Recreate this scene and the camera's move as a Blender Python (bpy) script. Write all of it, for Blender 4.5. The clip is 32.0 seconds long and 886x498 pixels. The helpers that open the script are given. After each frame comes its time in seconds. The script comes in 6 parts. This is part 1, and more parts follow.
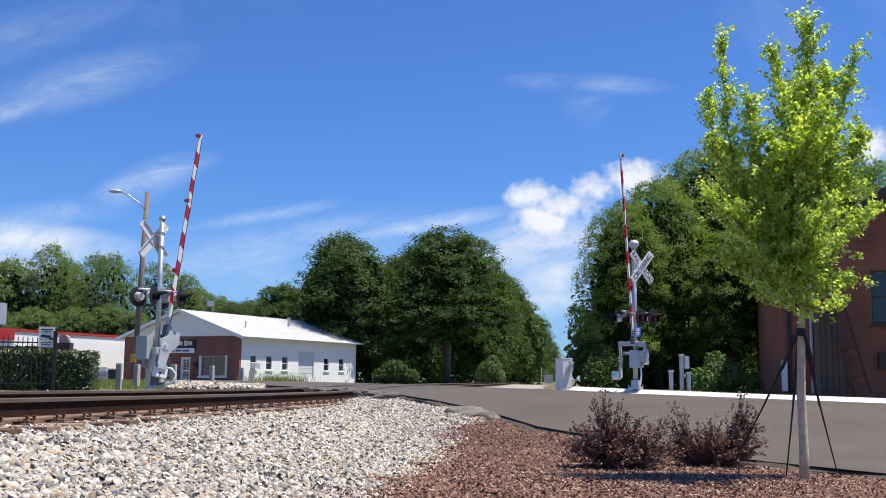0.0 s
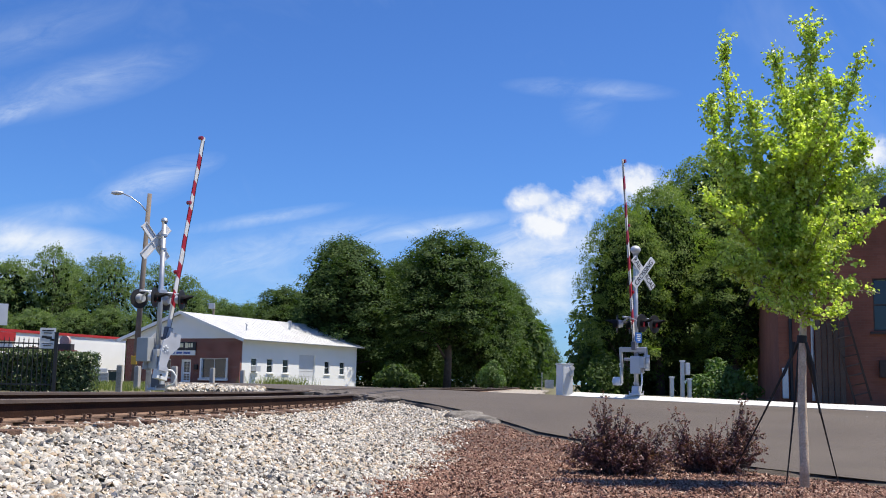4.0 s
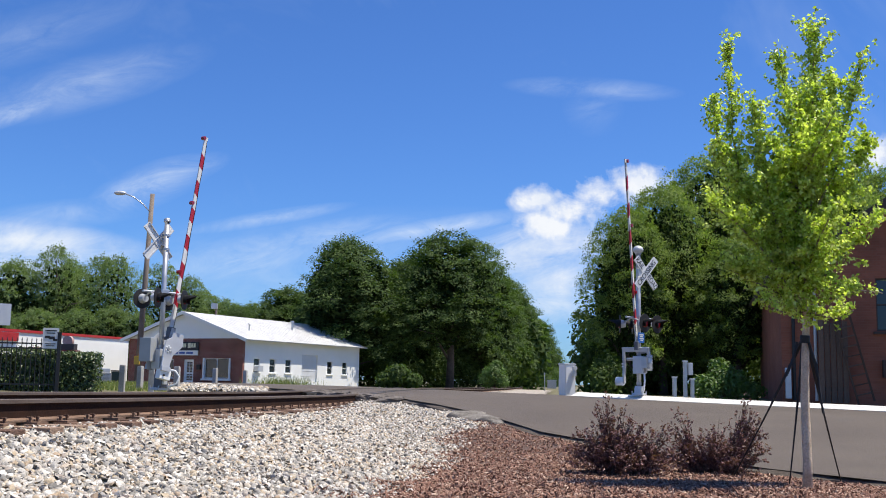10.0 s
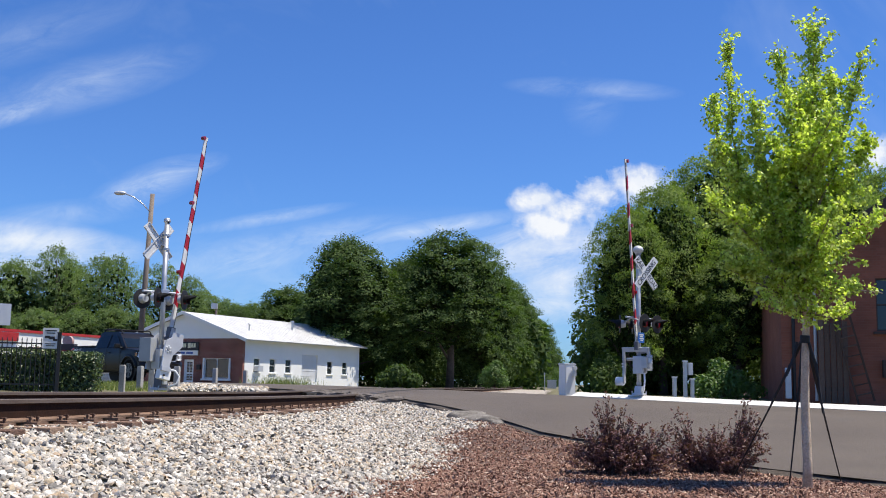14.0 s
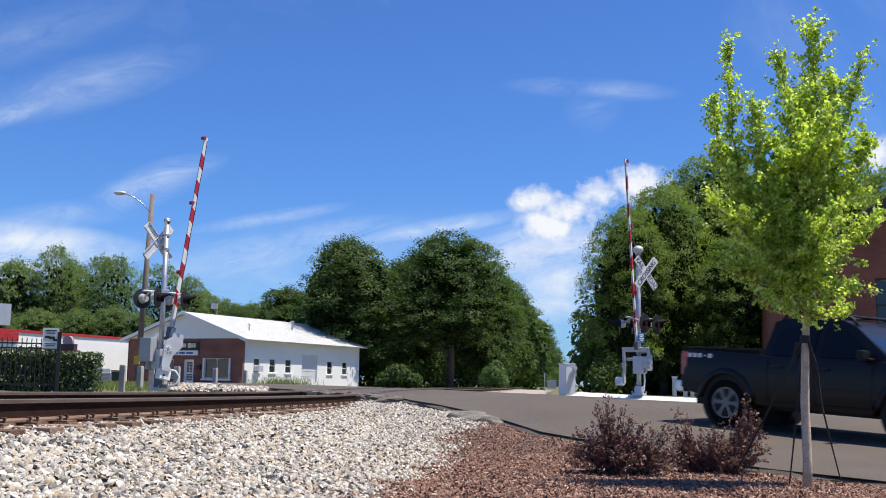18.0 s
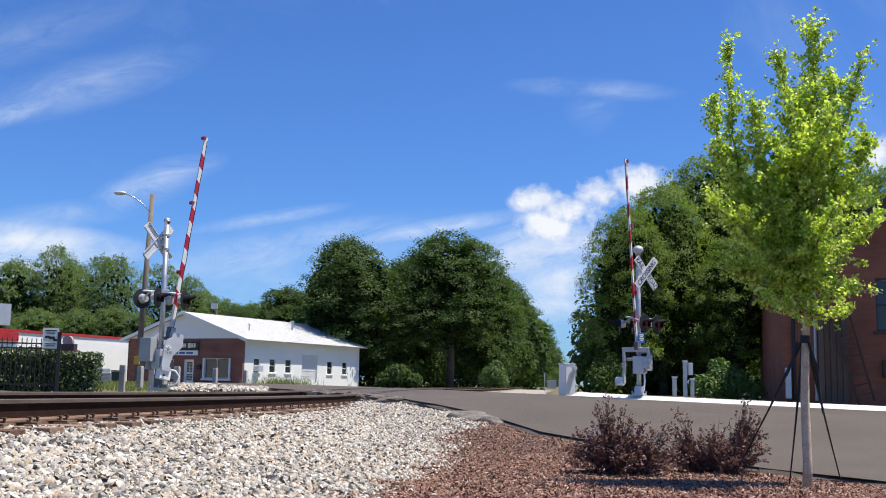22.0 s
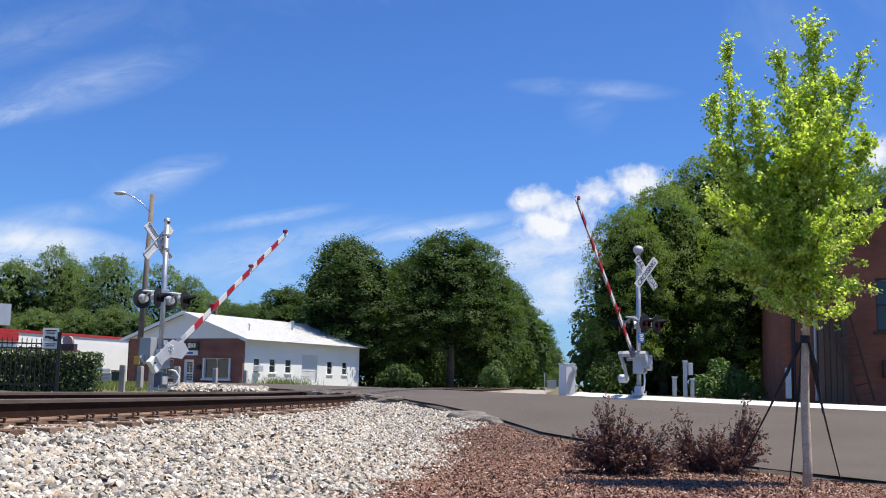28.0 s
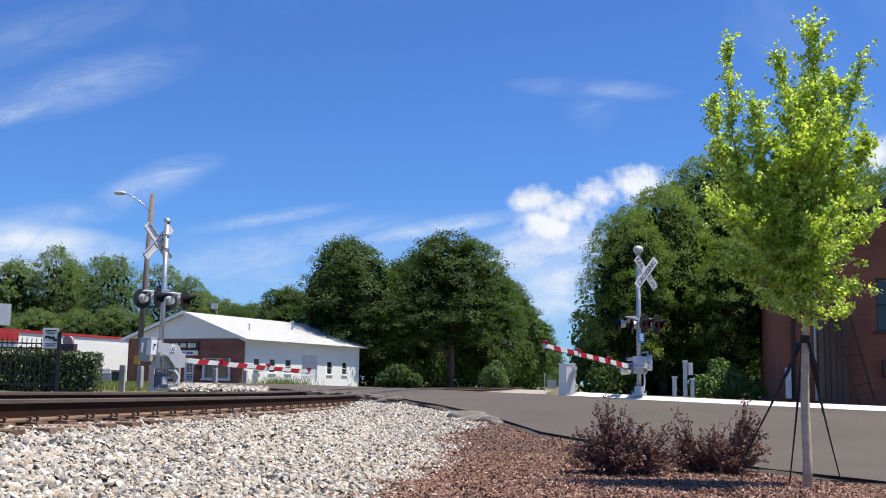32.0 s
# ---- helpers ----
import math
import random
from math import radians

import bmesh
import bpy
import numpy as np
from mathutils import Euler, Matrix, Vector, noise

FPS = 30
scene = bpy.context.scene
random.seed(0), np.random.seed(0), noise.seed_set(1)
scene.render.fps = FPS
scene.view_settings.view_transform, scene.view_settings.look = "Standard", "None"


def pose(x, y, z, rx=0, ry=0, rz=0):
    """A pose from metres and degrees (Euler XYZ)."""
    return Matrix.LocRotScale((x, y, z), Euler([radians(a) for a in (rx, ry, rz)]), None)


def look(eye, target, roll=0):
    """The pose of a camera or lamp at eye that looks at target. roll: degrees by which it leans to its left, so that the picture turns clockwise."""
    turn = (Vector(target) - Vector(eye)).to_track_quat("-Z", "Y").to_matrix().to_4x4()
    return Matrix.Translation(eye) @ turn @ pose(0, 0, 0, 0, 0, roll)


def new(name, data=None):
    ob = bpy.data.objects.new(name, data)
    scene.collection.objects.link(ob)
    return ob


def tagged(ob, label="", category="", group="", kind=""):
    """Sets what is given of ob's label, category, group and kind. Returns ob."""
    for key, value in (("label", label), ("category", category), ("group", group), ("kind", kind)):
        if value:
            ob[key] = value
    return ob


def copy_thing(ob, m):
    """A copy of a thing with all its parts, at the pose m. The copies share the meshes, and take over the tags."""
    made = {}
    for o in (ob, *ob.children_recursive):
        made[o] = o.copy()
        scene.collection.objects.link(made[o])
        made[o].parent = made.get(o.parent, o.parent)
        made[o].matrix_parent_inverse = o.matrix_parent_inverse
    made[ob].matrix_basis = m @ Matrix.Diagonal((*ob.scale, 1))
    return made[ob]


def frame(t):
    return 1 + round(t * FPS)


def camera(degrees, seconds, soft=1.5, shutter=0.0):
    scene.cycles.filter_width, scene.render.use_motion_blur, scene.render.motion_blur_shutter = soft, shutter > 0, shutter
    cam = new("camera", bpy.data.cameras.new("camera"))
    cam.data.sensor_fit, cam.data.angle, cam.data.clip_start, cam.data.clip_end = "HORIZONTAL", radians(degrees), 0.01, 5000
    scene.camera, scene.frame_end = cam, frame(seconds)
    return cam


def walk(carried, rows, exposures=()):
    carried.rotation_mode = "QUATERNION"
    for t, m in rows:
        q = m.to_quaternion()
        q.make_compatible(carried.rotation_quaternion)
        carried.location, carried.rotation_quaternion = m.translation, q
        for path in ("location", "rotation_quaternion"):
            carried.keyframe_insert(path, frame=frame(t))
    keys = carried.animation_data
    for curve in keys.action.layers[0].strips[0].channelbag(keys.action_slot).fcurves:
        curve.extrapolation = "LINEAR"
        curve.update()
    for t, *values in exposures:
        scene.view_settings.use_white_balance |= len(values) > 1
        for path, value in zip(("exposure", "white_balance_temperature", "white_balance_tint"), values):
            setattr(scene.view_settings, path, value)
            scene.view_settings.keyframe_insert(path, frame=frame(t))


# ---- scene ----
cam = camera(45.93, 32.0, soft=1.0, shutter=0.25)


def aim(yaw, dip, roll):
    """The camera's pose: degrees to the right, degrees down from its rest, and the picture's clockwise lean."""
    a, b = radians(yaw), radians(7.28 - dip)
    return look((0, 0, 1.0), (50 * math.sin(a) * math.cos(b), 50 * math.cos(a) * math.cos(b), 1.0 + 50 * math.sin(b)), roll)


walk(cam, [(0.0, aim(0.234, 0.232, 0.53)), (0.5, aim(0.283, 0.268, 0.52)), (1.0, aim(0.324, 0.320, 0.63)),
           (1.5, aim(0.259, 0.292, 0.75)), (2.0, aim(0.099, 0.095, 1.03)), (2.5, aim(0.098, 0.022, 0.95)),
           (3.0, aim(0.239, 0.0, 1.0)), (3.5, aim(0.191, 0.0, 1.0)), (4.5, aim(0.11, 0.0, 1.0)),
           (5.5, aim(0.03, 0.0, 1.0)), (6.0, aim(0, 0, 1.0)), (20.0, aim(0, 0, 1.0)), (32.0, aim(0, 0, 1.0))])

# ---- light ----
SUN_TURN, SUN_HIGH = radians(2), radians(68)     # from the x axis towards y; above the horizon
sun_way = Vector((math.cos(SUN_TURN) * math.cos(SUN_HIGH), math.sin(SUN_TURN) * math.cos(SUN_HIGH), math.sin(SUN_HIGH)))
sun = new("sun", bpy.data.lights.new("sun", "SUN"))
sun.data.energy, sun.data.angle, sun.data.color = 5.0, radians(0.53), (1.0, 0.93, 0.81)
sun.matrix_world = look((0, 0, 60), Vector((0, 0, 60)) - sun_way)
scene.view_settings.exposure = 0.43


class Nodes:
    """Short forms for wiring a node tree."""

    def __init__(self, tree):
        self.tree = tree

    def add(self, kind, **sockets):
        n = self.tree.nodes.new(kind)
        for k, v in sockets.items():
            self.put(n, k.replace("_", " "), v)
        return n

    def put(self, n, key, v):
        s = n.inputs[int(key[1:])] if key[0] == "#" else n.inputs[key]
        if isinstance(v, bpy.types.NodeSocket):
            self.tree.links.new(v, s)
        else:
            s.default_value = v

    def math(self, op, a, b=0.0, c=None, clamp=False):
        n = self.tree.nodes.new("ShaderNodeMath")
        n.operation, n.use_clamp = op, clamp
        for i, v in enumerate((a, b) if c is None else (a, b, c)):
            self.put(n, "#%d" % i, v)
        return n.outputs[0]

    def dot(self, a, b):
        n = self.tree.nodes.new("ShaderNodeVectorMath")
        n.operation = "DOT_PRODUCT"
        self.put(n, "#0", a)
        self.put(n, "#1", b)
        return n.outputs["Value"]

    def mix(self, fac, a, b):
        n = self.tree.nodes.new("ShaderNodeMix")
        n.data_type = "RGBA"
        self.put(n, "#0", fac)
        for key, v in (("#6", a), ("#7", b)):
            self.put(n, key, (*v, 1) if isinstance(v, tuple) and len(v) == 3 else v)
        return n.outputs[2]

    def ramp(self, fac, stops):
        n = self.tree.nodes.new("ShaderNodeValToRGB")
        self.put(n, "Fac", fac)
        e = n.color_ramp.elements
        while len(e) < len(stops):
            e.new(0.5)
        for el, (p, c) in zip(e, stops):
            el.position = p
            el.color = (c, c, c, 1) if isinstance(c, (int, float)) else (*c, 1)
        return n.outputs["Color"]

    def noise(self, vec, scale, detail=4.0, rough=0.55, warp=0.0):
        n = self.add("ShaderNodeTexNoise", Vector=vec, Scale=scale, Detail=detail, Roughness=rough, Distortion=warp)
        return n.outputs["Fac"]

    def combine(self, x, y, z=0.0):
        n = self.tree.nodes.new("ShaderNodeCombineXYZ")
        for i, v in enumerate((x, y, z)):
            self.put(n, "#%d" % i, v)
        return n.outputs[0]


# the sky: clear blue with thin streaks and one bright heap of cloud over the railway
world = bpy.data.worlds.new("sky")
scene.world = world
world.use_nodes = True
world.node_tree.nodes.clear()
W = Nodes(world.node_tree)
sky = W.tree.nodes.new("ShaderNodeTexSky")
sky.sky_type, sky.sun_disc, sky.sun_elevation = "NISHITA", False, SUN_HIGH
sky.sun_rotation = math.pi / 2 - SUN_TURN
sky.altitude, sky.air_density, sky.dust_density, sky.ozone_density = 100, 1.0, 0.3, 2.5
way = W.add("ShaderNodeTexCoord").outputs["Generated"]
deep = W.math("MAXIMUM", W.dot(way, (0.0, 1.0, 0.0)), 0.02)
su = W.math("DIVIDE", W.dot(way, (1.0, 0.0, 0.0)), deep)      # across, as a slope
sv = W.math("DIVIDE", W.dot(way, (0.0, 0.0, 1.0)), deep)      # up, as a slope


def puff(cu, cv, ru, rv, lean=0.0):
    """1 in the middle of an oval of the sky, falling to 0 at its rim."""
    a = W.math("SUBTRACT", su, cu)
    b = W.math("SUBTRACT", W.math("SUBTRACT", sv, cv), W.math("MULTIPLY", a, lean))
    a, b = W.math("DIVIDE", a, ru), W.math("DIVIDE", b, rv)
    return W.math("SUBTRACT", 1.0, W.math("SQRT", W.math("ADD", W.math("MULTIPLY", a, a), W.math("MULTIPLY", b, b))), clamp=True)


def most(*socks):
    out = socks[0]
    for s in socks[1:]:
        out = W.math("MAXIMUM", out, s)
    return out


flat = W.combine(su, sv)
ragged = W.noise(W.combine(W.math("MULTIPLY", su, 9.0), W.math("SUBTRACT", W.math("MULTIPLY", sv, 22.0), W.math("MULTIPLY", su, 5.0))), 1.3, 7, 0.7, 1.2)
streaky = W.noise(W.combine(W.math("MULTIPLY", su, 3.0), W.math("SUBTRACT", W.math("MULTIPLY", sv, 11.0), W.math("MULTIPLY", su, 2.4))), 1.6, 6, 0.62, 0.5)
billow = W.noise(flat, 19.0, 8, 0.62, 0.35)
fine = W.noise(flat, 55.0, 5, 0.6)
heap = most(puff(0.189, 0.194, 0.059, 0.024, 0.00), puff(0.145, 0.185, 0.049, 0.024, 0.10), puff(0.098, 0.179, 0.043, 0.019, 0.10), puff(0.104, 0.151, 0.043, 0.025, 0.00), puff(0.123, 0.168, 0.049, 0.027, 0.00), puff(0.222, 0.185, 0.032, 0.016, 0.00), W.math("MULTIPLY", puff(0.418, 0.227, 0.038, 0.027, 0.00), 0.85))
near = W.ramp(heap, [(0.02, 0.0), (0.22, 1.0)])
heap = W.math("ADD", W.math("MULTIPLY", heap, 1.0), W.math("MULTIPLY", W.math("SUBTRACT", billow, 0.5), 1.9))
heap = W.math("ADD", heap, W.math("MULTIPLY", W.math("SUBTRACT", fine, 0.5), 1.0))
heap = W.math("MULTIPLY", W.ramp(heap, [(0.16, 0.0), (0.80, 1.0)]), near)
mist = most(W.math("MULTIPLY", puff(-0.395, 0.128, 0.124, 0.024, -0.08), 0.95), W.math("MULTIPLY", puff(-0.420, 0.102, 0.108, 0.027, 0.00), 0.80), puff(0.091, 0.122, 0.070, 0.038, 0.10), puff(0.110, 0.097, 0.059, 0.032, 0.00), puff(0.099, 0.073, 0.059, 0.018, 0.00), puff(0.123, 0.136, 0.049, 0.032, 0.00))
mist = W.math("MULTIPLY", W.ramp(mist, [(0.0, 0.0), (0.8, 1.0)]), W.ramp(W.math("ADD", W.math("MULTIPLY", ragged, 0.5), W.math("MULTIPLY", billow, 0.5)), [(0.36, 0.15), (0.62, 0.95)]))
heap = W.math("MAXIMUM", heap, W.math("MULTIPLY", mist, 0.85))
veil = most(puff(-0.403, 0.126, 0.141, 0.024, -0.08),
            W.math("MULTIPLY", puff(-0.437, 0.105, 0.119, 0.022, -0.05), 0.90),
            W.math("MULTIPLY", puff(-0.422, 0.255, 0.059, 0.014, 0.35), 0.75),
            W.math("MULTIPLY", puff(-0.355, 0.285, 0.130, 0.032, 0.28), 0.42),
            W.math("MULTIPLY", puff(-0.286, 0.185, 0.065, 0.025, 0.35), 0.80),
            W.math("MULTIPLY", puff(-0.256, 0.199, 0.049, 0.016, 0.30), 0.50),
            W.math("MULTIPLY", puff(-0.172, 0.154, 0.092, 0.009, 0.18), 0.55),
            W.math("MULTIPLY", puff(-0.192, 0.115, 0.108, 0.028, 0.15), 0.60),
            W.math("MULTIPLY", puff(-0.106, 0.140, 0.097, 0.018, 0.16), 0.55),
            W.math("MULTIPLY", puff(-0.013, 0.147, 0.124, 0.012, 0.17), 0.75),
            W.math("MULTIPLY", puff(0.145, 0.289, 0.092, 0.013, -0.03), 0.42),
            W.math("MULTIPLY", puff(0.145, 0.271, 0.032, 0.032, 0.00), 0.20),
            W.math("MULTIPLY", puff(-0.369, 0.155, 0.092, 0.016, 0.10), 0.35),
            W.math("MULTIPLY", puff(-0.408, 0.335, 0.141, 0.032, 0.30), 0.22),
            W.math("MULTIPLY", puff(0.063, 0.129, 0.086, 0.032, 0.10), 0.70),
            W.math("MULTIPLY", puff(-0.002, 0.095, 0.378, 0.076, 0.00), 0.40))
veil = W.math("MULTIPLY", W.ramp(veil, [(0.0, 0.0), (0.85, 1.0)]), W.ramp(W.math("ADD", W.math("MULTIPLY", streaky, 0.45), W.math("MULTIPLY", ragged, 0.55)), [(0.38, 0.10), (0.62, 1.0)]))
thin = W.math("MULTIPLY", W.ramp(W.noise(way, 2.3, 6, 0.65, 0.8), [(0.52, 0.0), (0.8, 0.35)]), 1.0)
veil = W.math("MAXIMUM", W.math("MULTIPLY", veil, 0.95), W.math("MULTIPLY", thin, 0.5))
blue = W.tree.nodes.new("ShaderNodeMix")
blue.data_type, blue.blend_type = "RGBA", "MULTIPLY"
W.put(blue, "#0", 1.0)
W.put(blue, "#6", sky.outputs[0])
W.put(blue, "#7", (0.475, 0.805, 1.365, 1))
body = W.ramp(W.noise(flat, 30.0, 5, 0.6), [(0.25, (6.6, 7.4, 8.8)), (0.6, (9.2, 9.3, 9.4))])
colour = W.mix(W.math("MULTIPLY", veil, 0.92), blue.outputs[2], (7.4, 8.3, 9.4))
colour = W.mix(W.math("MULTIPLY", heap, 0.92), colour, body)
back = W.add("ShaderNodeBackground", Color=colour, Strength=0.079)
W.tree.links.new(back.outputs[0], W.add("ShaderNodeOutputWorld").inputs[0])

# ---- materials ----
MATS = {}


def surface(name, colours, scale=3.0, fine=0.0, rough=0.7, bump=0.0, bump_scale=0.0, metal=0.0, island=0.0, spots=None, through_light=0.0, per_object=0.0, glow=None, coat=0.0, spec=0.5):
    """A procedural surface: colours mixed by a broad noise, a fine grain, and optional spots, wear and relief. Scales are in 1/m."""
    if name in MATS:
        return MATS[name]
    mat = bpy.data.materials.new(name)
    mat.use_nodes = True
    N = Nodes(mat.node_tree)
    N.tree.nodes.clear()
    pos = N.add("ShaderNodeTexCoord").outputs["Object"]
    geo = N.tree.nodes.new("ShaderNodeNewGeometry")
    broad = N.noise(pos, scale, 5, 0.6)
    k = len(colours)
    fac = broad
    if island:
        fac = N.math("ADD", N.math("MULTIPLY", geo.outputs["Random Per Island"], island), N.math("MULTIPLY", broad, 1.0 - island))
    if per_object:
        inf = N.tree.nodes.new("ShaderNodeObjectInfo")
        fac = N.math("ADD", N.math("MULTIPLY", inf.outputs["Random"], per_object), N.math("MULTIPLY", fac, 1.0 - per_object))
    lo, hi = (0.0, 1.0) if (island >= 0.7 or per_object >= 0.7) else (0.28, 0.72)
    col = N.ramp(fac, [(lo + (hi - lo) * i / max(1, k - 1), c) for i, c in enumerate(colours)]) if k > 1 else N.ramp(fac, [(0, colours[0]), (1, tuple(v * 0.88 for v in colours[0]))])
    if fine:
        g = N.noise(pos, fine, 3, 0.7)
        n = N.tree.nodes.new("ShaderNodeMix")
        n.data_type, n.blend_type = "RGBA", "MULTIPLY"
        N.put(n, "#0", 1.0)
        N.put(n, "#6", col)
        N.put(n, "#7", N.ramp(g, [(0.25, 0.70), (0.75, 1.18)]))
        col = n.outputs[2]
    if spots:
        sp = N.noise(pos, spots[0], 4, 0.6)
        col = N.mix(N.ramp(sp, [(spots[1], 0.0), (spots[1] + spots[3] if len(spots) > 3 else spots[1] + 0.1, 1.0)]), col, spots[2])
    b = N.add("ShaderNodeBsdfPrincipled", Metallic=metal)
    N.put(b, "Specular IOR Level", spec)
    N.put(b, "Base Color", col)
    N.put(b, "Roughness", N.math("ADD", N.math("MULTIPLY", N.math("SUBTRACT", broad, 0.5), 0.25), rough, clamp=True))
    if coat:
        N.put(b, "Coat Weight", coat)
        N.put(b, "Coat Roughness", 0.05)
    if glow:
        N.put(b, "Emission Color", (*glow[0], 1))
        N.put(b, "Emission Strength", glow[1])
    if bump:
        bn = N.add("ShaderNodeBump", Strength=min(1.0, bump), Distance=0.02 * max(1.0, bump), Height=N.noise(pos, bump_scale or fine or scale * 6, 4, 0.65))
        N.put(b, "Normal", bn.outputs[0])
    out = b.outputs[0]
    if through_light:
        tr = N.add("ShaderNodeBsdfTranslucent")
        n = N.tree.nodes.new("ShaderNodeMix")
        n.data_type, n.blend_type = "RGBA", "MULTIPLY"
        N.put(n, "#0", 1.0)
        N.put(n, "#6", col)
        N.put(n, "#7", (1.35, 1.6, 0.55, 1))
        N.put(tr, "Color", n.outputs[2])
        ms = N.add("ShaderNodeMixShader", Fac=through_light)
        N.tree.links.new(b.outputs[0], ms.inputs[1])
        N.tree.links.new(tr.outputs[0], ms.inputs[2])
        out = ms.outputs[0]
    N.tree.links.new(out, N.add("ShaderNodeOutputMaterial").inputs[0])
    MATS[name] = mat
    return mat


def brickwork(name, a, b, mortar, scale=1.0):
    """Brick courses of real size (0.2 by 0.07 m) on upright walls, with recessed joints."""
    mat = bpy.data.materials.new(name)
    mat.use_nodes = True
    N = Nodes(mat.node_tree)
    N.tree.nodes.clear()
    pos = N.add("ShaderNodeTexCoord").outputs["Object"]
    sep = N.tree.nodes.new("ShaderNodeSeparateXYZ")
    N.put(sep, "#0", pos)
    v = N.combine(N.math("ADD", sep.outputs[0], sep.outputs[1]), sep.outputs[2])
    br = N.add("ShaderNodeTexBrick", Vector=v, Color1=(*a, 1), Color2=(*b, 1), Mortar=(*mortar, 1), Scale=1.0)
    N.put(br, "Mortar Size", 0.006)
    N.put(br, "Brick Width", 0.21)
    N.put(br, "Row Height", 0.075)
    wear = N.noise(pos, 0.7, 5, 0.6)
    n = N.tree.nodes.new("ShaderNodeMix")
    n.data_type, n.blend_type = "RGBA", "MULTIPLY"
    N.put(n, "#0", 1.0)
    N.put(n, "#6", br.outputs["Color"])
    N.put(n, "#7", N.ramp(wear, [(0.3, 0.75), (0.7, 1.15)]))
    bs = N.add("ShaderNodeBsdfPrincipled", Roughness=0.9)
    N.put(bs, "Base Color", n.outputs[2])
    bn = N.add("ShaderNodeBump", Strength=0.6, Distance=0.01, Height=N.math("SUBTRACT", 1.0, br.outputs["Fac"]))
    N.put(bs, "Normal", bn.outputs[0])
    N.tree.links.new(bs.outputs[0], N.add("ShaderNodeOutputMaterial").inputs[0])
    MATS[name] = mat
    return mat


asphalt = surface("asphalt", [(0.088, 0.071, 0.057), (0.128, 0.106, 0.087)], 0.5, 60, 0.78, 0.5, 120, spots=(0.35, 0.62, (0.095, 0.085, 0.075), 0.15), spec=0.3)
concrete = surface("concrete", [(0.62, 0.60, 0.55), (0.74, 0.72, 0.67)], 1.2, 30, 0.85, 0.3, 60)
STONES = [(0.15, 0.14, 0.128), (0.25, 0.235, 0.21), (0.36, 0.335, 0.30), (0.30, 0.285, 0.265), (0.44, 0.405, 0.355), (0.72, 0.68, 0.62), (0.53, 0.49, 0.43), (0.48, 0.395, 0.28), (0.38, 0.28, 0.19), (0.60, 0.55, 0.48), (0.21, 0.15, 0.12)]
stone = surface("ballast_stone", STONES, 4.0, 40, 0.85, 0.4, 60, island=0.94)
loose_stone = surface("loose_ballast_stone", STONES, 4.0, 40, 0.85, 0.4, 60, per_object=0.94)
# kept darker than the stones, so their gaps look shaded
gravel_bed = surface("gravel_bed", [(0.09, 0.08, 0.07), (0.17, 0.15, 0.13)], 9.0, 45, 0.9, 1.0, 35)
soil = surface("bark_soil", [(0.09, 0.055, 0.042), (0.16, 0.098, 0.075)], 5.0, 50, 0.95, 1.0, 40)
chip = surface("bark_chip", [(0.07, 0.036, 0.026), (0.19, 0.09, 0.062), (0.25, 0.128, 0.088), (0.33, 0.19, 0.135), (0.58, 0.45, 0.35)], 6.0, 60, 0.9, island=0.85)
grass_ground = surface("rough_ground", [(0.085, 0.085, 0.04), (0.14, 0.13, 0.065), (0.22, 0.19, 0.12)], 0.35, 12, 0.95, 0.8, 14)
# rust of the rail web, darkened for the shade below the rail head
rust = surface("shaded_rusty_steel", [(0.020, 0.0095, 0.0065), (0.044, 0.020, 0.012)], 3.0, 40, 0.95, 0.3, 50, spec=0.15)
railhead = surface("worn_rail_top", [(0.115, 0.085, 0.068), (0.175, 0.14, 0.118)], 2.0, 60, 0.6, 0.1, 80, metal=0.2, spec=0.3)
rust_light = surface("orange_rust", [(0.13, 0.072, 0.045), (0.26, 0.165, 0.11)], 4.0, 40, 0.9, 0.4, 50)
tie_wood = surface("weathered_tie", [(0.10, 0.052, 0.034), (0.19, 0.11, 0.073), (0.32, 0.225, 0.16)], 2.5, 30, 0.95, 0.8, 35, per_object=0.4)
galv = surface("galvanised_steel", [(0.42, 0.43, 0.45), (0.55, 0.56, 0.58)], 6.0, 0, 0.42, 0.05, 90, metal=0.65)
alu = surface("painted_aluminium", [(0.52, 0.53, 0.55), (0.62, 0.63, 0.65)], 3.0, 0, 0.5, metal=0.35)
white_paint = surface("white_paint", [(0.80, 0.80, 0.775), (0.86, 0.86, 0.84)], 0.5, 0, 0.75)
white_sheet = surface("white_sheeting", [(0.64, 0.635, 0.62), (0.74, 0.735, 0.72)], 3.0, 0, 0.45)
red_sheet = surface("red_sheeting", [(0.36, 0.016, 0.030), (0.46, 0.022, 0.038)], 4.0, 0, 0.4)
black_paint = surface("black_paint", [(0.012, 0.012, 0.013), (0.022, 0.021, 0.022)], 4.0, 30, 0.55)
lens_red = surface("red_lens", [(0.24, 0.010, 0.020), (0.32, 0.014, 0.028)], 8.0, 0, 0.25, coat=0.5)
lens_clear = surface("clear_lens", [(0.60, 0.62, 0.64), (0.75, 0.76, 0.78)], 8.0, 0, 0.2, coat=0.5)
window_glass = surface("dark_window", [(0.012, 0.014, 0.017), (0.03, 0.033, 0.038)], 0.8, 0, 0.08, coat=0.3)
pole_wood = surface("pole_wood", [(0.16, 0.125, 0.10), (0.25, 0.205, 0.17)], 2.0, 25, 0.9, 0.6, 25)
bark = surface("pale_bark", [(0.50, 0.37, 0.25), (0.80, 0.65, 0.47)], 9.0, 50, 0.9, 0.6, 40)
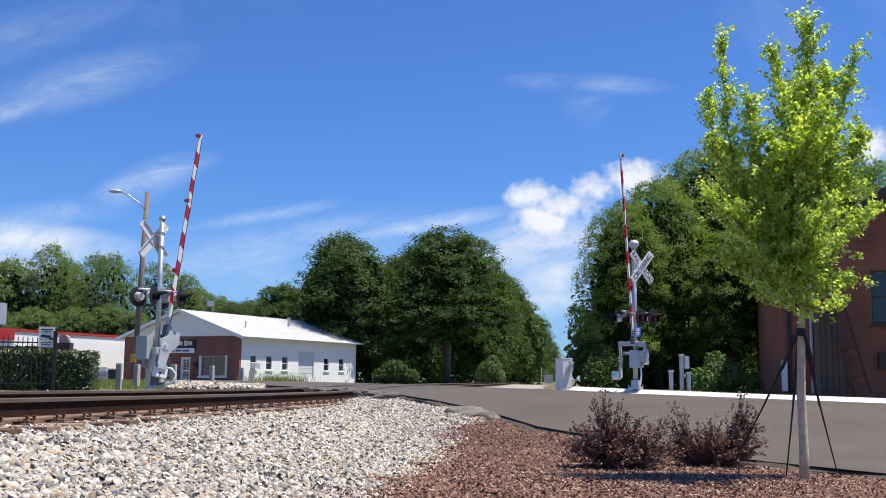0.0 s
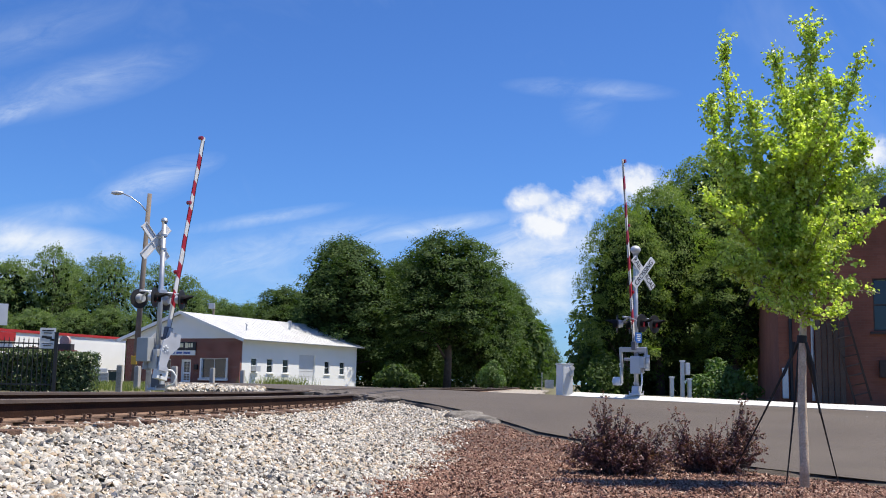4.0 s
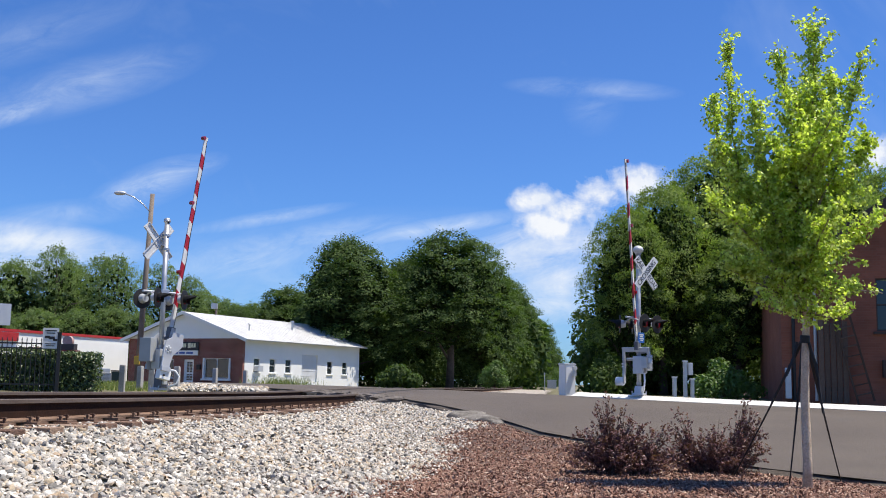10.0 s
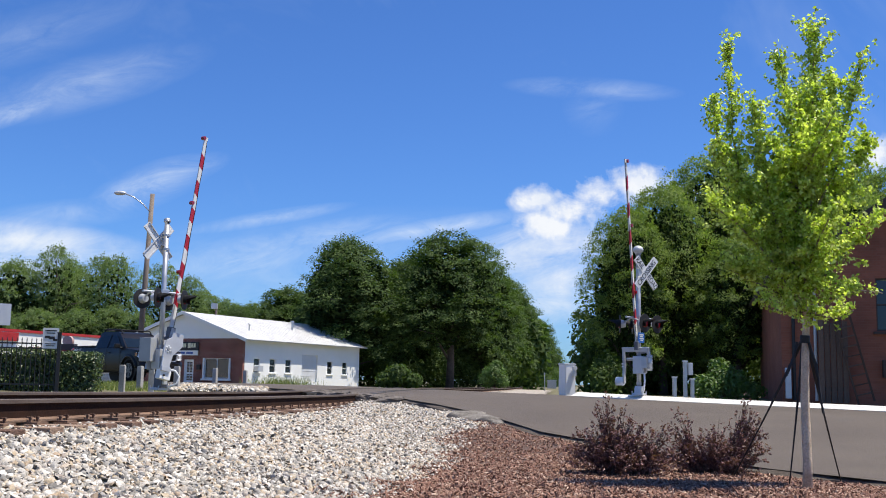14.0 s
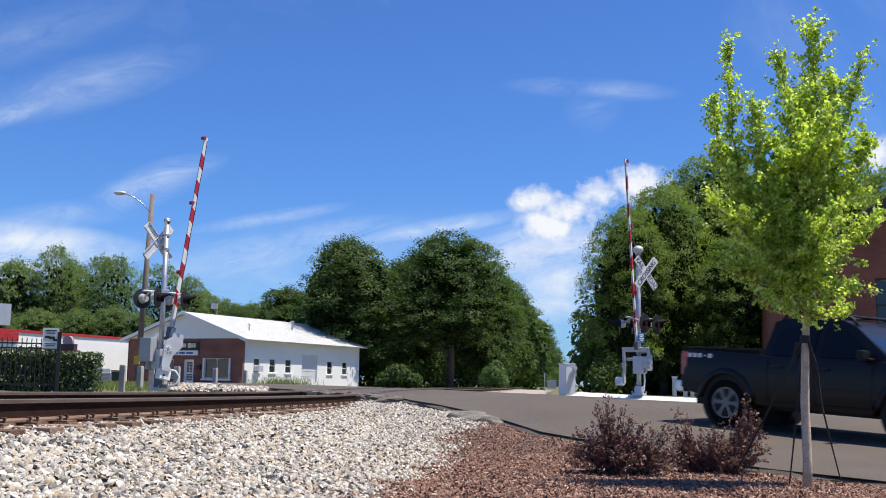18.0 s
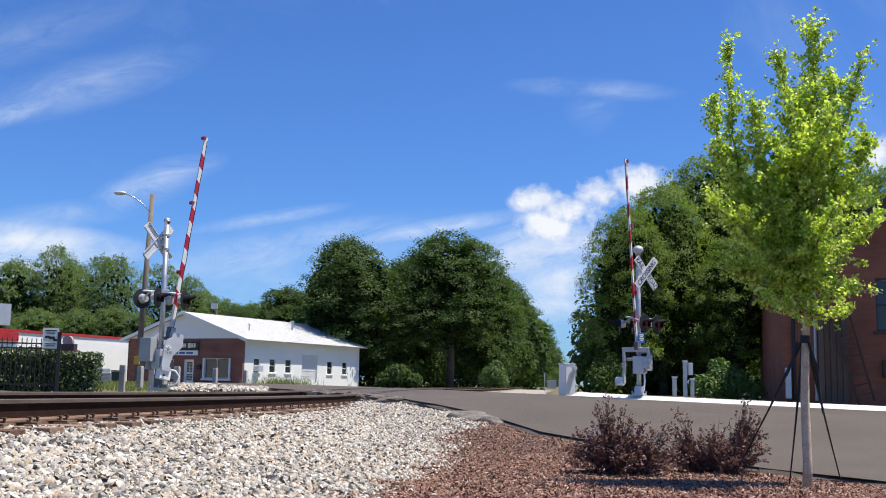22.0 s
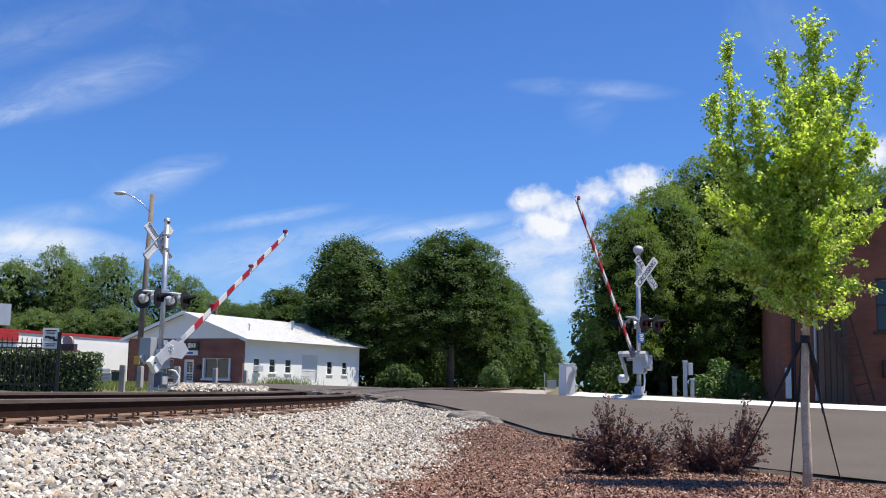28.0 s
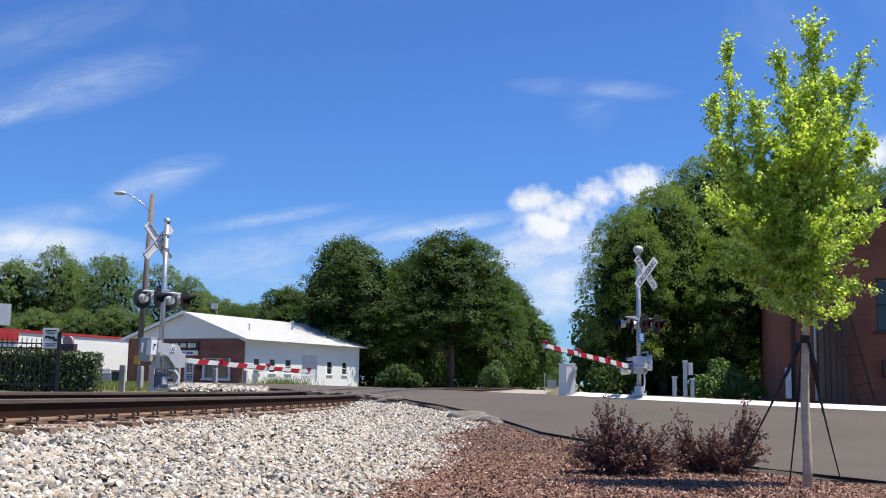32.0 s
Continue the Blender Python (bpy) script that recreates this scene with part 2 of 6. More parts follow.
dark_bark = surface("dark_bark", [(0.07, 0.05, 0.04), (0.13, 0.10, 0.08)], 3.0, 25, 0.95, 0.8, 15)
# the palest leaf tone stands in for whitish glints
leaf_lime = surface("lime_leaf", [(0.19, 0.235, 0.045), (0.36, 0.41, 0.085), (0.54, 0.58, 0.16), (0.76, 0.77, 0.44)], 2.0, 0, 0.33, island=0.85, through_light=0.55)
leaf_wood = surface("woodland_leaf", [(0.038, 0.070, 0.021), (0.068, 0.110, 0.031), (0.108, 0.158, 0.046)], 0.45, 0, 0.7, island=0.4, through_light=0.36, spec=0.25)
# darker copy of the woodland leaf: crown shade put into its colour
leaf_shade = surface("shaded_inner_leaf", [(0.022, 0.038, 0.010), (0.034, 0.056, 0.014)], 0.35, 0, 0.9, island=0.4, spec=0.1)
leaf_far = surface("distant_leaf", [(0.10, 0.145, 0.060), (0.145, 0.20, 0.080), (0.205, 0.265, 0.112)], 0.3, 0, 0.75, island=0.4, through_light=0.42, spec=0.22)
leaf_road = surface("roadside_leaf", [(0.095, 0.145, 0.034), (0.165, 0.228, 0.056), (0.25, 0.31, 0.090)], 0.6, 0, 0.65, island=0.45, through_light=0.46, spec=0.25)
leaf_hedge = surface("hedge_leaf", [(0.028, 0.048, 0.015), (0.062, 0.095, 0.026), (0.14, 0.18, 0.055)], 2.0, 0, 0.35, island=0.8, through_light=0.15)
leaf_purple = surface("purple_leaf", [(0.092, 0.035, 0.042), (0.18, 0.080, 0.084), (0.31, 0.175, 0.172)], 4.0, 0, 0.45, island=0.8, through_light=0.25)
grass_blade = surface("grass_blade", [(0.10, 0.14, 0.03), (0.20, 0.24, 0.06), (0.32, 0.30, 0.12)], 3.0, 0, 0.6, island=0.8, through_light=0.3)
brick_red = brickwork("red_brick", (0.20, 0.060, 0.045), (0.26, 0.085, 0.062), (0.30, 0.25, 0.22))
brick_dark = brickwork("brown_brick", (0.26, 0.088, 0.052), (0.31, 0.108, 0.066), (0.27, 0.115, 0.075))


# ---- shape helpers ----
def lerp(x, xs, ys):
    return float(np.interp(x, xs, ys))


def link(name, bm, mat, smooth=False):
    me = bpy.data.meshes.new(name)
    bm.normal_update()
    bm.to_mesh(me)
    bm.free()
    for m in (mat if isinstance(mat, (list, tuple)) else [mat]):
        me.materials.append(m)
    if smooth:
        me.shade_smooth()
    return new(name, me)


def part(name, bm, mat, parent, label="", smooth=False):
    ob = link(name, bm, mat, smooth)
    ob.parent = parent
    return tagged(ob, label)


def thing(name, m, label, category, group="", kind=""):
    ob = new(name)
    ob.matrix_world = m
    return tagged(ob, label, category, group, kind)


def box(bm, c, s, rz=0.0, bevel=0.0, rx=0.0, ry=0.0):
    r = bmesh.ops.create_cube(bm, size=1.0, matrix=pose(*c, rx, ry, rz) @ Matrix.Diagonal((*s, 1)))
    if bevel:
        ed = list({e for v in r["verts"] for e in v.link_edges})
        bmesh.ops.bevel(bm, geom=ed, offset=bevel, segments=2, affect="EDGES", profile=0.7)
    return bm


def rod(bm, a, b, r0, r1=None, seg=12, caps=True):
    a, b = Vector(a), Vector(b)
    d = b - a
    m = Matrix.Translation((a + b) / 2) @ d.to_track_quat("Z", "Y").to_matrix().to_4x4()
    bmesh.ops.create_cone(bm, cap_ends=caps, segments=seg, radius1=r0, radius2=r0 if r1 is None else r1, depth=d.length, matrix=m)
    return bm


def pipe(bm, pts, r, seg=8):
    """A round tube along a line of points; r is one radius or one a point."""
    rs = r if isinstance(r, (list, tuple)) else [r] * len(pts)
    pts = [Vector(p) for p in pts]
    rings = []
    side = None
    for i, p in enumerate(pts):
        d = (pts[min(i + 1, len(pts) - 1)] - pts[max(i - 1, 0)]).normalized()
        side = d.orthogonal() if side is None else side - d * side.dot(d)
        side.normalize()
        other = d.cross(side)
        rings.append([bm.verts.new(p + side * (rs[i] * math.cos(2 * math.pi * k / seg)) + other * (rs[i] * math.sin(2 * math.pi * k / seg))) for k in range(seg)])
    for a, b in zip(rings, rings[1:]):
        for k in range(seg):
            bm.faces.new((a[k], a[(k + 1) % seg], b[(k + 1) % seg], b[k]))
    bm.faces.new(rings[0][::-1])
    bm.faces.new(rings[-1])
    return bm


def ball(bm, c, r, squash=(1, 1, 1), u=16, v=10):
    bmesh.ops.create_uvsphere(bm, u_segments=u, v_segments=v, radius=r, matrix=Matrix.Translation(c) @ Matrix.Diagonal((*squash, 1)))
    return bm


def prism(bm, outline, depth, m=Matrix()):
    """An outline in x and z, pushed along y by depth, both sides of zero."""
    a = [bm.verts.new(m @ Vector((x, -depth / 2, z))) for x, z in outline]
    b = [bm.verts.new(m @ Vector((x, depth / 2, z))) for x, z in outline]
    bm.faces.new(a)
    bm.faces.new(b[::-1])
    n = len(a)
    for i in range(n):
        bm.faces.new((a[i], b[i], b[(i + 1) % n], a[(i + 1) % n]))
    bmesh.ops.recalc_face_normals(bm, faces=bm.faces)
    return bm


def cards(name, centres, normals, sizes, mat, parent=None, long=1.0, bend=0.25, seed=1):
    """Many small leaves as one mesh: each is a folded pair of faces facing about along its normal."""
    rng = np.random.default_rng(seed)
    n = len(centres)
    centres, normals = np.asarray(centres, float), np.asarray(normals, float)
    normals = normals / np.linalg.norm(normals, axis=1, keepdims=True)
    t = rng.normal(size=(n, 3))
    t -= (t * normals).sum(1, keepdims=True) * normals
    t /= np.linalg.norm(t, axis=1, keepdims=True)
    b = np.cross(normals, t)
    s = np.asarray(sizes, float).reshape(-1, 1)
    co = np.empty((n, 4, 3))
    co[:, 0] = centres - t * s * 0.5 * long
    co[:, 1] = centres + b * s * 0.36 + normals * s * bend * 0.5
    co[:, 2] = centres + t * s * 0.5 * long
    co[:, 3] = centres - b * s * 0.36 + normals * s * bend * 0.5
    idx = np.arange(n) * 4
    tri = np.stack([np.stack([idx, idx + 1, idx + 2], 1), np.stack([idx, idx + 2, idx + 3], 1)], 1).reshape(-1, 3)
    return raw(name, co.reshape(-1, 3), tri, mat, parent)


def raw(name, co, tri, mat, parent=None):
    me = bpy.data.meshes.new(name)
    me.vertices.add(len(co))
    me.vertices.foreach_set("co", np.asarray(co, np.float32).ravel())
    me.loops.add(len(tri) * 3)
    me.loops.foreach_set("vertex_index", np.asarray(tri, np.int32).ravel())
    me.polygons.add(len(tri))
    me.polygons.foreach_set("loop_start", np.arange(len(tri), dtype=np.int32) * 3)
    me.materials.append(mat)
    me.update(calc_edges=True)
    ob = new(name, me)
    ob.parent = parent
    return ob


# ---- the lie of the land ----
RAIL_Y = np.arange(-60.0, 700.0, 1.0)
RAIL_SLOPE = np.full(len(RAIL_Y), 0.112)
RAIL_X = np.cumsum(RAIL_SLOPE) - np.cumsum(RAIL_SLOPE)[72] - 3.106      # the near rail: x = -3.1 at y = 12
GAUGE = 1.5
ROAD_A, ROAD_D, ROAD_N = Vector((4.95, 11.8, 0)), Vector((-0.6225, 0.7826, 0)), Vector((0.7826, 0.6225, 0))
ROAD_W = 11.3


def rail_x(y):
    return lerp(y, RAIL_Y, RAIL_X)


def rail_z(y):
    return lerp(y, [-60, 8, 12, 16, 21, 25, 29, 35, 42, 90, 700], [0.86, 0.812, 0.777, 0.748, 0.72, 0.727, 0.758, 0.755, 0.71, 0.62, 0.75])


def road_sl(x, y):
    d = Vector((x, y, 0)) - ROAD_A
    return d.dot(ROAD_D), d.dot(ROAD_N)


def road_xy(s, l):
    return (ROAD_A + ROAD_D * s + ROAD_N * l).to_2d()


def near_edge(s):
    return lerp(s, [-60, 5.5, 8.0, 11, 13, 16, 20, 30, 40, 60], [0, 0, 0.9, 1.7, 2.4, 2.7, 3.5, 3.5, 2.0, 0.5])


def road_z(s, l):
    a = lerp(s, [-60, -12, 0, 1.6, 2.9, 5, 6.4, 8, 10, 12, 16, 22, 28, 45, 70, 100], [-0.5, -0.2, 0, 0.03, 0.104, 0.25, 0.36, 0.47, 0.58, 0.65, 0.69, 0.71, 0.82, 0.8, 0.6, 0.45])
    b = lerp(s, [-60, -12, 6, 10, 13.4, 17, 28, 45, 70, 100], [-0.1, 0.22, 0.525, 0.575, 0.62, 0.70, 0.80, 0.8, 0.6, 0.45])
    k = min(1.0, max(0.0, l / ROAD_W))
    crown = lerp(s, [4, 9, 14, 22, 30, 46], [0.0, 0.035, 0.06, 0.06, 0.045, 0.0])
    return a + (b - a) * k + crown * math.sin(math.pi * k)


def bed_x(y):
    """Where the ballast ends and the bark begins."""
    return lerp(y, [-20, 5, 8.9, 12.1, 15.1, 16.2, 18.2, 20], [-3.5, -1.25, -0.69, -0.22, 0.05, 0.14, 0.94, 1.6])


def soft(x):
    x = min(1.0, max(0.0, x))
    return x * x * (3 - 2 * x)


def land(x, y):
    """Height of the ground anywhere."""
    s, l = road_sl(x, y)
    rx, rz = rail_x(y), rail_z(y)
    tie = rz - 0.20
    dr = x - rx
    far = lerp(y, [-60, 20, 45, 80, 150, 600], [0.5, 0.62, 0.66, 0.45, 0.4, 0.5])
    if y > 30 and dr > 0:
        far = min(far, rz - 0.30 + 0.25 * soft((dr - 4) / 8))
    if dr > 0:
        w = max(1.5, bed_x(y) - rx)
        z = tie - 0.08 if dr < 0.14 else tie - 0.06 if dr < 0.45 else (tie - 0.06) * max(0.0, 1 - (dr - 0.45) / max(0.8, w - 0.45))
        k = soft((y - 30) / 12)
        z = z * (1 - k) + far * k if dr > 0.65 else z
    else:
        dl = -dr - GAUGE
        z = tie - 0.08 if dl < 0.62 else tie - 0.08 + (far - tie + 0.08) * soft((dl - 0.62) / 2.0)
    # towards the road and across it
    if -60 < s < 100:
        e = near_edge(s)
        zr = road_z(s, l) - 0.05
        near_rail = soft(min(abs(dr + GAUGE / 2) - 1.2, 2.5) / 2.5)
        if l < e:
            t = soft(1 - (e - l) / 2.6)
            zr -= 0.02
            if l > e - 2.6:
                z = z + (zr - z) * t * (max(near_rail, 0.75) if s > 8 else 1.0)
        elif l < ROAD_W:
            z = zr
        else:
            back = road_z(s, ROAD_W) - 0.05 - 0.05 * soft((l - ROAD_W - 0.6) / 0.8)
            t = soft(1 - (l - ROAD_W) / 14.0)
            t = max(t, soft((30 - s) / 10) if l < 40 and x > rx + 6 else 0) * soft((abs(dr + GAUGE / 2) - 1.6) / 4.0)
            z = z + (back - z) * t
        if e - 0.3 < l < ROAD_W + 0.3:
            z = min(z, zr - 0.02) if l < e + 0.2 else zr - 0.12
    return z


def sheet(name, xs, ys, height, mat, skip=None):
    co = np.array([(x, y, height(x, y)) for y in ys for x in xs])
    nx = len(xs)
    tri = []
    for j in range(len(ys) - 1):
        for i in range(nx - 1):
            a = j * nx + i
            if skip and skip((xs[i] + xs[i + 1]) / 2, (ys[j] + ys[j + 1]) / 2):
                continue
            tri += [(a, a + 1, a + nx + 1), (a, a + nx + 1, a + nx)]
    ob = raw(name, co, tri, mat)
    ob.data.shade_smooth()
    return ob


def spread(stops):
    out = []
    for (a, b, st) in stops:
        out += list(np.arange(a, b, st))
    return out + [stops[-1][1]]


gx = spread([(-2400, -160, 320), (-160, -40, 12), (-40, -10, 1.5), (-10, 14, 0.35), (14, 44, 1.5), (44, 160, 12), (160, 2400, 320)])
gy = spread([(-300, -20, 35), (-20, 4, 2), (4, 32, 0.35), (32, 60, 1.2), (60, 130, 5), (130, 400, 30), (400, 4000, 400)])
def under(x, y):
    """The ground sheet stays a little below the beds that lie on it."""
    s, l = road_sl(x, y)
    return land(x, y) - (0.07 if -11 < x < 7.5 and 4 < y < 30 and l < near_edge(s) + 0.4 else 0.0)


ground = tagged(sheet("ground", gx, gy, under, grass_ground), "flat ground of dry grass, soil and gravel", "ground", kind="structure")


def strip(name, ss, ls, height, mat):
    co, tri, n = [], [], len(ls(ss[0]))
    for s in ss:
        for l in ls(s):
            p = road_xy(s, l)
            co.append((p.x, p.y, height(s, l)))
    for j in range(len(ss) - 1):
        for i in range(n - 1):
            a = j * n + i
            tri += [(a, a + 1, a + n + 1), (a, a + n + 1, a + n)]
    ob = raw(name, co, tri, mat)
    ob.data.shade_smooth()
    return ob


# the road climbs over the railway; it is cut where the two rails pass
def road_rows(s):
    e = near_edge(s)
    return [e + (ROAD_W - e) * k / 14 for k in range(0, 15)]


def road_height(s, l):
    return road_z(s, l)


road = tagged(strip("road", spread([(-60, -12, 4), (-12, 36, 0.5), (36, 62, 2)]), road_rows, road_height, asphalt), "grey asphalt road climbing over the railway crossing", "road", kind="structure")

# its broken near edge
bm = bmesh.new()
prev = None
for s in spread([(-12, 24, 0.22)]):
    e = near_edge(s)
    j = 0.09 * noise.noise(Vector((s * 1.1, 0, 0))) + 0.04 * noise.noise(Vector((s * 5, 0, 4)))
    ring = []
    for l, h in ((e + 0.14, 0.002), (e + 0.03 + j, -0.014), (e - 0.06 + j, -0.06 + j * 0.4), (e - 0.13 + j * 1.5, -0.26)):
        p = road_xy(s, l)
        ring.append(bm.verts.new((p.x, p.y, road_z(s, l) + h)))
    if prev:
        for i in range(3):
            bm.faces.new((prev[i], ring[i], ring[i + 1], prev[i + 1]))
    prev = ring
bmesh.ops.recalc_face_normals(bm, faces=bm.faces)
tagged(link("road_edge", bm, surface("old_asphalt", [(0.10, 0.082, 0.068), (0.165, 0.138, 0.115)], 2.0, 40, 0.95, 0.8, 60, spec=0.2)), "broken dark asphalt edge of the road", "road edge", kind="structure")

# kerb and gutter of pale concrete along the far side
bm = bmesh.new()
prof = [(0.0, -0.25), (0.0, 0.010), (0.26, 0.018), (0.36, 0.052), (0.44, 0.095), (0.48, 0.104), (0.62, 0.108), (0.65, 0.095), (0.66, -0.4)]
prev = None
for s in spread([(-40, 16.1, 0.9)]):
    ring = []
    for l, h in prof:
        p = road_xy(s, ROAD_W - 0.05 + l)
        ring.append(bm.verts.new((p.x, p.y, road_z(s, ROAD_W) + h)))
    if prev:
        for i in range(len(ring) - 1):
            bm.faces.new((prev[i], prev[i + 1], ring[i + 1], ring[i]))
    prev = ring
bmesh.ops.recalc_face_normals(bm, faces=bm.faces)
tagged(link("kerb", bm, concrete), "pale concrete kerb and pavement beside the road", "kerb", kind="structure")

# beds of ballast and of bark lie over the ground
bx, by = spread([(-11, 7.5, 0.16)]), spread([(4, 30, 0.2)])


def rough(x, y, a, k):
    return a * (noise.noise(Vector((x * k, y * k, 0.0))) + 0.5 * noise.noise(Vector((x * k * 2.7, y * k * 2.7, 3.0))))


def in_ballast(x, y):
    s, l = road_sl(x, y)
    return x < bed_x(y) + 0.12 * noise.noise(Vector((x * 3, y * 3, 7))) and l < near_edge(s) + 0.5 and x > rail_x(y) - GAUGE - 2.6


def in_bark(x, y):
    s, l = road_sl(x, y)
    return x > bed_x(y) - 0.15 and l < near_edge(s) + 0.5


tagged(sheet("ballast_bed", bx, by, lambda x, y: land(x, y) + 0.012 + rough(x, y, 0.02, 2.0), gravel_bed, lambda x, y: not in_ballast(x, y)), "bed of grey crushed stone beside the track", "ballast", kind="structure")
tagged(sheet("far_ballast_bed", spread([(-4, 22, 0.8)]), spread([(33, 120, 1.5)]), lambda x, y: land(x, y) + 0.03 + rough(x, y, 0.03, 1.0), surface("far_ballast", [(0.28, 0.24, 0.20), (0.46, 0.41, 0.35)], 6.0, 30, 0.9, 1.0, 20),
             lambda x, y: not (rail_x(y) - 3.4 < x < rail_x(y) + 3.6) or road_sl(x, y)[1] < ROAD_W - 0.3), "pale stone bed of the track beyond the road", "ballast", kind="structure")
tagged(sheet("bark_bed", bx, by, lambda x, y: land(x, y) + 0.02 + rough(x, y, 0.03, 1.1), soil, lambda x, y: not in_bark(x, y)), "planting bed of red-brown bark mulch", "mulch bed", kind="structure")


def pebbles(name, spots, sizes, mat, stretch, seed):
    """Loose lumps with eight corners each, as one mesh."""
    rng = np.random.default_rng(seed)
    n = len(spots)
    base = np.array([(-1, -1, -0.8), (1, -1, -0.8), (1, 1, -0.8), (-1, 1, -0.8), (0, -0.95, 1), (0.95, 0, 1), (0, 0.95, 1), (-0.95, 0, 1)], float) * 0.55
    tri0 = np.array([(4, 5, 6), (4, 6, 7), (0, 1, 4), (1, 5, 4), (1, 2, 5), (2, 6, 5), (2, 3, 6), (3, 7, 6), (3, 0, 7), (0, 4, 7)])
    co = base[None] * (1 + rng.uniform(-0.4, 0.25, (n, 8, 3))) + rng.normal(scale=0.05, size=(n, 8, 3))
    co *= (rng.uniform(0.65, 1.25, (n, 3)) * np.array(stretch))[:, None]
    q = rng.normal(size=(n, 4))
    q[:, 1:3] *= 0.42
    q /= np.linalg.norm(q, axis=1, keepdims=True)
    w, x, y, z = q.T
    m = np.stack([1 - 2 * (y * y + z * z), 2 * (x * y - z * w), 2 * (x * z + y * w), 2 * (x * y + z * w), 1 - 2 * (x * x + z * z), 2 * (y * z - x * w),
                  2 * (x * z - y * w), 2 * (y * z + x * w), 1 - 2 * (x * x + y * y)], 1).reshape(n, 3, 3)
    co = np.einsum("nij,nkj->nki", m, co) * np.asarray(sizes)[:, None, None] + np.asarray(spots)[:, None]
    tri = (tri0[None] + (np.arange(n) * 8)[:, None, None]).reshape(-1, 3)
    return raw(name, co.reshape(-1, 3), tri, mat)


rng = np.random.default_rng(5)
spots, sizes = [], []
while len(spots) < 108000:
    y = 4.8 + 18.7 * rng.random() ** 1.4
    x = rng.uniform(rail_x(y) - GAUGE - 1.8, bed_x(y) + 0.4 * rng.random() ** 2)
    s, l = road_sl(x, y)
    if l > near_edge(s) - 0.05 or (x < -0.48 * y and x < rail_x(y) - 0.4) or x < -0.5 * y - 0.5:
        continue
    dr = x - rail_x(y)
    if -1.6 * GAUGE < dr < 0.42 and rng.random() < 0.55:
        continue
    size = 0.015 + 0.028 * rng.random() ** 1.8
    spots.append((x, y, land(x, y) + 0.02 + rough(x, y, 0.02, 2.0) + size * rng.uniform(-0.1, 0.45) - (0.03 if -1.6 * GAUGE < dr < 0.2 else 0)))
    sizes.append(size)
tagged(pebbles("ballast_stones", spots, sizes, stone, (1.35, 0.9, 0.7), 6), "loose pale grey and buff crushed stones beside the track", "ballast", kind="stuff")
spots, sizes = [], []
while len(spots) < 56000:
    y = 6.5 + 13.0 * rng.random() ** 1.3
    x = rng.uniform(bed_x(y) - 0.5 * rng.random() ** 2, 0.47 * y + 0.4)
    s, l = road_sl(x, y)
    if l > near_edge(s) - 0.04:
        continue
    size = 0.011 + 0.024 * rng.random() ** 1.5
    spots.append((x, y, land(x, y) + 0.03 + rough(x, y, 0.03, 1.1) + size * 0.1))
    sizes.append(size)
tagged(pebbles("bark_chips", spots, sizes, chip, (1.6, 0.55, 0.28), 8), "loose red-brown bark chips in a planting bed", "mulch", kind="stuff")

# ---- the railway ----
track = thing("railway_track", Matrix(), "single railway track of rusty rails on weathered wooden ties", "railway track", kind="structure")
RAIL_SHAPE = [(-0.07, -0.186), (0.075, -0.186), (0.075, -0.170), (0.012, -0.155), (0.010, -0.05), (0.036, -0.036), (0.036, -0.006), (0.028, 0.0), (-0.028, 0.0), (-0.036, -0.006), (-0.036, -0.036), (-0.010, -0.05), (-0.012, -0.155), (-0.07, -0.172)]


def rail(offset):
    bm = bmesh.new()
    prev = None
    for y in spread([(-30, 0, 5), (0, 45, 1.0), (45, 120, 5), (120, 420, 30)]):
        sl = lerp(y, RAIL_Y, RAIL_SLOPE)
        n = Vector((1, -sl, 0)).normalized()
        c = Vector((rail_x(y), y, rail_z(y) - 0.025 * offset)) + n * offset
        ring = [bm.verts.new(c + n * a + Vector((0, 0, b))) for a, b in RAIL_SHAPE]
        if prev:
            for i in range(len(ring)):
                f = bm.faces.new((prev[i], prev[(i + 1) % len(ring)], ring[(i + 1) % len(ring)], ring[i]))
                a, b = RAIL_SHAPE[i][1], RAIL_SHAPE[(i + 1) % len(ring)][1]
                # worn top, sunlit-toned rusty flange, and a web with shade in its colour
                f.material_index = 1 if a > -0.04 and b > -0.04 else 2 if a < -0.15 and b < -0.15 else 0
        prev = ring
    bmesh.ops.recalc_face_normals(bm, faces=bm.faces)
    return part("rail", bm, [rust, railhead, rust_light], track)


rail(0.0)
rail(-GAUGE)
bm = bmesh.new()
box(bm, (0, 0, 0), (2.6, 0.23, 0.18), bevel=0.012)
tie_mesh = link("tie", bm, tie_wood)
# timber and rubber strips beside the rails in the crossing
gap_mat = surface("crossing_rubber", [(0.022, 0.02, 0.019), (0.045, 0.04, 0.037)], 3.0, 40, 0.8, 0.4, 60)
for off in (0.10, -0.10, -GAUGE + 0.10, -GAUGE - 0.10):
    sb = bmesh.new()
    prev = None
    for y in spread([(24.2, 39.5, 0.9)]):
        sl = lerp(y, RAIL_Y, RAIL_SLOPE)
        nn = Vector((1, -sl, 0)).normalized()
        c0 = Vector((rail_x(y), y, 0)) + nn * off
        s, l = road_sl(c0.x, c0.y)
        top = road_z(s, l) + 0.006
        ring = [sb.verts.new(c0 + nn * a + Vector((0, 0, top + b))) for a, b in ((-0.055, -0.1), (-0.055, 0), (0.055, 0), (0.055, -0.1))]
        if prev:
            for i in range(3):
                sb.faces.new((prev[i], prev[i + 1], ring[i + 1], ring[i]))
        prev = ring
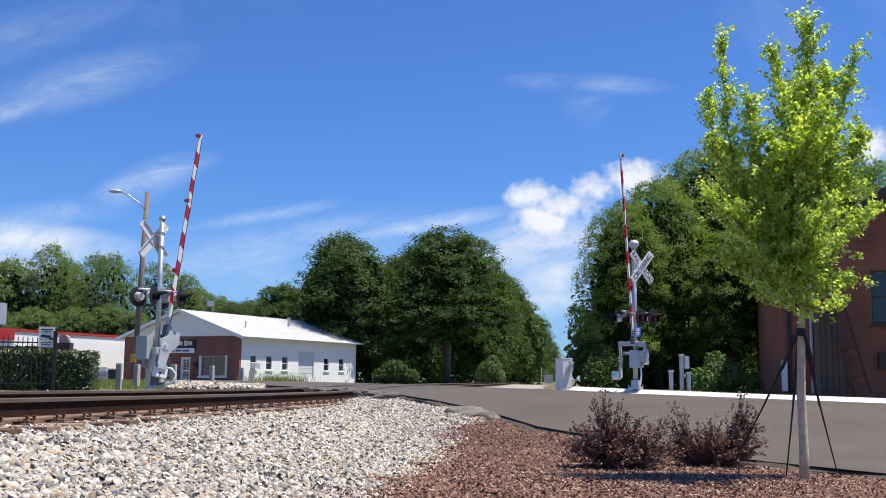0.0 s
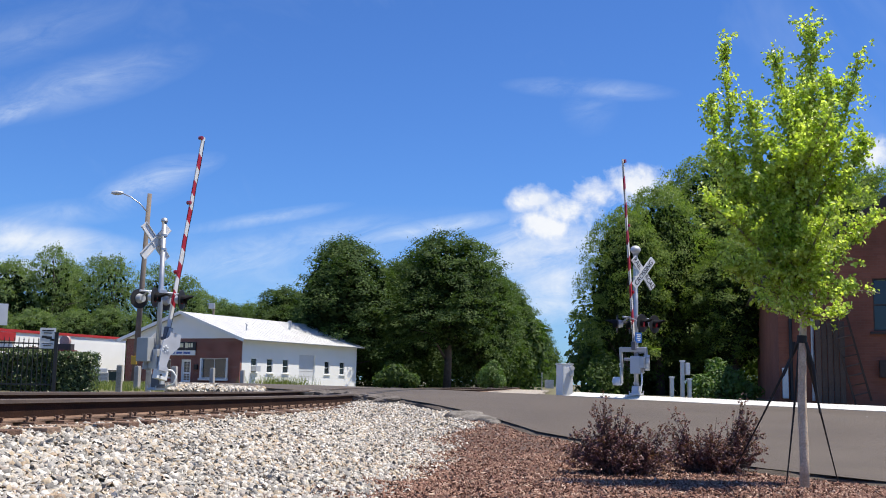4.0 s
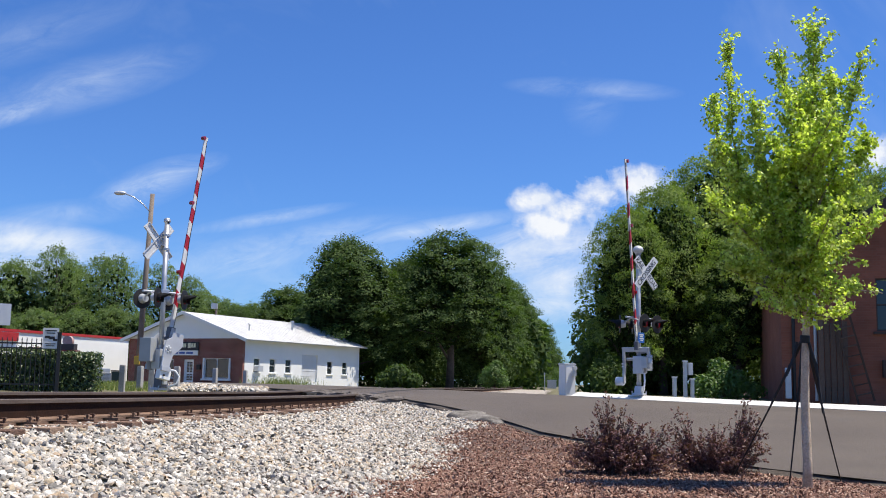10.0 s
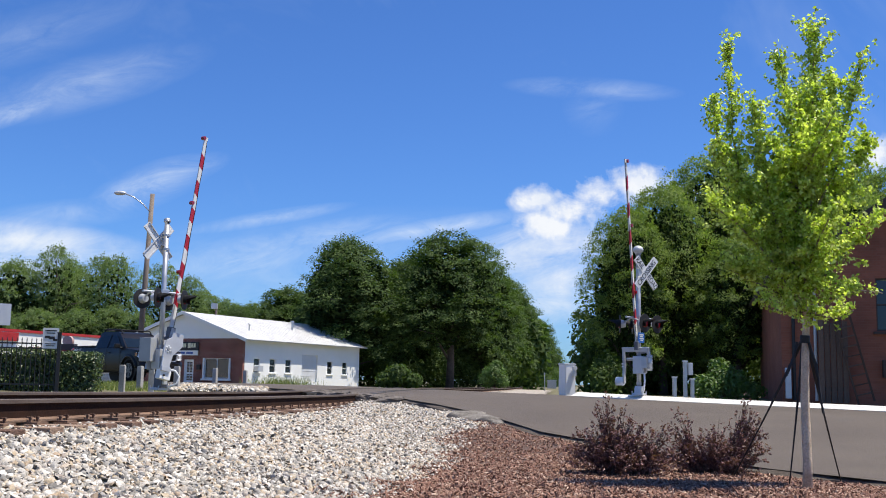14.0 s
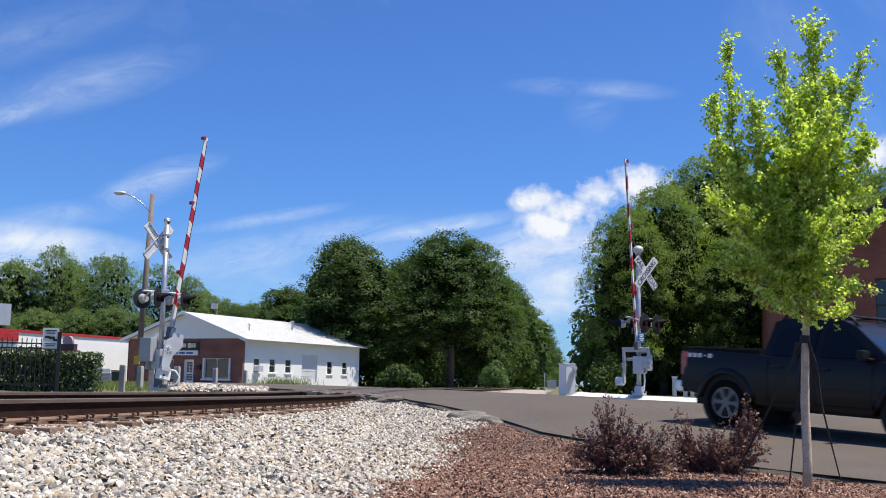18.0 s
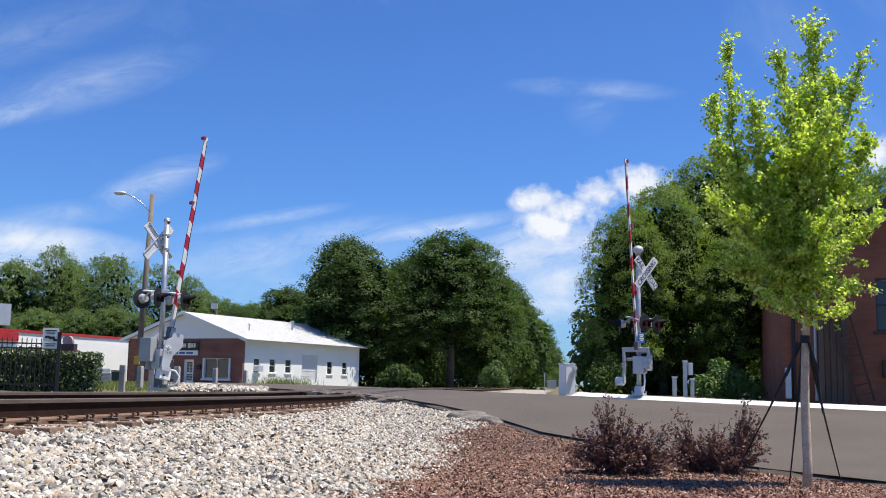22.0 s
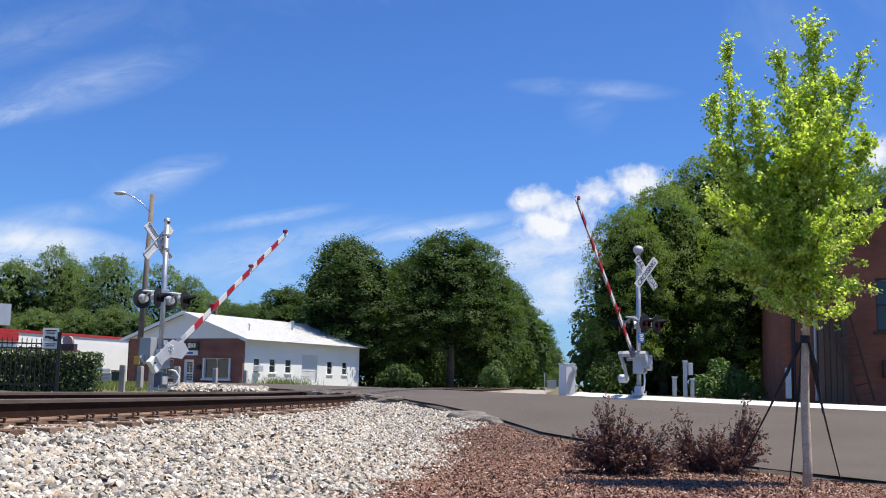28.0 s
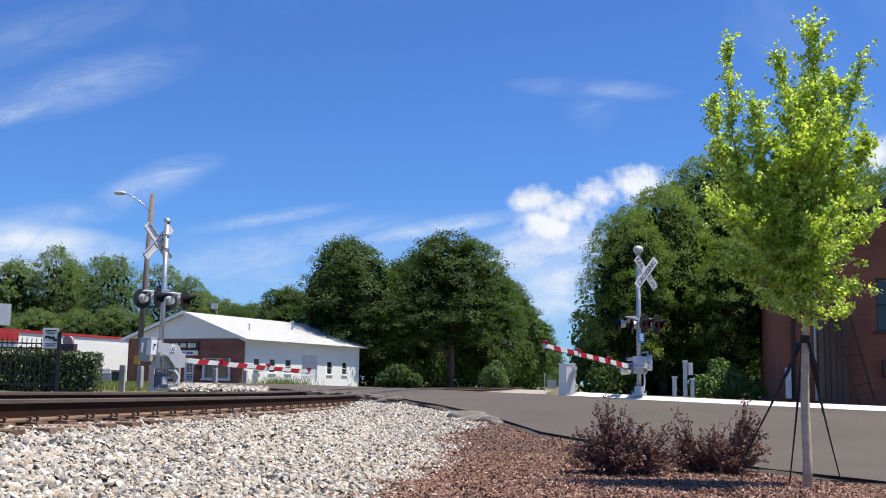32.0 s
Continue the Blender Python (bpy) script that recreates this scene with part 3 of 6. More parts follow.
    bmesh.ops.recalc_face_normals(sb, faces=sb.faces)
    part("crossing_strip", sb, gap_mat, track)
bm = bmesh.new()
box(bm, (0, 0, 0), (0.36, 0.19, 0.02))
for a in (-0.1, 0.1):
    for b in (-0.06, 0.06):
        box(bm, (a, b, 0.025), (0.02, 0.02, 0.05))
        box(bm, (a * 0.94, b, 0.048), (0.042, 0.03, 0.012))
plate_mesh = link("tie_plate", bm, rust_light)
y, first = 3.0, True
while y < 60:
    sl = lerp(y, RAIL_Y, RAIL_SLOPE)
    rz = -math.degrees(math.atan(sl))
    n = Vector((1, -sl, 0)).normalized()
    c = Vector((rail_x(y), y, rail_z(y)))
    s, l = road_sl(c.x, c.y)
    if l < near_edge(s) - 0.1 or l > ROAD_W + 0.3:
        ob = tie_mesh if first else new("tie", tie_mesh.data)
        ob.matrix_basis = Matrix.Translation(c - n * (GAUGE / 2 + random.uniform(-0.04, 0.04)) + Vector((0, 0, -0.295))) @ pose(0, 0, 0, 0, 0, rz + random.uniform(-1, 1))
        ob.parent = track
        for k, off in enumerate((0, -GAUGE)):
            if y < 26:
                pl = plate_mesh if first and k == 0 else new("tie_plate", plate_mesh.data)
                pl.matrix_basis = Matrix.Translation(c + n * off + Vector((0, 0, -0.196))) @ pose(0, 0, 0, 0, 0, rz)
                pl.parent = track
        first = False
    y += 0.53 * math.cos(math.atan(sl))


# ---- buildings ----
def window(parent, m, w, h, mat_frame, sill=True, bars=(1, 1), name="window"):
    """A window set into a wall; its own x runs along the wall and -y faces out."""
    bm = bmesh.new()
    for sx in (-1, 1):
        box(bm, (sx * (w / 2), 0, h / 2), (0.07, 0.12, h + 0.07))
    for z in (0, h):
        box(bm, (0, -0.003, z), (w + 0.07, 0.12, 0.07))
    ob = part(name, bm, mat_frame, parent)
    ob.matrix_basis = m
    for i in range(bars[0]):
        for j in range(bars[1]):
            bm = bmesh.new()
            pw, ph = (w - 0.07) / bars[0], (h - 0.07) / bars[1]
            box(bm, (-(w - 0.07) / 2 + (i + 0.5) * pw, 0.03, 0.035 + (j + 0.5) * ph), (pw - 0.03, 0.02, ph - 0.03))
            part("pane", bm, window_glass, ob)
    if bars != (1, 1):
        bm = bmesh.new()
        for i in range(1, bars[0]):
            box(bm, (-(w - 0.07) / 2 + i * (w - 0.07) / bars[0], 0.0, h / 2), (0.04, 0.06, h))
        for j in range(1, bars[1]):
            box(bm, (0, 0.002, 0.035 + j * (h - 0.07) / bars[1]), (w, 0.06, 0.04))
        part("glazing_bar", bm, mat_frame, ob)
    if sill:
        bm = bmesh.new()
        box(bm, (0, -0.07, -0.06), (w + 0.2, 0.22, 0.07), bevel=0.01)
        part("sill", bm, mat_frame, ob)
    return ob


def wall_run(bm, x0, x1, z0, z1, holes, thick):
    """A wall along x with real openings (x, z, width, height), its outer face at y = 0."""
    xs = sorted({x0, x1, *[h[0] - h[2] / 2 for h in holes], *[h[0] + h[2] / 2 for h in holes]})
    zs = sorted({z0, z1, *[h[1] for h in holes], *[h[1] + h[3] for h in holes]})
    for i in range(len(xs) - 1):
        for j in range(len(zs) - 1):
            cx, cz = (xs[i] + xs[i + 1]) / 2, (zs[j] + zs[j + 1]) / 2
            if not any(abs(cx - h[0]) < h[2] / 2 and h[1] < cz < h[1] + h[3] for h in holes):
                box(bm, (cx, thick / 2, cz), (xs[i + 1] - xs[i], thick, zs[j + 1] - zs[j]))
    bmesh.ops.remove_doubles(bm, verts=bm.verts, dist=0.0005)
    return bm


# the shop: brick front with a white gable, a long white side and a white metal roof
SHOP_W, SHOP_L, SHOP_H, SHOP_RISE = 12.1, 18.2, 3.86, 2.1
shop = thing("shop_building", pose(-26.85, 90.4, 0.42, 0, 0, -26.57), "low shop with brick front, white side wall and white metal roof", "building")
front_holes = [(6.6, 0.02, 1.0, 2.1), (9.5, 0.62, 2.5, 1.6), (4.2, 0.62, 1.5, 1.5)]
bm = wall_run(bmesh.new(), 0, SHOP_W, -0.4, SHOP_H, front_holes, 0.25)
part("front_wall", bm, brick_red, shop, "red-brown brick front wall")
bm = prism(bmesh.new(), [(0, SHOP_H), (SHOP_W, SHOP_H), (SHOP_W / 2, SHOP_H + SHOP_RISE)], 0.25, pose(0, 0.12, 0))
part("gable", bm, white_paint, shop, "white painted gable")
side_holes = [(1.9, 1.15, 0.85, 1.15), (4.1, 1.15, 0.85, 1.15), (6.4, 1.15, 0.85, 1.15), (13.0, 1.15, 0.85, 1.15), (15.6, 1.15, 0.85, 1.15), (9.7, 0.45, 2.5, 2.35)]
bm = wall_run(bmesh.new(), 0.25, SHOP_L, -0.4, SHOP_H, side_holes, 0.25)
ob = part("side_wall", bm, white_paint, shop, "white painted block wall with small windows")
ob.matrix_basis = pose(SHOP_W, 0, 0, 0, 0, 90)
bm = wall_run(bmesh.new(), 0.25, SHOP_L, -0.4, SHOP_H, [], 0.25)
ob = part("side_wall", bm, white_paint, shop)
ob.matrix_basis = pose(0.25, 0, 0, 0, 0, 90)
bm = box(bmesh.new(), (SHOP_W / 2, SHOP_L - 0.12, SHOP_H / 2), (SHOP_W - 0.5, 0.25, SHOP_H))
prism(bm, [(0, SHOP_H), (SHOP_W, SHOP_H), (SHOP_W / 2, SHOP_H + SHOP_RISE)], 0.25, pose(0, SHOP_L - 0.12, 0))
part("rear_wall", bm, white_paint, shop)
roof_mat = surface("white_roof", [(0.50, 0.495, 0.485), (0.64, 0.635, 0.625)], 0.8, 8, 0.5, spots=(0.6, 0.62, (0.42, 0.40, 0.37)))
tilt = math.degrees(math.atan2(SHOP_RISE, SHOP_W / 2))
slope = math.hypot(SHOP_W / 2 + 0.65, (SHOP_W / 2 + 0.65) * SHOP_RISE / (SHOP_W / 2))
for sx in (-1, 1):
    bm = bmesh.new()
    c = (SHOP_W / 2 + sx * (SHOP_W / 2 + 0.65) / 2, SHOP_L / 2, SHOP_H + SHOP_RISE - (SHOP_W / 2 + 0.65) * SHOP_RISE / SHOP_W + 0.10)
    box(bm, c, (slope, SHOP_L + 0.9, 0.09), ry=sx * tilt)
    rf = part("roof", bm, roof_mat, shop, "white metal roof sheet")
    seam = None
    for k in range(30):
        y = -0.4 + (SHOP_L + 0.8) * k / 29
        if seam is None:
            seam = part("seam", box(bmesh.new(), (0, 0, 0), (slope - 0.02, 0.03, 0.016)), roof_mat, rf)
            ob = seam
        else:
            ob = new("seam", seam.data)
            ob.parent = rf
        ob.matrix_basis = pose(c[0], y, c[2] + 0.05, 0, sx * tilt, 0)
    bm = bmesh.new()
    box(bm, (c[0], -0.47, c[2] - 0.05), (slope + 0.02, 0.04, 0.26), ry=sx * tilt)
    part("barge_board", bm, white_paint, rf)
bm = rod(bmesh.new(), (8.7, 11.7, 4.4), (8.7, 11.7, 5.85), 0.10)
rod(bm, (8.7, 11.7, 5.82), (8.7, 11.7, 6.0), 0.17)
part("flue", bm, galv, shop, "grey metal roof flue")
bm = rod(bmesh.new(), (10.2, 3.2, 4.4), (10.2, 3.2, 5.15), 0.05)
box(bm, (10.2, 3.2, 5.18), (0.36, 0.06, 0.06), rx=0, ry=30)
part("roof_vent", bm, galv, shop)
for x, z, w, h in front_holes[1:]:
    window(shop, pose(x, 0.08, z), w, h, white_paint, bars=(2, 1))
for x, z, w, h in side_holes[:-1]:
    window(shop, pose(SHOP_W, 0, 0, 0, 0, 90) @ pose(x, 0.08, z), w, h, white_paint, bars=(1, 2))
bm = box(bmesh.new(), (9.7, 0.16, 0.45 + 1.17), (2.5, 0.06, 2.35))
for k in range(1, 5):
    box(bm, (9.7, 0.125, 0.45 + k * 0.47), (2.5, 0.02, 0.03))
ob = part("loading_door", bm, surface("grey_white_door", [(0.60, 0.61, 0.62), (0.66, 0.67, 0.68)], 1.0, 0, 0.5), shop, "pale roller door")
ob.matrix_basis = pose(SHOP_W, 0, 0, 0, 0, 90)
bm = box(bmesh.new(), (1.9, -0.16, 1.45), (0.66, 0.55, 0.45), bevel=0.02)
ob = part("air_conditioner", bm, alu, shop, "window air conditioner")
ob.matrix_basis = pose(SHOP_W, 0, 0, 0, 0, 90)
bm = bmesh.new()
for sx in (-0.46, 0.46):
    box(bm, (6.6 + sx, 0.1, 1.06), (0.09, 0.16, 2.1))
box(bm, (6.6, 0.1, 2.10), (1.0, 0.16, 0.08))
for sx in (-0.36, 0.36):
    box(bm, (6.6 + sx, 0.13, 1.04), (0.12, 0.05, 2.02))
for z in (0.2, 1.0, 2.0):
    box(bm, (6.6, 0.131, z), (0.7, 0.05, 0.14 if z > 0.5 else 0.4))
dr = part("door", bm, white_paint, shop, "white glazed entrance door")
bm = box(bmesh.new(), (6.6, 0.145, 1.1), (0.62, 0.02, 1.8))
part("pane", bm, window_glass, dr)
bm = bmesh.new()
for z in (0.55, 0.8, 1.25, 1.5, 1.75):
    box(bm, (6.6, 0.132, z), (0.6, 0.03, 0.03))
box(bm, (6.6, 0.132, 1.1), (0.03, 0.03, 1.7))
part("glazing_bar", bm, white_paint, dr)
bm = box(bmesh.new(), (7.7, -0.1, 1.5), (0.34, 0.16, 0.42), bevel=0.03)
part("mailbox", bm, black_paint, shop, "black wall mailbox")
bm = box(bmesh.new(), (9.5, -0.09, 0.5), (2.95, 0.22, 0.16), bevel=0.02)
for sx in (-1, 1):
    box(bm, (9.5 + sx * 1.33, -0.03, 1.42), (0.16, 0.1, 1.68), bevel=0.01)
part("window_surround", bm, white_paint, shop, "thick white window surround")
bm = box(bmesh.new(), (8.75, 0.19, 1.42), (0.85, 0.02, 1.5))
part("curtain", bm, surface("dark_curtain", [(0.08, 0.03, 0.025), (0.12, 0.05, 0.04)], 3, 20, 0.9), shop, "dark red curtain behind the window")
bm = box(bmesh.new(), (6.05, -0.06, 3.20), (3.1, 0.1, 0.72))
sg = part("sign_board", bm, black_paint, shop, "black sign board with pale bars")
bm = box(bmesh.new(), (6.05, -0.115, 2.66), (3.1, 0.1, 0.40))
part("lower_board", bm, white_paint, sg, "white lower sign strip")
cream = surface("sign_cream", [(0.78, 0.72, 0.45), (0.8, 0.76, 0.55)], 3, 0, 0.6)
blue_ink = surface("sign_blue", [(0.05, 0.10, 0.35), (0.07, 0.13, 0.4)], 3, 0, 0.6)
for x, w in ((4.35, 0.28), (4.7, 0.22), (5.15, 0.2), (5.4, 0.2), (5.6, 0.1), (6.0, 0.3), (6.3, 0.18), (6.55, 0.2)):
    part("lettering_bar", box(bmesh.new(), (x + 0.65, -0.12, 3.28), (w, 0.02, 0.42 if w > 0.21 else 0.34)), cream, sg)
for x, w in ((4.6, 0.5), (5.3, 0.6), (6.1, 0.7)):
    part("lettering_bar", box(bmesh.new(), (x + 0.65, -0.168, 2.66), (w, 0.012, 0.16)), blue_ink, sg)

# the white store with a red roof edge
store = thing("store_building", pose(-28.6, 96.0, 0.4, 0, 0, 70.4), "long low white store with a red roof edge", "building")
bm = wall_run(bmesh.new(), -40, 0, -0.4, 3.95, [(-4.2, 1.62, 1.0, 1.0)], 0.3)
part("side_wall", bm, white_paint, store)
bm = bmesh.new()
box(bm, (-0.15, 6.2, 1.76), (0.3, 11.8, 4.36))
box(bm, (-39.85, 6.2, 1.76), (0.3, 11.8, 4.36))
box(bm, (-20, 12.2, 1.76), (40, 0.3, 4.36))
part("outer_wall", bm, white_paint, store)
bm = box(bmesh.new(), (-20, 6.15, 4.04), (40.2, 12.5, 0.17))
box(bm, (-20, 6.2, 4.15), (39.8, 12.0, 0.06))
part("roof", bm, surface("red_metal", [(0.36, 0.022, 0.025), (0.45, 0.035, 0.035)], 1.0, 10, 0.5), store, "red metal roof edge")
bm = box(bmesh.new(), (-17.3, -0.1, 3.58), (6.0, 0.18, 0.66), bevel=0.02)
part("fascia", bm, surface("red_metal", [], 1), store, "red fascia panel")
bm = box(bmesh.new(), (-11.6, -0.06, 2.72), (2.2, 0.1, 0.3), bevel=0.02)
part("wall_sign", bm, surface("dull_red_board", [(0.16, 0.03, 0.03), (0.22, 0.045, 0.04)], 2, 10, 0.6), store, "dull red wall board")
window(store, pose(-4.2, 0.1, 1.62), 1.0, 1.0, galv, bars=(2, 1))
acu = thing("condenser_unit", pose(-25.8, 80.0, land(-25.8, 80.0), 0, 0, 20), "grey air conditioning unit on a slab beside the store", "air conditioner")
bm = box(bmesh.new(), (0, 0, 0.42), (1.5, 1.0, 0.84), bevel=0.03)
part("body", bm, surface("unit_grey", [(0.26, 0.27, 0.27), (0.34, 0.35, 0.35)], 2, 20, 0.6), acu)
bm = box(bmesh.new(), (0.1, 0, 1.0), (1.1, 0.9, 0.3), bevel=0.03)
part("top_box", bm, alu, acu)
bm = bmesh.new()
for k in range(7):
    box(bm, (0, -0.505, 0.14 + k * 0.1), (1.3, 0.02, 0.03))
part("grille", bm, galv, acu)
bin_ = thing("wheeled_bin", pose(-24.7, 80.5, land(-24.7, 80.5), 0, 0, 15), "dark green wheeled rubbish bin beside the store", "rubbish bin")
bm = prism(bmesh.new(), [(-0.38, 0.05), (0.38, 0.05), (0.46, 0.95), (-0.46, 0.95)], 0.75)
part("body", bm, surface("bin_green", [(0.012, 0.03, 0.025), (0.02, 0.045, 0.035)], 2, 10, 0.5), bin_)
bm = box(bmesh.new(), (0, -0.03, 1.0), (0.98, 0.85, 0.07), bevel=0.03)
part("lid", bm, black_paint, bin_)
for sx in (-0.36, 0.36):
    bm = rod(bmesh.new(), (sx - 0.04, 0.3, 0.12), (sx + 0.04, 0.3, 0.12), 0.12)
    part("wheel", bm, black_paint, bin_)

# the roadside sign with a round top over the hedge
marker = thing("monument_sign", pose(-23.1, 65, land(-23.1, 65), 0, 0, -10), "dark red sign base with a round pale top beyond the hedge", "sign")
bm = box(bmesh.new(), (0, 0, 0.95), (1.15, 0.6, 2.0), bevel=0.03)
box(bm, (0, 0, 2.0), (1.3, 0.7, 0.14), bevel=0.02)
part("base", bm, surface("dark_red_paint", [(0.12, 0.02, 0.025), (0.18, 0.03, 0.035)], 2, 15, 0.7), marker)
bm = box(bmesh.new(), (0, 0, 2.26), (1.02, 0.45, 0.38), bevel=0.03)
part("panel", bm, surface("panel_dark", [(0.03, 0.025, 0.03), (0.06, 0.05, 0.05)], 3, 10, 0.6), marker)
bm = rod(bmesh.new(), (0, -0.12, 2.62), (0, 0.12, 2.62), 0.33, seg=28)
part("round_top", bm, surface("faded_red", [(0.42, 0.22, 0.20), (0.5, 0.36, 0.34)], 3, 15, 0.7), marker)

# the brown brick house across the road, its gable end to the road
hx = Vector((10.12, 31.2, 0))
house = thing("brick_house", pose(hx.x, hx.y, 0.66, 0, 0, -14), "dark brown-red brick house in shade, gable to the road", "building")
HW, HH, HR, HL = 8.6, 3.75, 2.9, 12.0
house_holes = [(3.22, 2.05, 1.1, 1.55)]
bm = wall_run(bmesh.new(), 0, HW, -0.5, HH, house_holes, 0.3)
part("front_wall", bm, brick_dark, house)
bm = prism(bmesh.new(), [(0, HH), (HW, HH), (HW / 2, HH + HR)], 0.3, pose(0, 0.15, 0))
part("gable", bm, brick_dark, house)
bm = bmesh.new()
box(bm, (0.15, HL / 2 + 0.15, HH / 2 - 0.25), (0.3, HL - 0.3, HH + 0.5))
box(bm, (HW - 0.15, HL / 2 + 0.15, HH / 2 - 0.25), (0.3, HL - 0.3, HH + 0.5))
box(bm, (HW / 2, HL - 0.1, HH / 2 - 0.25), (HW - 0.6, 0.3, HH + 0.5))
part("side_wall", bm, brick_dark, house)
shingle = surface("brown_shingle", [(0.06, 0.045, 0.04), (0.11, 0.085, 0.075)], 3.0, 20, 0.9, 0.6, 15)
tl = math.degrees(math.atan2(HR, HW / 2))
for sx in (-1, 1):
    half = HW / 2 + 0.45
    c = (HW / 2 + sx * half / 2, HL / 2, HH + HR - half * HR / HW + 0.1)
    bm = box(bmesh.new(), c, (math.hypot(half, half * HR / (HW / 2)), HL + 0.8, 0.14), ry=sx * tl)
    rf = part("roof", bm, shingle, house, "brown shingle roof")
    bm = box(bmesh.new(), (c[0], -0.43, c[2] - 0.1), (math.hypot(half, half * HR / (HW / 2)), 0.06, 0.24), ry=sx * tl)
    part("barge_board", bm, surface("brown_trim", [(0.05, 0.03, 0.025), (0.08, 0.05, 0.04)], 2, 12, 0.7), rf)
window(house, pose(3.22, 0.1, 2.05), 1.1, 1.55, surface("brown_trim", [], 1), bars=(1, 2))
bm = rod(bmesh.new(), (0.34, -0.07, 0.0), (0.34, -0.07, HH - 0.1), 0.05)
part("downspout", bm, black_paint, house)
bm = rod(bmesh.new(), (0.95, -0.07, 0.0), (0.95, -0.07, HH - 0.1), 0.045)
part("downspout", bm, alu, house, "pale downspout")
bm = box(bmesh.new(), (0.16, -0.12, 0.5), (0.17, 0.16, 0.9), bevel=0.02)
part("meter_box", bm, alu, house, "pale meter box")
bm = box(bmesh.new(), (2.98, -0.12, 0.95), (0.42, 0.2, 0.5), bevel=0.02)
part("cabinet", bm, surface("brown_trim", [], 1), house)
old_wood = surface("old_grey_boards", [(0.085, 0.056, 0.044), (0.16, 0.115, 0.092)], 3, 25, 0.95, 0.5, 25, spec=0.2, per_object=0.5)
stack = thing("board_screen", house.matrix_world @ pose(1.40, -0.35, -0.05), "dark weathered board screen leaning on the brick wall", "screen")
for k in range(5):
    bm = box(bmesh.new(), (-0.32 + k * 0.165, 0.02 * (k % 2), 1.2 - 0.02 * (k % 3)), (0.145, 0.03, 2.4 - 0.04 * (k % 3)))
    part("board", bm, old_wood, stack)
for z in (0.4, 1.9):
    bm = box(bmesh.new(), (0.01, 0.06, z), (0.8, 0.05, 0.12))
    part("batten", bm, old_wood, stack)
ladder = thing("ladder", house.matrix_world @ pose(2.25, -0.55, -0.02, 0, -14, 0), "old wooden ladder leaning against the brick wall", "ladder")
for sx in (-0.22, 0.22):
    bm = box(bmesh.new(), (sx, 0, 1.35), (0.05, 0.08, 2.7))
    part("rail", bm, old_wood, ladder)
for k in range(9):
    bm = rod(bmesh.new(), (-0.22, 0, 0.25 + k * 0.28), (0.22, 0, 0.25 + k * 0.28), 0.02, seg=8)
    part("rung", bm, old_wood, ladder)


# ---- crossing signals ----
GATE_L, GATE_R = (-7.13, 26.7), (5.61, 29.8)
FACING = -51.5


def stripes(arm, length, drop):
    """Red and white bands along a gate arm, thinner towards its tip."""
    step = 0.378
    bands = [0.55, 0.88] + [0.88 + step * k for k in range(1, 13)] + [length]
    for k, (a, b) in enumerate(zip(bands, bands[1:])):
        h0, h1 = 0.145 - 0.03 * a / length, 0.145 - 0.03 * b / length
        bm = bmesh.new()
        ea, eb = 0.0 if k == 0 else 0.045, 0.0 if b == length else 0.045      # the bands are cut on the slant
        m = [(a - ea, drop - h0 / 2), (b - eb, drop - h1 / 2), (b + eb, drop + h1 / 2), (a + ea, drop + h0 / 2)]
        prism(bm, m, 0.03)
        part("stripe", bm, alu if k == 0 else white_sheet if k % 2 else red_sheet, arm)


def lamp_head(parent, m, lens):
    """A round black signal backboard with a hood, a lamp housing and a lens; +x faces out."""
    bm = rod(bmesh.new(), (-0.012, 0, 0), (0.012, 0, 0), 0.255, seg=28)
    hd = part("signal_head", bm, black_paint, parent)
    hd.matrix_basis = m
    bm = rod(bmesh.new(), (-0.16, 0, 0), (-0.012, 0, 0), 0.09, 0.125, seg=20)
    part("housing", bm, alu, hd, "silver lamp housing")
    bm = ball(bmesh.new(), (0.02, 0, 0), 0.118, (0.45, 1, 1), 20, 10)
    part("lens", bm, lens, hd, "dark red round lens", True)
    bm = bmesh.new()
    seg = 14
    a, b = [], []
    for k in range(seg + 1):
        t = math.pi * (-0.25 + 1.5 * k / seg)
        a.append(bm.verts.new((0.012, 0.125 * math.cos(t), 0.125 * math.sin(t))))
        b.append(bm.verts.new((0.012 + 0.34 * max(0.3, math.sin(t) * 0.9 + 0.1), 0.128 * math.cos(t), 0.128 * math.sin(t) - 0.02)))
    for k in range(seg):
        bm.faces.new((a[k], a[k + 1], b[k + 1], b[k]))
    bmesh.ops.solidify(bm, geom=bm.faces[:], thickness=0.006)
    part("hood", bm, black_paint, hd)
    return hd


def text_mesh(name, body, size, mat, parent, m, label=""):
    cu = bpy.data.curves.new(name, "FONT")
    cu.body, cu.size, cu.align_x, cu.align_y, cu.extrude = body, size, "CENTER", "CENTER", 0.003
    tmp = bpy.data.objects.new(name, cu)
    scene.collection.objects.link(tmp)
    bpy.context.view_layer.update()
    me = bpy.data.meshes.new_from_object(tmp.evaluated_get(bpy.context.evaluated_depsgraph_get()))
    bpy.data.objects.remove(tmp)
    me.materials.clear()
    me.materials.append(mat)
    ob = new(name, me)
    ob.parent = parent
    ob.matrix_basis = m
    return tagged(ob, label)


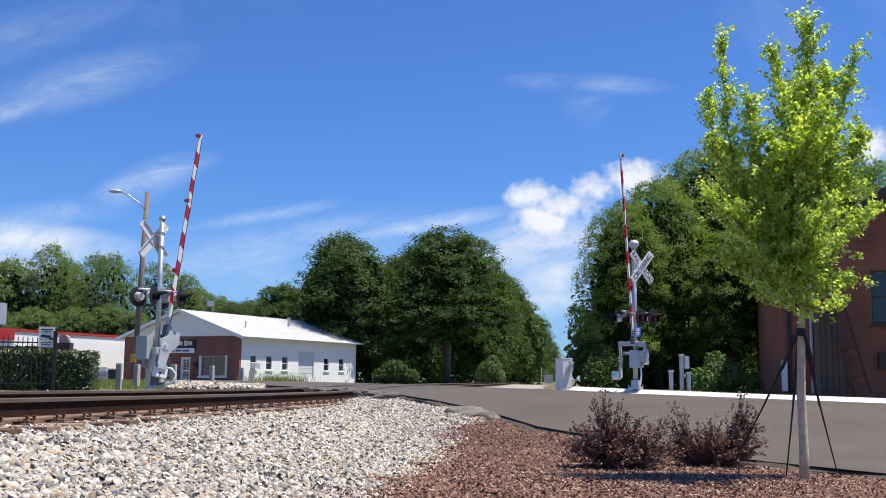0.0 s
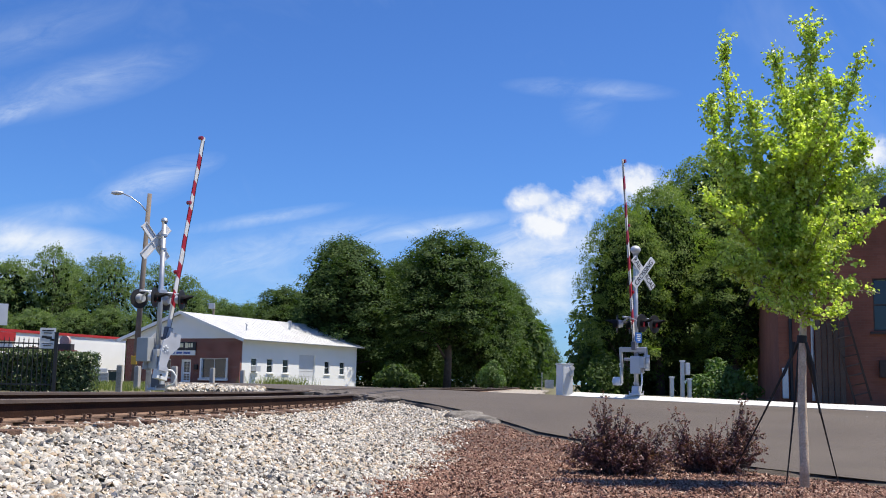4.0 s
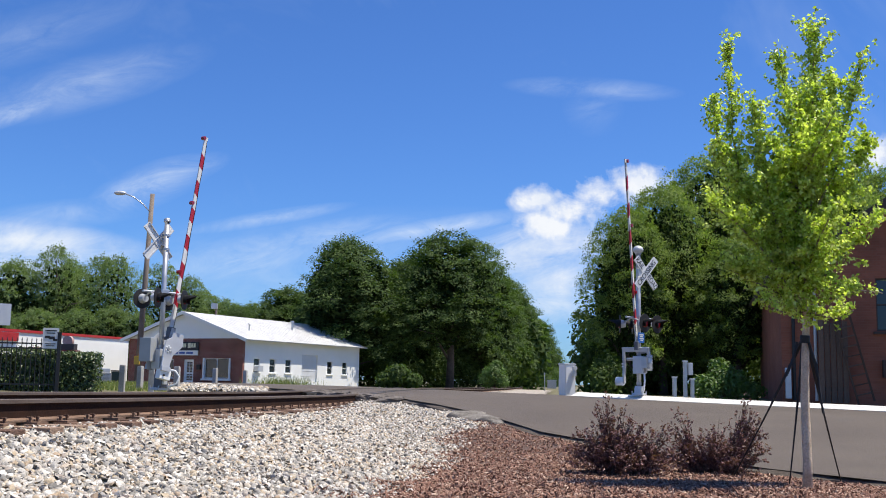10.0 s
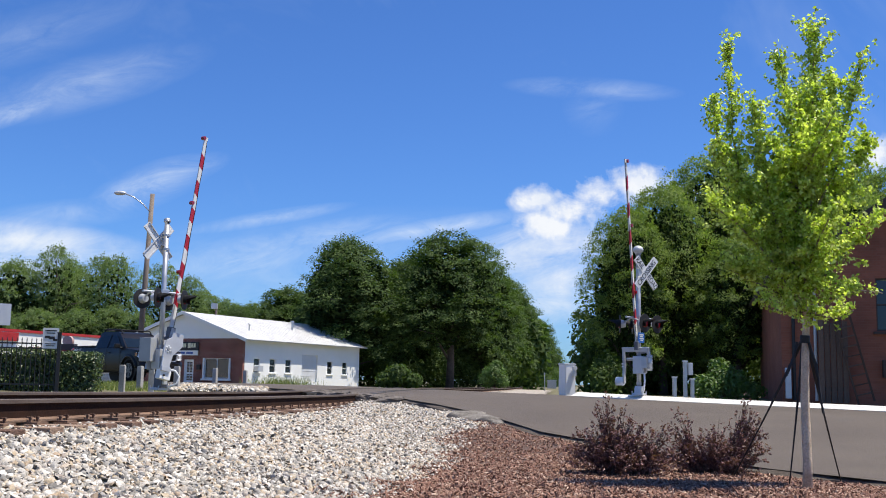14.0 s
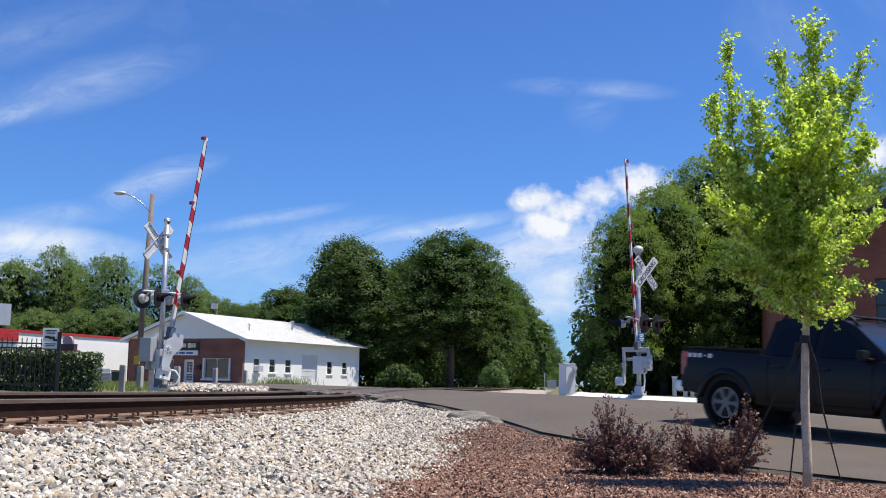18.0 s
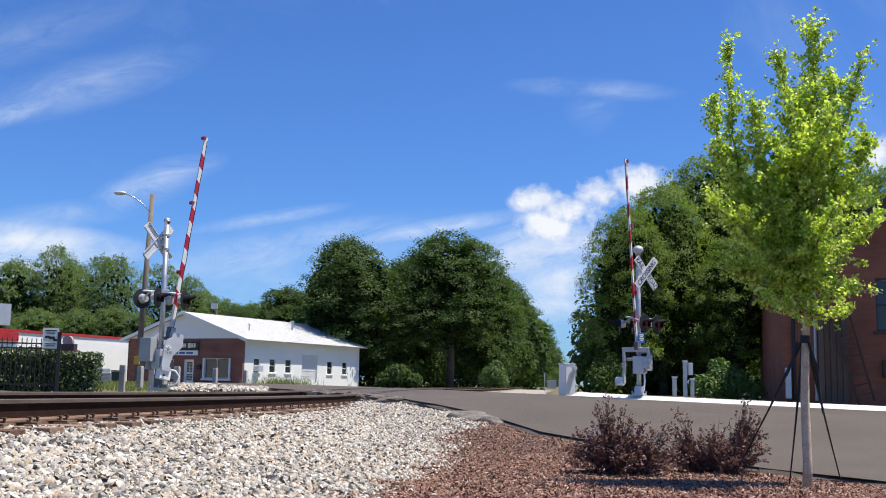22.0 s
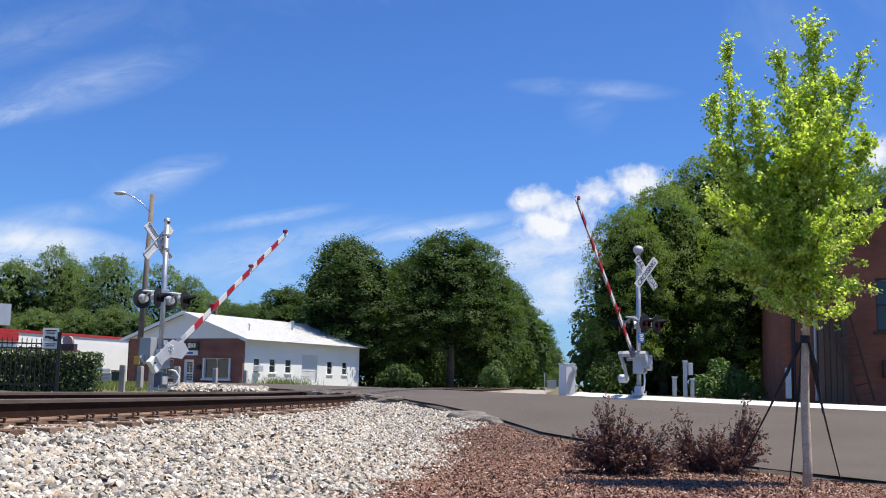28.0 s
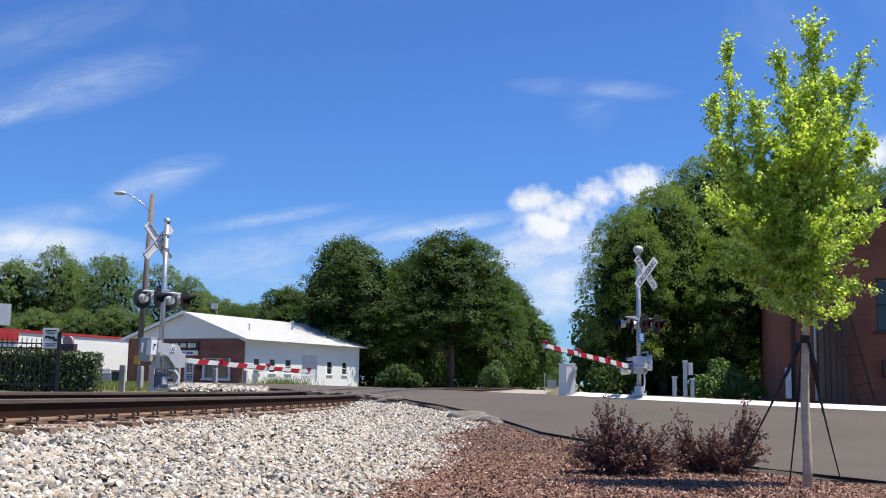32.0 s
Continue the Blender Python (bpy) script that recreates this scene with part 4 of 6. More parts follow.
def gate(where, base_z, az, arm_len, pivot_z, side, arm_y, face_turn, lamp_turn, lamp_out, lamp_gap, buck, height):
    """A crossing signal: mast, crossbuck, lamps, gate mechanism with weights, and the arm that swings down.
    Its own x runs along the lowered arm; side is the side of the mast on which the arm hangs."""
    g = thing("crossing_gate", pose(where[0], where[1], base_z, 0, 0, az), "silver crossing signal mast with red and white gate arm", "crossing gate", "crossing gates")
    bm = bmesh.new()
    rod(bm, (0, 0, 0), (0, 0, height), 0.064, seg=20)
    part("mast", bm, galv, g, "galvanised steel mast", True)
    bm = rod(bmesh.new(), (0, 0, height - 0.06), (0, 0, height), 0.085, seg=20)
    ball(bm, (0, 0, height), 0.085, (1, 1, 0.7))
    part("finial", bm, galv, g, "", True)
    bm = box(bmesh.new(), (0, 0, 0.03), (0.32, 0.32, 0.06), bevel=0.01)
    prism(bm, [(-0.12, 0.06), (0.12, 0.06), (0.075, 0.26), (-0.075, 0.26)], 0.2)
    part("base", bm, alu, g)
    for sx in (-0.15, 0.15):
        for sy in (-0.15, 0.15):
            part("bolt", rod(bmesh.new(), (sx, sy, 0.05), (sx, sy, 0.12), 0.016, seg=6), galv, g)
    # crossbuck: two boards with a channel rim
    out = pose(0, 0, 0, 0, 0, face_turn)
    for turn, words in ((48, "CROSSING"), (-48, "")):
        bm = box(bmesh.new(), (0.005 if turn > 0 else -0.012, 0, 0), (0.012, 1.12, 0.215), bevel=0.0)
        ob = part("crossbuck_blade", bm, white_sheet, g, "white crossbuck blade")
        ob.matrix_basis = out @ pose(0.12, buck, height - 0.58) @ pose(0, 0, 0, turn, 0, 0)
        bm = bmesh.new()
        for sy in (-1, 1):
            box(bm, (-0.018 if turn > 0 else -0.035, 0, sy * 0.098), (0.03, 1.1, 0.02))
        part("rim", bm, alu, ob)
        if words:
            text_mesh("lettering", words, 0.215, black_paint, ob, pose(0.013, 0, 0, 90, 0, 90) @ Matrix.Diagonal((0.92, 1, 1, 1)))
        else:
            text_mesh("lettering", "RAIL", 0.215, black_paint, ob, pose(-0.004, -0.35, 0, 90, 0, 90) @ Matrix.Diagonal((0.85, 1, 1, 1)))
            text_mesh("lettering", "ROAD", 0.215, black_paint, ob, pose(-0.004, 0.35, 0, 90, 0, 90) @ Matrix.Diagonal((0.80, 1, 1, 1)))
    bm = box(bmesh.new(), (0.05, 0, height - 0.58), (0.1, 0.16, 0.2))
    ob = part("sign_bracket", bm, galv, g)
    ob.matrix_basis = out
    # lamps on a cross arm, one pair each way
    out = pose(0, 0, 0, 0, 0, lamp_turn)
    lz = height - 2.0
    bm = rod(bmesh.new(), (0, -0.62, lz + 0.12), (0, 0.62, lz + 0.12), 0.03)
    box(bm, (0, 0, lz + 0.12), (0.2, 0.22, 0.16), bevel=0.02)
    ob = part("cross_arm", bm, galv, g)
    ob.matrix_basis = out
    for face, turn in ((1, 0), (-1, 180)):
        for sy in (-lamp_gap, lamp_gap):
            lamp_head(g, out @ pose(lamp_out * face, sy, lz - 0.05, 0, 0, turn + (40 if side > 0 and face < 0 else 34 if side < 0 and face > 0 else 0)), lens_red)
            part("lamp_bracket", rod(bmesh.new(), (0, sy, lz + 0.12), ((lamp_out - 0.1) * face, sy, lz - 0.02), 0.022), galv, g).matrix_basis = out
    # mechanism
    y = arm_y
    lift = 0.0 if side < 0 else 0.22
    mc = part("mechanism_case", box(bmesh.new(), (0.0, 0.02, pivot_z - 0.16 + lift), (0.30, 0.30, 0.50), bevel=0.025), alu, g, "silver gate mechanism case")
    part("case_lid", box(bmesh.new(), (0.02, 0.19 * side, pivot_z - 0.16 + lift), (0.25, 0.03, 0.42), bevel=0.012), galv, mc)
    part("latch", box(bmesh.new(), (0.02, 0.215 * side, pivot_z - 0.06 + lift), (0.05, 0.025, 0.07), bevel=0.005), black_paint, mc)
    part("hinge", rod(bmesh.new(), (-0.1, 0.20 * side, pivot_z - 0.37 + lift), (0.14, 0.20 * side, pivot_z - 0.37 + lift), 0.015, seg=8), galv, mc)
    dark_box = surface("box_grey", [(0.10, 0.11, 0.14), (0.16, 0.17, 0.20)], 3, 20, 0.5)
    if side < 0:
        bm = box(bmesh.new(), (0.0, -0.06, 0.24), (0.24, 0.26, 0.34), bevel=0.02)
        jb = part("junction_box", bm, dark_box, g, "dark grey junction box")
        part("box_cover", box(bmesh.new(), (0.0, -0.20, 0.25), (0.17, 0.02, 0.2), bevel=0.008), alu, jb)
        cable = [(0.1, -0.2, 0.52), (0.22, -0.32, 0.50), (0.30, -0.38, 0.36), (0.26, -0.36, 0.18), (0.12, -0.22, 0.08)]
    else:
        mo = part("motor", rod(bmesh.new(), (0.02, 0.32, pivot_z - 0.10), (0.02, 0.32, pivot_z + 0.34), 0.085, seg=18), alu, g, "silver motor housing", True)
        for dz in (-0.04, 0.1, 0.25):
            part("fin", rod(bmesh.new(), (0.02, 0.32, pivot_z + dz), (0.02, 0.32, pivot_z + dz + 0.03), 0.098, seg=18), galv, mo)
        part("terminal_box", box(bmesh.new(), (0.16, 0.24, pivot_z + 0.12), (0.12, 0.16, 0.3), bevel=0.015), galv, g)
        part("pipe_elbow", pipe(bmesh.new(), [(0.05, 0.10, pivot_z + 0.40), (0.05, 0.26, pivot_z + 0.42), (0.04, 0.32, pivot_z + 0.30)], 0.03, 8), galv, g, "", True)
        cable = [(0.1, 0.20, pivot_z - 0.16), (0.12, 0.22, pivot_z - 0.40), (0.06, 0.16, 0.12), (-0.02, -0.04, 0.0), (0.1, -0.3, -0.03)]
    for z in (pivot_z + 0.16, pivot_z - 0.46, height - 0.40, height - 0.76, height - 1.88):
        bm = rod(bmesh.new(), (0, 0, z - 0.03), (0, 0, z + 0.03), 0.078, seg=18)
        box(bm, (0.09, 0, z), (0.05, 0.03, 0.05))
        part("clamp", bm, galv, g)
    part("pivot_shaft", rod(bmesh.new(), (0, -0.36, pivot_z + lift), (0, 0.36, pivot_z + lift), 0.045), galv, g)
    part("cable", pipe(bmesh.new(), cable, 0.026), white_paint, g, "pale flexible conduit", True)
    # the arm: root lever with counterweights behind, thin striped boom in front
    drop = -0.145 if side < 0 else -0.056
    if side < 0:
        lever_y = -0.27
        bm = bmesh.new()
        prism(bm, [(-0.46, 0.22), (0.11, 0.23), (0.28, 0.20), (0.38, 0.04), (0.52, 0.0), (0.53, -0.34), (0.22, -0.37), (-0.06, -0.10), (-0.46, -0.02)], 0.03, pose(0, lever_y, 0))
        arm = part("gate_arm", bm, alu, g, "dog-leg silver counterweight lever")
        bm = bmesh.new()
        prism(bm, [(-0.46, 0.22), (0.28, 0.20), (0.52, 0.0), (0.52, -0.26), (0.22, -0.30), (-0.46, -0.02)], 0.03, pose(0, lever_y + 0.55, 0))
        part("far_lever", bm, alu, arm)
        cw = part("counterweight", box(bmesh.new(), (-0.58, lever_y + 0.02, 0.08), (0.24, 0.16, 0.36), bevel=0.015), white_paint, arm, "pale counterweight block")
        part("weight_plate", box(bmesh.new(), (-0.44, lever_y - 0.07, 0.12), (0.12, 0.06, 0.30), bevel=0.01), alu, cw)
        part("weight_bolt", rod(bmesh.new(), (-0.60, lever_y - 0.1, 0.15), (-0.60, lever_y + 0.1, 0.15), 0.025, seg=8), black_paint, cw)
        part("cross_tube", rod(bmesh.new(), (0.40, lever_y, -0.12), (0.40, lever_y + 0.55, -0.12), 0.045, seg=12), dark_box, arm)
        part("boom_clamp", box(bmesh.new(), (0.52, 0.0, -0.15), (0.34, 0.12, 0.20), bevel=0.015), dark_box, arm, "dark boom clamp")
        part("shear_plate", prism(bmesh.new(), [(0.36, -0.04), (0.36, -0.26), (0.66, -0.2), (0.66, -0.08)], 0.02, pose(0, -0.09, 0)), galv, arm)
        hub_y, hub_x, hub_z = lever_y - 0.01, 0.08, 0.10
    else:
        bm = bmesh.new()
        box(bm, (0.50, -0.06, 0.0), (0.13, 0.80, 0.12), bevel=0.012)
        arm = part("gate_arm", bm, alu, g, "silver yoke of the gate arm")
        prof = [(0.56, 0.06), (0.34, 0.08), (0.06, 0.09), (-0.24, 0.02), (-0.46, 0.0), (-0.46, -0.14), (-0.2, -0.13), (0.06, -0.06), (0.3, -0.06), (0.56, -0.06)]
        lev = part("lever", prism(bmesh.new(), prof, 0.04, pose(0, -0.44, 0)), alu, arm, "bent silver lever")
        part("lever", prism(bmesh.new(), prof[:3] + prof[-3:], 0.04, pose(0, 0.32, 0)), alu, arm)
        part("counterweight", rod(bmesh.new(), (-0.40, -0.68, -0.06), (-0.40, -0.46, -0.06), 0.12, seg=22), white_paint, arm, "pale drum counterweight", True)
        part("weight_cap", rod(bmesh.new(), (-0.40, -0.70, -0.06), (-0.40, -0.68, -0.06), 0.085, seg=18), galv, arm)
        part("boom_clamp", box(bmesh.new(), (0.62, 0.0, drop), (0.24, 0.12, 0.16), bevel=0.015), dark_box, arm, "dark boom clamp")
        hub_y, hub_x, hub_z = -0.46, 0.06, 0.0
    stripes(arm, arm_len, drop)
    for n in range(6):
        t = math.pi * n / 3
        part("hub_bolt", rod(bmesh.new(), (hub_x + 0.075 * math.cos(t), hub_y - 0.02, hub_z + 0.075 * math.sin(t)), (hub_x + 0.075 * math.cos(t), hub_y + 0.02, hub_z + 0.075 * math.sin(t)), 0.022, seg=6), white_paint, arm)
    part("hub", rod(bmesh.new(), (hub_x, hub_y - 0.03, hub_z), (hub_x, hub_y + 0.03, hub_z), 0.04, seg=14), galv, arm)
    for d in (arm_len * 0.36, arm_len * 0.68, arm_len - 0.06):
        bm = rod(bmesh.new(), (d, -0.055, drop + 0.085), (d, 0.055, drop + 0.085), 0.05)
        box(bm, (d, 0, drop + 0.055), (0.09, 0.05, 0.05))
        part("arm_lamp", bm, lens_red, arm, "small red arm lamp")
    bm = pipe(bmesh.new(), [(0.6, 0.02 * side, drop - 0.05)] + [(0.6 + (arm_len - 0.7) * n / 8, 0.02 * side, drop - 0.062 + 0.022 * n / 8 - 0.02 * (n % 2)) for n in range(1, 9)], 0.008, 6)
    part("wire", bm, black_paint, arm)
    arm.matrix_basis = pose(0, y, pivot_z, 0, -80, 0)
    return g, arm, y


gate_l, arm_l, side_l = gate(GATE_L, 0.68, 58.2, 5.95, 0.95, -1, -0.07, 140 - 58.2, -40 - 58.2, 0.34, 0.40, 0.16, 4.36)
gate_r, arm_r, side_r = gate(GATE_R, 0.74, -122.6, 5.91, 0.79, 1, 0.0, -58 + 122.6, -45 + 122.6, 0.42, 0.31, 0.2, 4.06)
bm = box(bmesh.new(), (0, 0, 0), (0.36, 0.28, 0.6), bevel=0.02)
ob = part("relay_case", bm, surface("case_grey", [(0.34, 0.35, 0.35), (0.42, 0.43, 0.43)], 2, 0, 0.55), gate_l, "silver relay case")
ob.matrix_basis = gate_l.matrix_world.inverted() @ pose(GATE_L[0] - 0.29, GATE_L[1] - 0.08, 0.68 + 1.02, 0, 0, -25)
bm = ball(bmesh.new(), (0, 0, 4.14), 0.15, (1, 1, 0.8), 20, 12)
part("bell", bm, alu, gate_r, "round silver bell", True)
bm = box(bmesh.new(), (0, 0, 0), (0.02, 0.25, 0.29))
ob = part("notice_plate", bm, surface("blue_plate", [(0.03, 0.14, 0.50), (0.04, 0.18, 0.58)], 3, 0, 0.5), gate_r, "blue notice plate with white bars")
ob.matrix_basis = pose(0, 0, 0, 0, 0, FACING + 122.6) @ pose(0.09, 0, 1.62)
for z, w in ((0.08, 0.17), (0.03, 0.13), (-0.03, 0.17), (-0.08, 0.1)):
    part("lettering_bar", box(bmesh.new(), (0.012, 0, z), (0.004, w, 0.03)), white_sheet, ob)


# ---- beside the crossing ----
def on(x, y, rz=0.0, dz=0.0):
    return pose(x, y, land(x, y) + dz, 0, 0, rz)


post = thing("guard_post", on(-9.35, 28.2), "short weathered concrete guard post beside the crossing", "post", "guard posts")
bm = box(bmesh.new(), (0, 0, 0.24), (0.15, 0.15, 0.86), bevel=0.02)
part("shaft", bm, surface("old_concrete", [(0.34, 0.33, 0.30), (0.50, 0.48, 0.45)], 3, 30, 0.9, 0.3, 40), post)
bm = box(bmesh.new(), (0, 0, 0.675), (0.13, 0.13, 0.03), bevel=0.012)
part("cap", bm, surface("old_concrete", [], 1), post)
for x, y in ((-8.55, 28.3), (-8.84, 31.0), (-7.82, 28.5), (-7.51, 30.0), (-8.14, 38.0), (-7.8, 42.0)):
    copy_thing(post, on(x, y, random.uniform(-20, 20)))
for k, (x, y, h) in enumerate(((6.88, 31.0, 0.74), (7.22, 31.1, 1.22), (7.40, 31.0, 0.70))):
    p = thing("marker_post", on(x, y, 10), "grey steel marker post beside the kerb", "post", "marker posts")
    bm = box(bmesh.new(), (0, 0, h / 2 - 0.1), (0.10, 0.09, h + 0.2), bevel=0.01)
    part("shaft", bm, galv, p)
    bm = box(bmesh.new(), (0.0, 0, h), (0.14, 0.12, 0.05), bevel=0.01)
    part("cap", bm, alu, p)
    if k == 1:
        bm = box(bmesh.new(), (0.14, -0.02, h - 0.22), (0.14, 0.14, 0.36), bevel=0.02)
        part("meter", bm, alu, p)

case = thing("signal_cabinet", on(4.2, 35.0, 28), "tall pale grey signal cabinet with a small lamp on its side", "cabinet")
bm = box(bmesh.new(), (0, 0, 0.50), (0.42, 0.36, 1.16), bevel=0.02)
part("body", bm, surface("cabinet_paint", [(0.70, 0.70, 0.72), (0.74, 0.74, 0.76)], 1, 0, 0.5), case)
bm = box(bmesh.new(), (0, 0, 1.10), (0.46, 0.40, 0.05), bevel=0.015)
part("lid", bm, alu, case)
bm = box(bmesh.new(), (0, -0.19, 0.5), (0.36, 0.02, 1.0))
dr = part("door", bm, surface("cabinet_paint", [], 1), case)
bm = box(bmesh.new(), (0.1, -0.25, 0.80), (0.13, 0.12, 0.2), bevel=0.03)
rod(bm, (0.10, -0.24, 0.97), (0.10, -0.33, 0.97), 0.08)
part("side_lamp", bm, alu, dr)
box_far = thing("switch_stand", on(11.6, 110.0, 0), "small grey switch box on posts beside the far track", "switch stand")
bm = box(bmesh.new(), (0, 0, 0.7), (0.9, 0.6, 0.9), bevel=0.03)
part("body", bm, galv, box_far)
for sx in (-0.75, 0.75):
    bm = rod(bmesh.new(), (sx, 0, -0.1), (sx, 0, 1.2 + 0.7 * (sx < 0)), 0.05)
    part("post", bm, galv, box_far)

# wooden pole with a street lamp
pole = thing("utility_pole", on(-15.0, 52.0), "leaning grey wooden pole with a street lamp arm", "utility pole")
bm = rod(bmesh.new(), (0, 0, -0.3), (0.30, 0, 9.55), 0.15, 0.11, 16)
part("shaft", bm, pole_wood, pole, "", True)
bm = pipe(bmesh.new(), [(0.25, -0.1, 8.6), (-0.1, -0.15, 9.0), (-0.6, -0.2, 9.35), (-1.0, -0.25, 9.5)], 0.03)
arm = part("lamp_arm", bm, galv, pole, "", True)
bm = ball(bmesh.new(), (-1.25, -0.27, 9.52), 0.2, (1.6, 0.8, 0.55), 16, 10)
part("lamp_head", bm, alu, arm, "pale street lamp head", True)
bm = box(bmesh.new(), (0.02, -0.2, 1.2), (0.28, 0.1, 0.42), bevel=0.02)
part("tag", bm, surface("yellow_tag", [(0.62, 0.36, 0.03), (0.7, 0.42, 0.05)], 3, 0, 0.6), pole, "yellow warning tag")
small = thing("far_pole", on(-21.2, 98.0), "thin pole with a lamp beyond the store", "pole")
bm = rod(bmesh.new(), (0, 0, -0.2), (0.05, 0, 7.2), 0.16, 0.1)
part("shaft", bm, pole_wood, small)
bm = box(bmesh.new(), (-0.1, -0.1, 7.3), (0.55, 0.4, 0.5), bevel=0.05)
part("lamp_head", bm, galv, small)

# black picket fence with a hedge behind it
fence = thing("picket_fence", Matrix(), "black metal picket fence in front of the hedge", "fence")
FA, FB = Vector((-16.0, 25.0, 0)), Vector((-9.68, 26.6, 0))
fz = 0.66
fd = (FB - FA).normalized()
fr = math.degrees(math.atan2(fd.y, fd.x))
n = int((FB - FA).length / 0.115)
bm = rod(bmesh.new(), (0, 0, -0.1), (0, 0, 1.22), 0.011, seg=6)
rod(bm, (0, 0, 1.22), (0, 0, 1.30), 0.016, 0.001, seg=6)
pick = link("picket", bm, black_paint)
for k in range(n + 1):
    p = FA + fd * (k * 0.115)
    ob = pick if k == 0 else new("picket", pick.data)
    ob.parent = fence
    ob.matrix_basis = pose(p.x, p.y, fz)
for z in (0.12, 1.02, 1.14):
    bm = box(bmesh.new(), (0, 0, 0), ((FB - FA).length, 0.035, 0.035))
    ob = part("rail", bm, black_paint, fence)
    c = (FA + FB) / 2
    ob.matrix_basis = pose(c.x, c.y, fz + z, 0, 0, fr)
for k in range(3):
    p = FB - fd * (2.4 * k)
    bm = box(bmesh.new(), (0, 0, 0.66), (0.09, 0.09, 1.5), bevel=0.005)
    box(bm, (0, 0, 1.42), (0.11, 0.11, 0.03))
    ob = part("post", bm, black_paint, fence)
    ob.matrix_basis = pose(p.x, p.y, fz, 0, 0, fr)
notice = thing("warning_sign", pose(FB.x - 0.2, FB.y - 0.07, fz + 1.02, 0, 0, fr), "small white notice with dark bars on the fence", "sign")
bm = box(bmesh.new(), (0, 0, 0.26), (0.38, 0.012, 0.52))
part("plate", bm, white_sheet, notice)
bm = bmesh.new()
for x, z, w, h in ((0, 0.45, 0.28, 0.03), (0, 0.39, 0.2, 0.025), (-0.08, 0.29, 0.12, 0.06), (0.03, 0.27, 0.14, 0.07), (0.11, 0.22, 0.1, 0.05), (0, 0.12, 0.26, 0.02), (0, 0.07, 0.2, 0.02)):
    box(bm, (x, -0.009, z), (w, 0.006, h))
part("marking_bar", bm, black_paint, notice)
road_sign = thing("road_sign", on(-11.85, 28.0, 35), "back of a silver road sign on a steel post", "sign")
bm = box(bmesh.new(), (0, 0, 0.98), (0.06, 0.05, 2.2))
part("post", bm, galv, road_sign)
bm = box(bmesh.new(), (0, 0.04, 1.98), (0.62, 0.012, 0.58), bevel=0.003)
part("plate", bm, alu, road_sign)


def leafy(name, blobs, count, size, mat, parent, seed, inside=0.35, up=0.35, long=1.2):
    """Leaves over a heap of ovals (centre, radii), thickest near their skins."""
    rng = np.random.default_rng(seed)
    w = np.array([max(b[1]) ** 2 for b in blobs])
    pick = rng.choice(len(blobs), count, p=w / w.sum())
    d = rng.normal(size=(count, 3))
    d /= np.linalg.norm(d, axis=1, keepdims=True)
    c = np.array([b[0] for b in blobs])[pick]
    r = np.array([b[1] for b in blobs])[pick]
    depth = 1 - inside * rng.random(count) ** 1.5
    depth *= 1 + 0.06 * rng.normal(size=count)
    d[:, 2] = np.where((d[:, 2] < -0.2) & (rng.random(count) < 0.6), -d[:, 2], d[:, 2])
    pos = c + d * r * depth[:, None]
    nor = d + rng.normal(scale=0.55, size=(count, 3)) + np.array([0, 0, up])
    return cards(name, pos, nor, rng.uniform(0.6, 1.35, count) * size, mat, parent, long, seed=seed + 1)


def hedge(name, a, b, z0, h, d, seed, label):
    hd = thing(name, Matrix(), label, "hedge")
    rng = np.random.default_rng(seed)
    a, b = Vector(a), Vector(b)
    L = (b - a).length
    u = (b - a).normalized()
    v = Vector((-u.y, u.x, 0))
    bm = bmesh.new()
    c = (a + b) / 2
    # near-black filler box: the shade between the leaves is put into its colour
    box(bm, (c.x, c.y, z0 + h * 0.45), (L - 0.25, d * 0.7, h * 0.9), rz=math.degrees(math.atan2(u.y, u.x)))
    part("core", bm, surface("shaded_hedge_core", [(0.006, 0.010, 0.005), (0.012, 0.018, 0.008)], 5, 30, 1.0), hd)
    n = int(3200 * L * h)
    s, t, f = rng.random(n) * L, rng.random(n), rng.integers(0, 5, n)
    pos, nor = np.empty((n, 3)), np.empty((n, 3))
    for i in range(n):
        bulge = 0.07 * noise.noise(Vector((s[i] * 1.7, t[i] * 3, f[i])))
        if f[i] < 3:
            p = a + u * s[i] - v * (d / 2 + bulge) + Vector((0, 0, z0 + t[i] * h))
            nn = -v
        elif f[i] == 3:
            p = a + u * s[i] + v * ((t[i] - 0.5) * d) + Vector((0, 0, z0 + h + bulge))
            nn = Vector((0, 0, 1))
        else:
            p = (b if s[i] > L * 0.5 else a) + v * ((t[i] - 0.5) * d) + Vector((0, 0, z0 + (s[i] / L * 2 % 1) * h)) + u * bulge
            nn = u if s[i] > L * 0.5 else -u
        p = p + Vector(rng.normal(scale=0.03, size=3))
        pos[i], nor[i] = p, np.array(nn) + rng.normal(scale=0.6, size=3) + np.array([0, 0, 0.4])
    cards("leaves", pos, nor, rng.uniform(0.035, 0.08, n), leaf_hedge, hd, 1.3, seed=seed)
    return hd


hedge("clipped_hedge", (-17.0, 25.9, 0), (-10.0, 27.4, 0), 0.55, 1.10, 0.9, 11, "clipped dark green hedge behind the fence")
hedge("round_hedge", (-10.05, 27.4, 0), (-8.95, 27.6, 0), 0.55, 1.02, 1.0, 12, "clipped dark green hedge end beside the fence")


